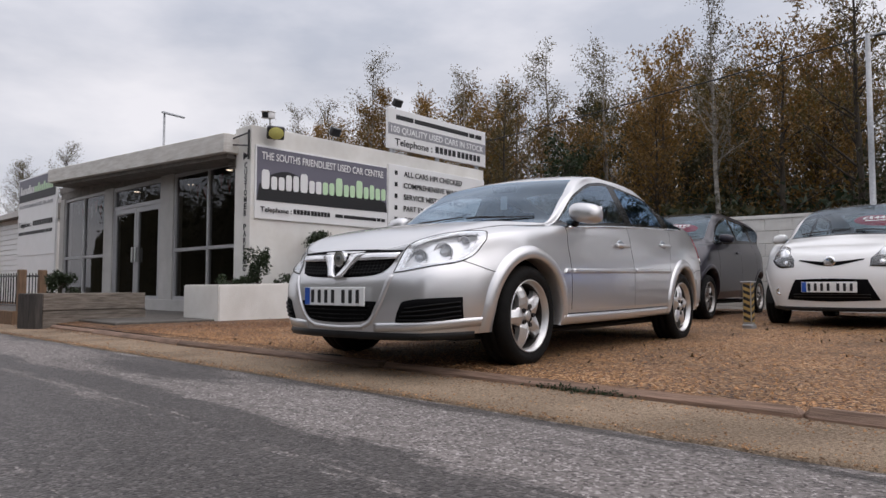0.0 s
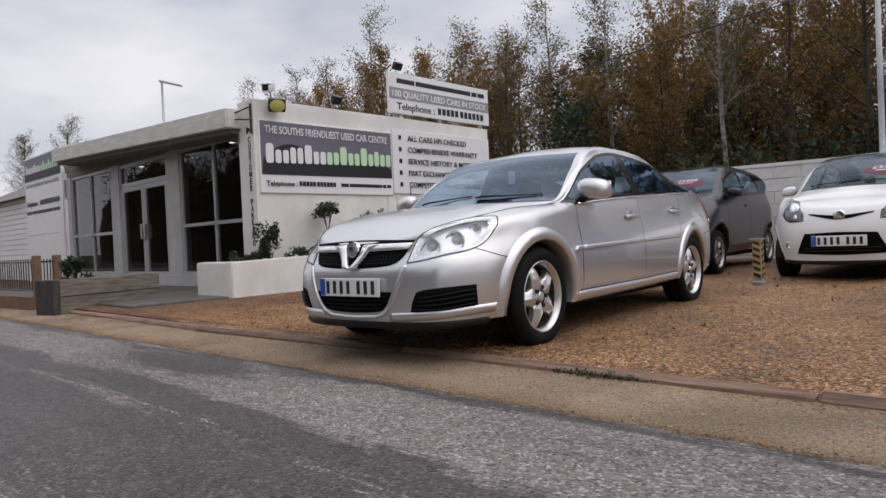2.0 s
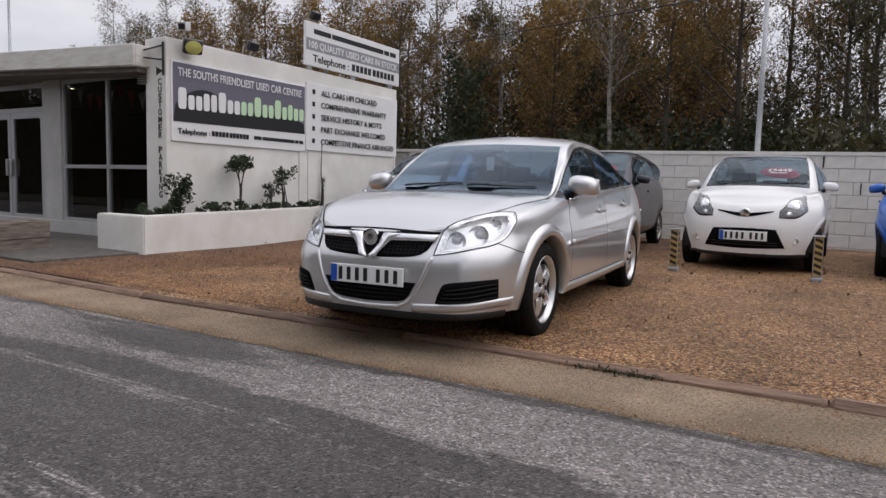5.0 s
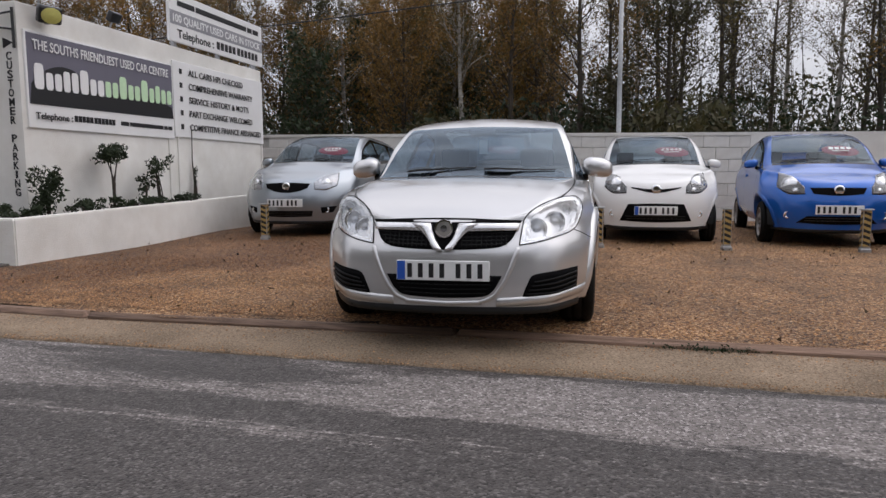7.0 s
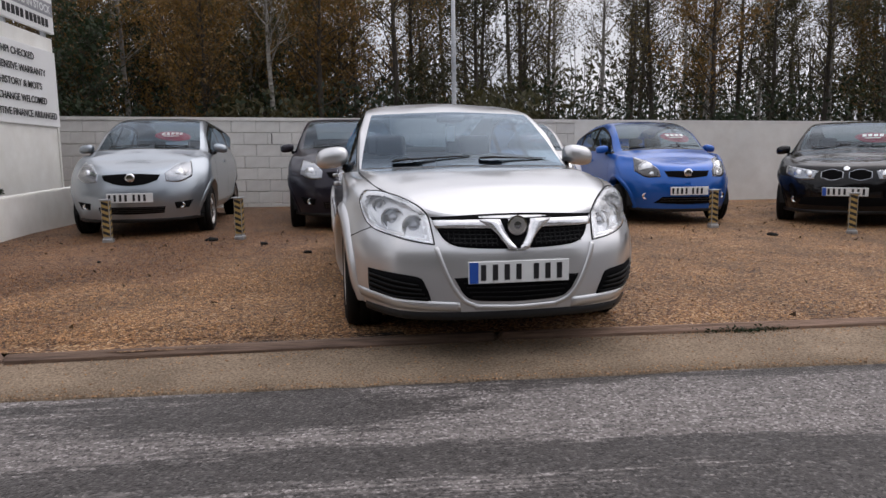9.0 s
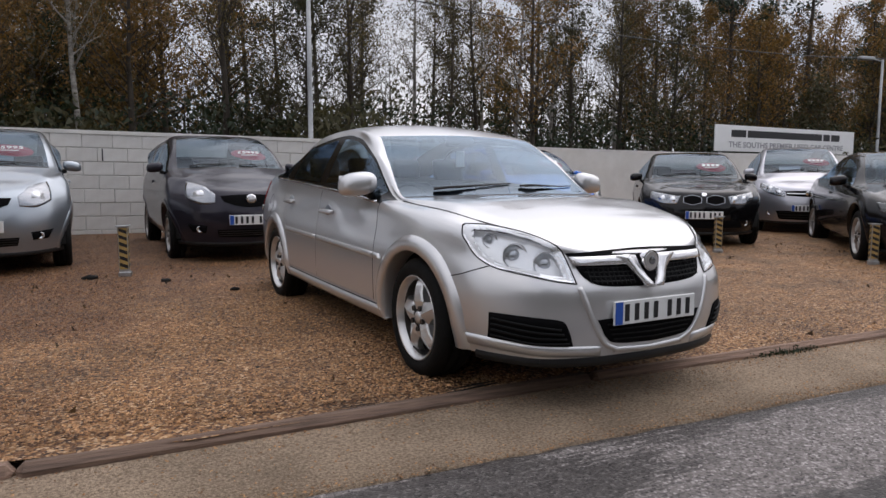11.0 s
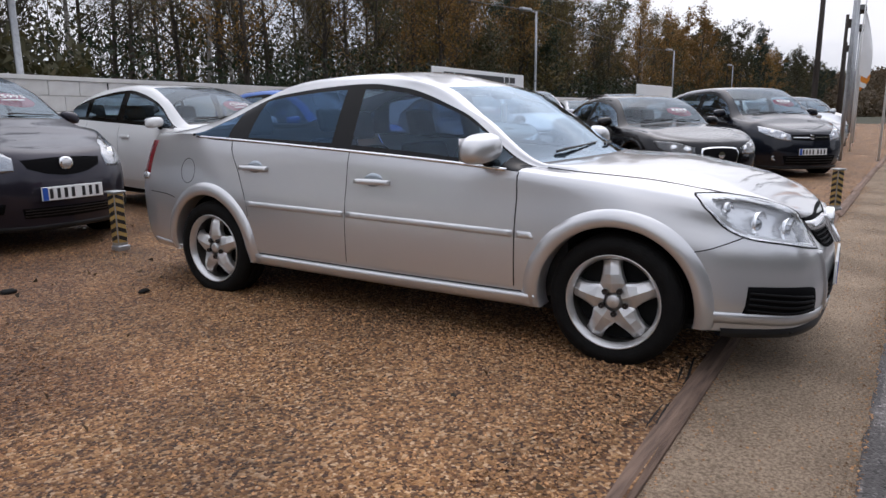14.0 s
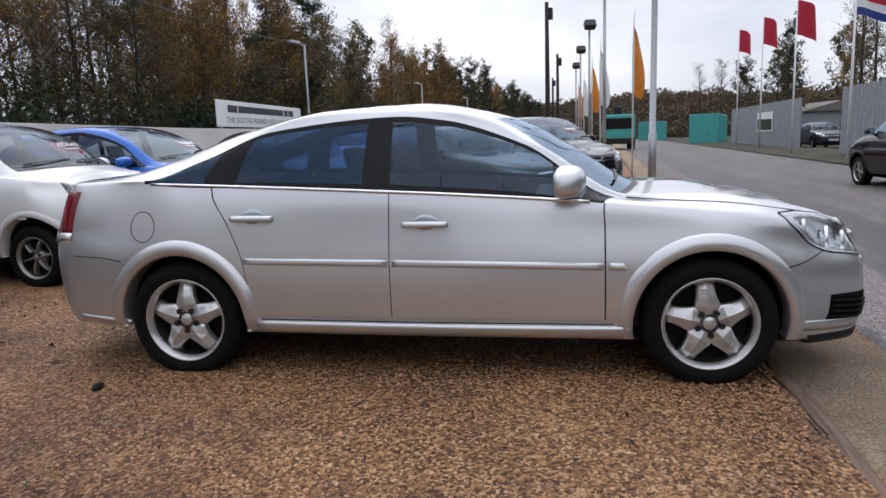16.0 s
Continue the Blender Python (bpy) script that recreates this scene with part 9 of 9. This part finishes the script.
# ---------------------------------------------------------------- wall blocks, loose stones and litter
r5 = random.Random(41)
block_mesh = []
for i in range(4):
    bm = box_bm(0, 0.437, 0, 0.03, 0, 0.212, 0.006)
    for v in bm.verts:
        v.co += Vector((r5.uniform(-0.002, 0.002), r5.uniform(-0.002, 0.002), r5.uniform(-0.002, 0.002)))
    me = bpy.data.meshes.new("block")
    bm.to_mesh(me)
    bm.free()
    me.materials.append(M["white_block"])
    block_mesh.append(me)
row = 0
z = 0.06
BLOCKS_END = 3.35
while z > -9 and row < 8:
    off = -0.225 if row % 2 else 0.0
    x = -6.4 + off
    while x < BLOCKS_END:
        top = wall_top(x) - 0.062 - 0.222 * row
        b = new("block", block_mesh[r5.randrange(4)])
        b.parent = back_wall
        b.matrix_basis = pose(x + r5.uniform(-0.003, 0.003), WALL_Y + r5.uniform(-0.007, -0.003), top - 0.213, r5.uniform(-0.4, 0.4), 0.7, r5.uniform(-0.3, 0.3))
        x += 0.446
    row += 1
# open joints and chips in the old paint
for i, (x, c) in enumerate(((-4.75, 1), (-2.55, 1), (-1.30, 2), (-1.55, 3), (-1.80, 4), (-4.2, 3), (2.62, 2), (2.05, 0), (3.4, 0))):
    zt = wall_top(x) - 0.062 - 0.222 * c
    box("open_joint", x, x + 0.016, WALL_Y - 0.0165, WALL_Y - 0.004, zt - 0.20, zt - 0.01, M["ink"], back_wall, bevel=0)
# smooth rendered stretch
xs_ = [BLOCKS_END - 0.02 + i * (43.9 - BLOCKS_END) / 60 for i in range(61)]
v, f = [], []
for xx in xs_:
    v += [(xx, WALL_Y - 0.017, -0.05), (xx, WALL_Y - 0.017, wall_top(xx) - 0.06), (xx, WALL_Y + 0.013, wall_top(xx) - 0.06)]
for i in range(60):
    for a in range(2):
        f.append((3 * i + a, 3 * i + 3 + a, 3 * i + 4 + a, 3 * i + 1 + a))
f.append((0, 1, 2))
put("rendered_face", v, f, M["render_white"], back_wall)
for i in range(14):
    x = r5.uniform(4.2, 9.5)
    z = r5.uniform(0.7, 1.6)
    a = r5.uniform(0.01, 0.035)
    pts = [(x + a * r5.uniform(0.4, 1.0) * math.cos(k), WALL_Y - 0.0135, z + 2.2 * a * r5.uniform(0.4, 1.0) * math.sin(k)) for k in [j * 0.9 for j in range(7)]]
    put("paint_chip", pts, [tuple(range(7))], M["mortar"], back_wall)


def pebbles(n, zone, seed, smin, smax, lift=0.0):
    """Loose stones: squashed, jittered eight-sided pebbles."""
    rs = np.random.RandomState(seed)
    base = np.array([(1, 0, 0), (0.2, 0.9, 0.05), (-1, 0.1, 0), (-0.1, -0.95, 0), (0.05, 0, 0.75), (0, 0.05, -0.5)])
    tri = np.array([(0, 1, 4), (1, 2, 4), (2, 3, 4), (3, 0, 4), (1, 0, 5), (2, 1, 5), (3, 2, 5), (0, 3, 5)])
    verts = np.zeros((n, 6, 3))
    for i in range(n):
        x, y = zone(rs)
        s = rs.uniform(smin, smax)
        a = rs.uniform(0, 6.28)
        q = base * (s * rs.uniform(0.7, 1.3), s * rs.uniform(0.55, 1.0), s * rs.uniform(0.5, 0.95)) + rs.uniform(-0.18, 0.18, (6, 3)) * s
        c, sn = math.cos(a), math.sin(a)
        z = (gravel_z(x, y) if y > KERB_Y else 0.01 * (y + 1.1)) + lift
        t = rs.uniform(-0.5, 0.5)
        verts[i, :, 0] = x + q[:, 0] * c - q[:, 1] * sn
        verts[i, :, 1] = y + q[:, 0] * sn + q[:, 1] * c
        verts[i, :, 2] = z + q[:, 2] + q[:, 0] * t * 0.5 + s * 0.25
    faces = (tri[None] + 6 * np.arange(n)[:, None, None]).reshape(-1, 3)
    me = bpy.data.meshes.new("loose_gravel")
    me.from_pydata(verts.reshape(-1, 3).tolist(), [], faces.tolist())
    me.materials.append(M["stone"])
    return me


def zone_near(rs):
    # denser towards the strip between the white wall and the hatchback
    return (-0.75 - 3.6 * rs.random_sample() ** 1.05, KERB_Y + 0.06 + 5.2 * rs.random_sample() ** 1.25)


def zone_all(rs):
    return (rs.uniform(-4.9, 8.0), KERB_Y + 0.05 + 8.0 * rs.random_sample() ** 1.3)


def zone_strip(rs):
    u = rs.random_sample()
    if u < 0.35:
        return (rs.uniform(-9, 9), ROAD_Y + abs(rs.normal(0, 0.05)) - 0.02)
    if u < 0.6:
        return (rs.uniform(-9, 9), KERB_Y - 0.05 - abs(rs.normal(0, 0.07)))
    return (rs.uniform(-9, 9), rs.uniform(ROAD_Y, KERB_Y))


for nm, n, zn, sd, a, b, lab in (("loose_gravel", 29000, zone_near, 1, 0.0045, 0.0105, "loose ochre and brown pea gravel beside the hatchback"), ("loose_gravel", 16000, zone_all, 2, 0.006, 0.013, "loose ochre pea gravel over the forecourt"), ("loose_gravel", 9000, zone_strip, 3, 0.003, 0.008, "scattered small stones along the concrete strip")):
    tagged(new(nm, pebbles(n, zn, sd, a, b)), lab, "gravel", kind="stuff")

# dark leaves, clods and rubber scraps on the gravel
M["dead_leaf"] = leaf_mat("dead_leaves", [(0.05, 0.03, 0.015), (0.10, 0.06, 0.025), (0.03, 0.022, 0.014)])
pts = []
r6 = random.Random(5)
for _ in range(500):
    x, y = r6.uniform(-5, 8), r6.choice((r6.uniform(-0.35, 8.5), r6.gauss(4.1, 0.7)))
    pts.append(Vector((x, y, gravel_z(x, y) + 0.014)))
lv = put("fallen_leaves", *leaf_cloud(pts, 0.022, r6), M["dead_leaf"])
tagged(lv, "scattered dead brown leaves on the gravel", "leaves", kind="stuff")
for x, y, s in ((-2.55, 4.0, 0.10), (-1.9, 3.6, 0.07), (4.1, 3.5, 0.09), (-1.35, 2.95, 0.06), (7.5, 2.6, 0.10), (-3.3, 2.6, 0.04)):
    bm = bmesh.new()
    bmesh.ops.create_icosphere(bm, subdivisions=2, radius=1.0)
    for v in bm.verts:
        k = 1 + 0.5 * noise.noise((v.co.x * 2 + x, v.co.y * 2 + y, v.co.z * 2))
        v.co = Vector((v.co.x * s * 0.7 * k, v.co.y * s * 0.4 * k, v.co.z * 0.3 * s * k))
    o = part("rubber_scrap", bm, M["liner"], None, smooth=True)
    o.matrix_basis = pose(x, y, gravel_z(x, y) + 0.015, 0, 0, r6.uniform(0, 180))
    tagged(o, "flat dark scrap of rubber matting on the gravel", "scrap", "rubber scraps")
# black hoses lying along the timber edging
hose = thing("ground_hose", "black hose lying along the timber edging", "hose")
for k in range(2):
    pts = []
    for i in range(18):
        u = i / 17
        pts.append((-1.45 + 0.95 * u, KERB_Y + 0.068 + 0.028 * k + 0.01 * math.sin(u * 7 + k) + kerb_shift(-1.45 + 0.95 * u), 0.037 + 0.003 * math.sin(u * 9)))
    put("hose_length", *tube(pts, 0.0055, 6), M["gap"], hose, smooth=True)
# tufts of moss at the kerb
tufts = []
for _ in range(500):
    c = r6.choice((1.4, 1.6, -3.2, 3.1))
    tufts.append(Vector((c + r6.gauss(0, 0.12), KERB_Y - 0.055 + r6.gauss(0, 0.02), 0.012 + abs(r6.gauss(0, 0.01)))))
tagged(put("moss_tufts", *leaf_cloud(tufts, 0.012, r6), M["leaf_green"]), "small green moss tufts along the timber edging", "moss", kind="stuff")
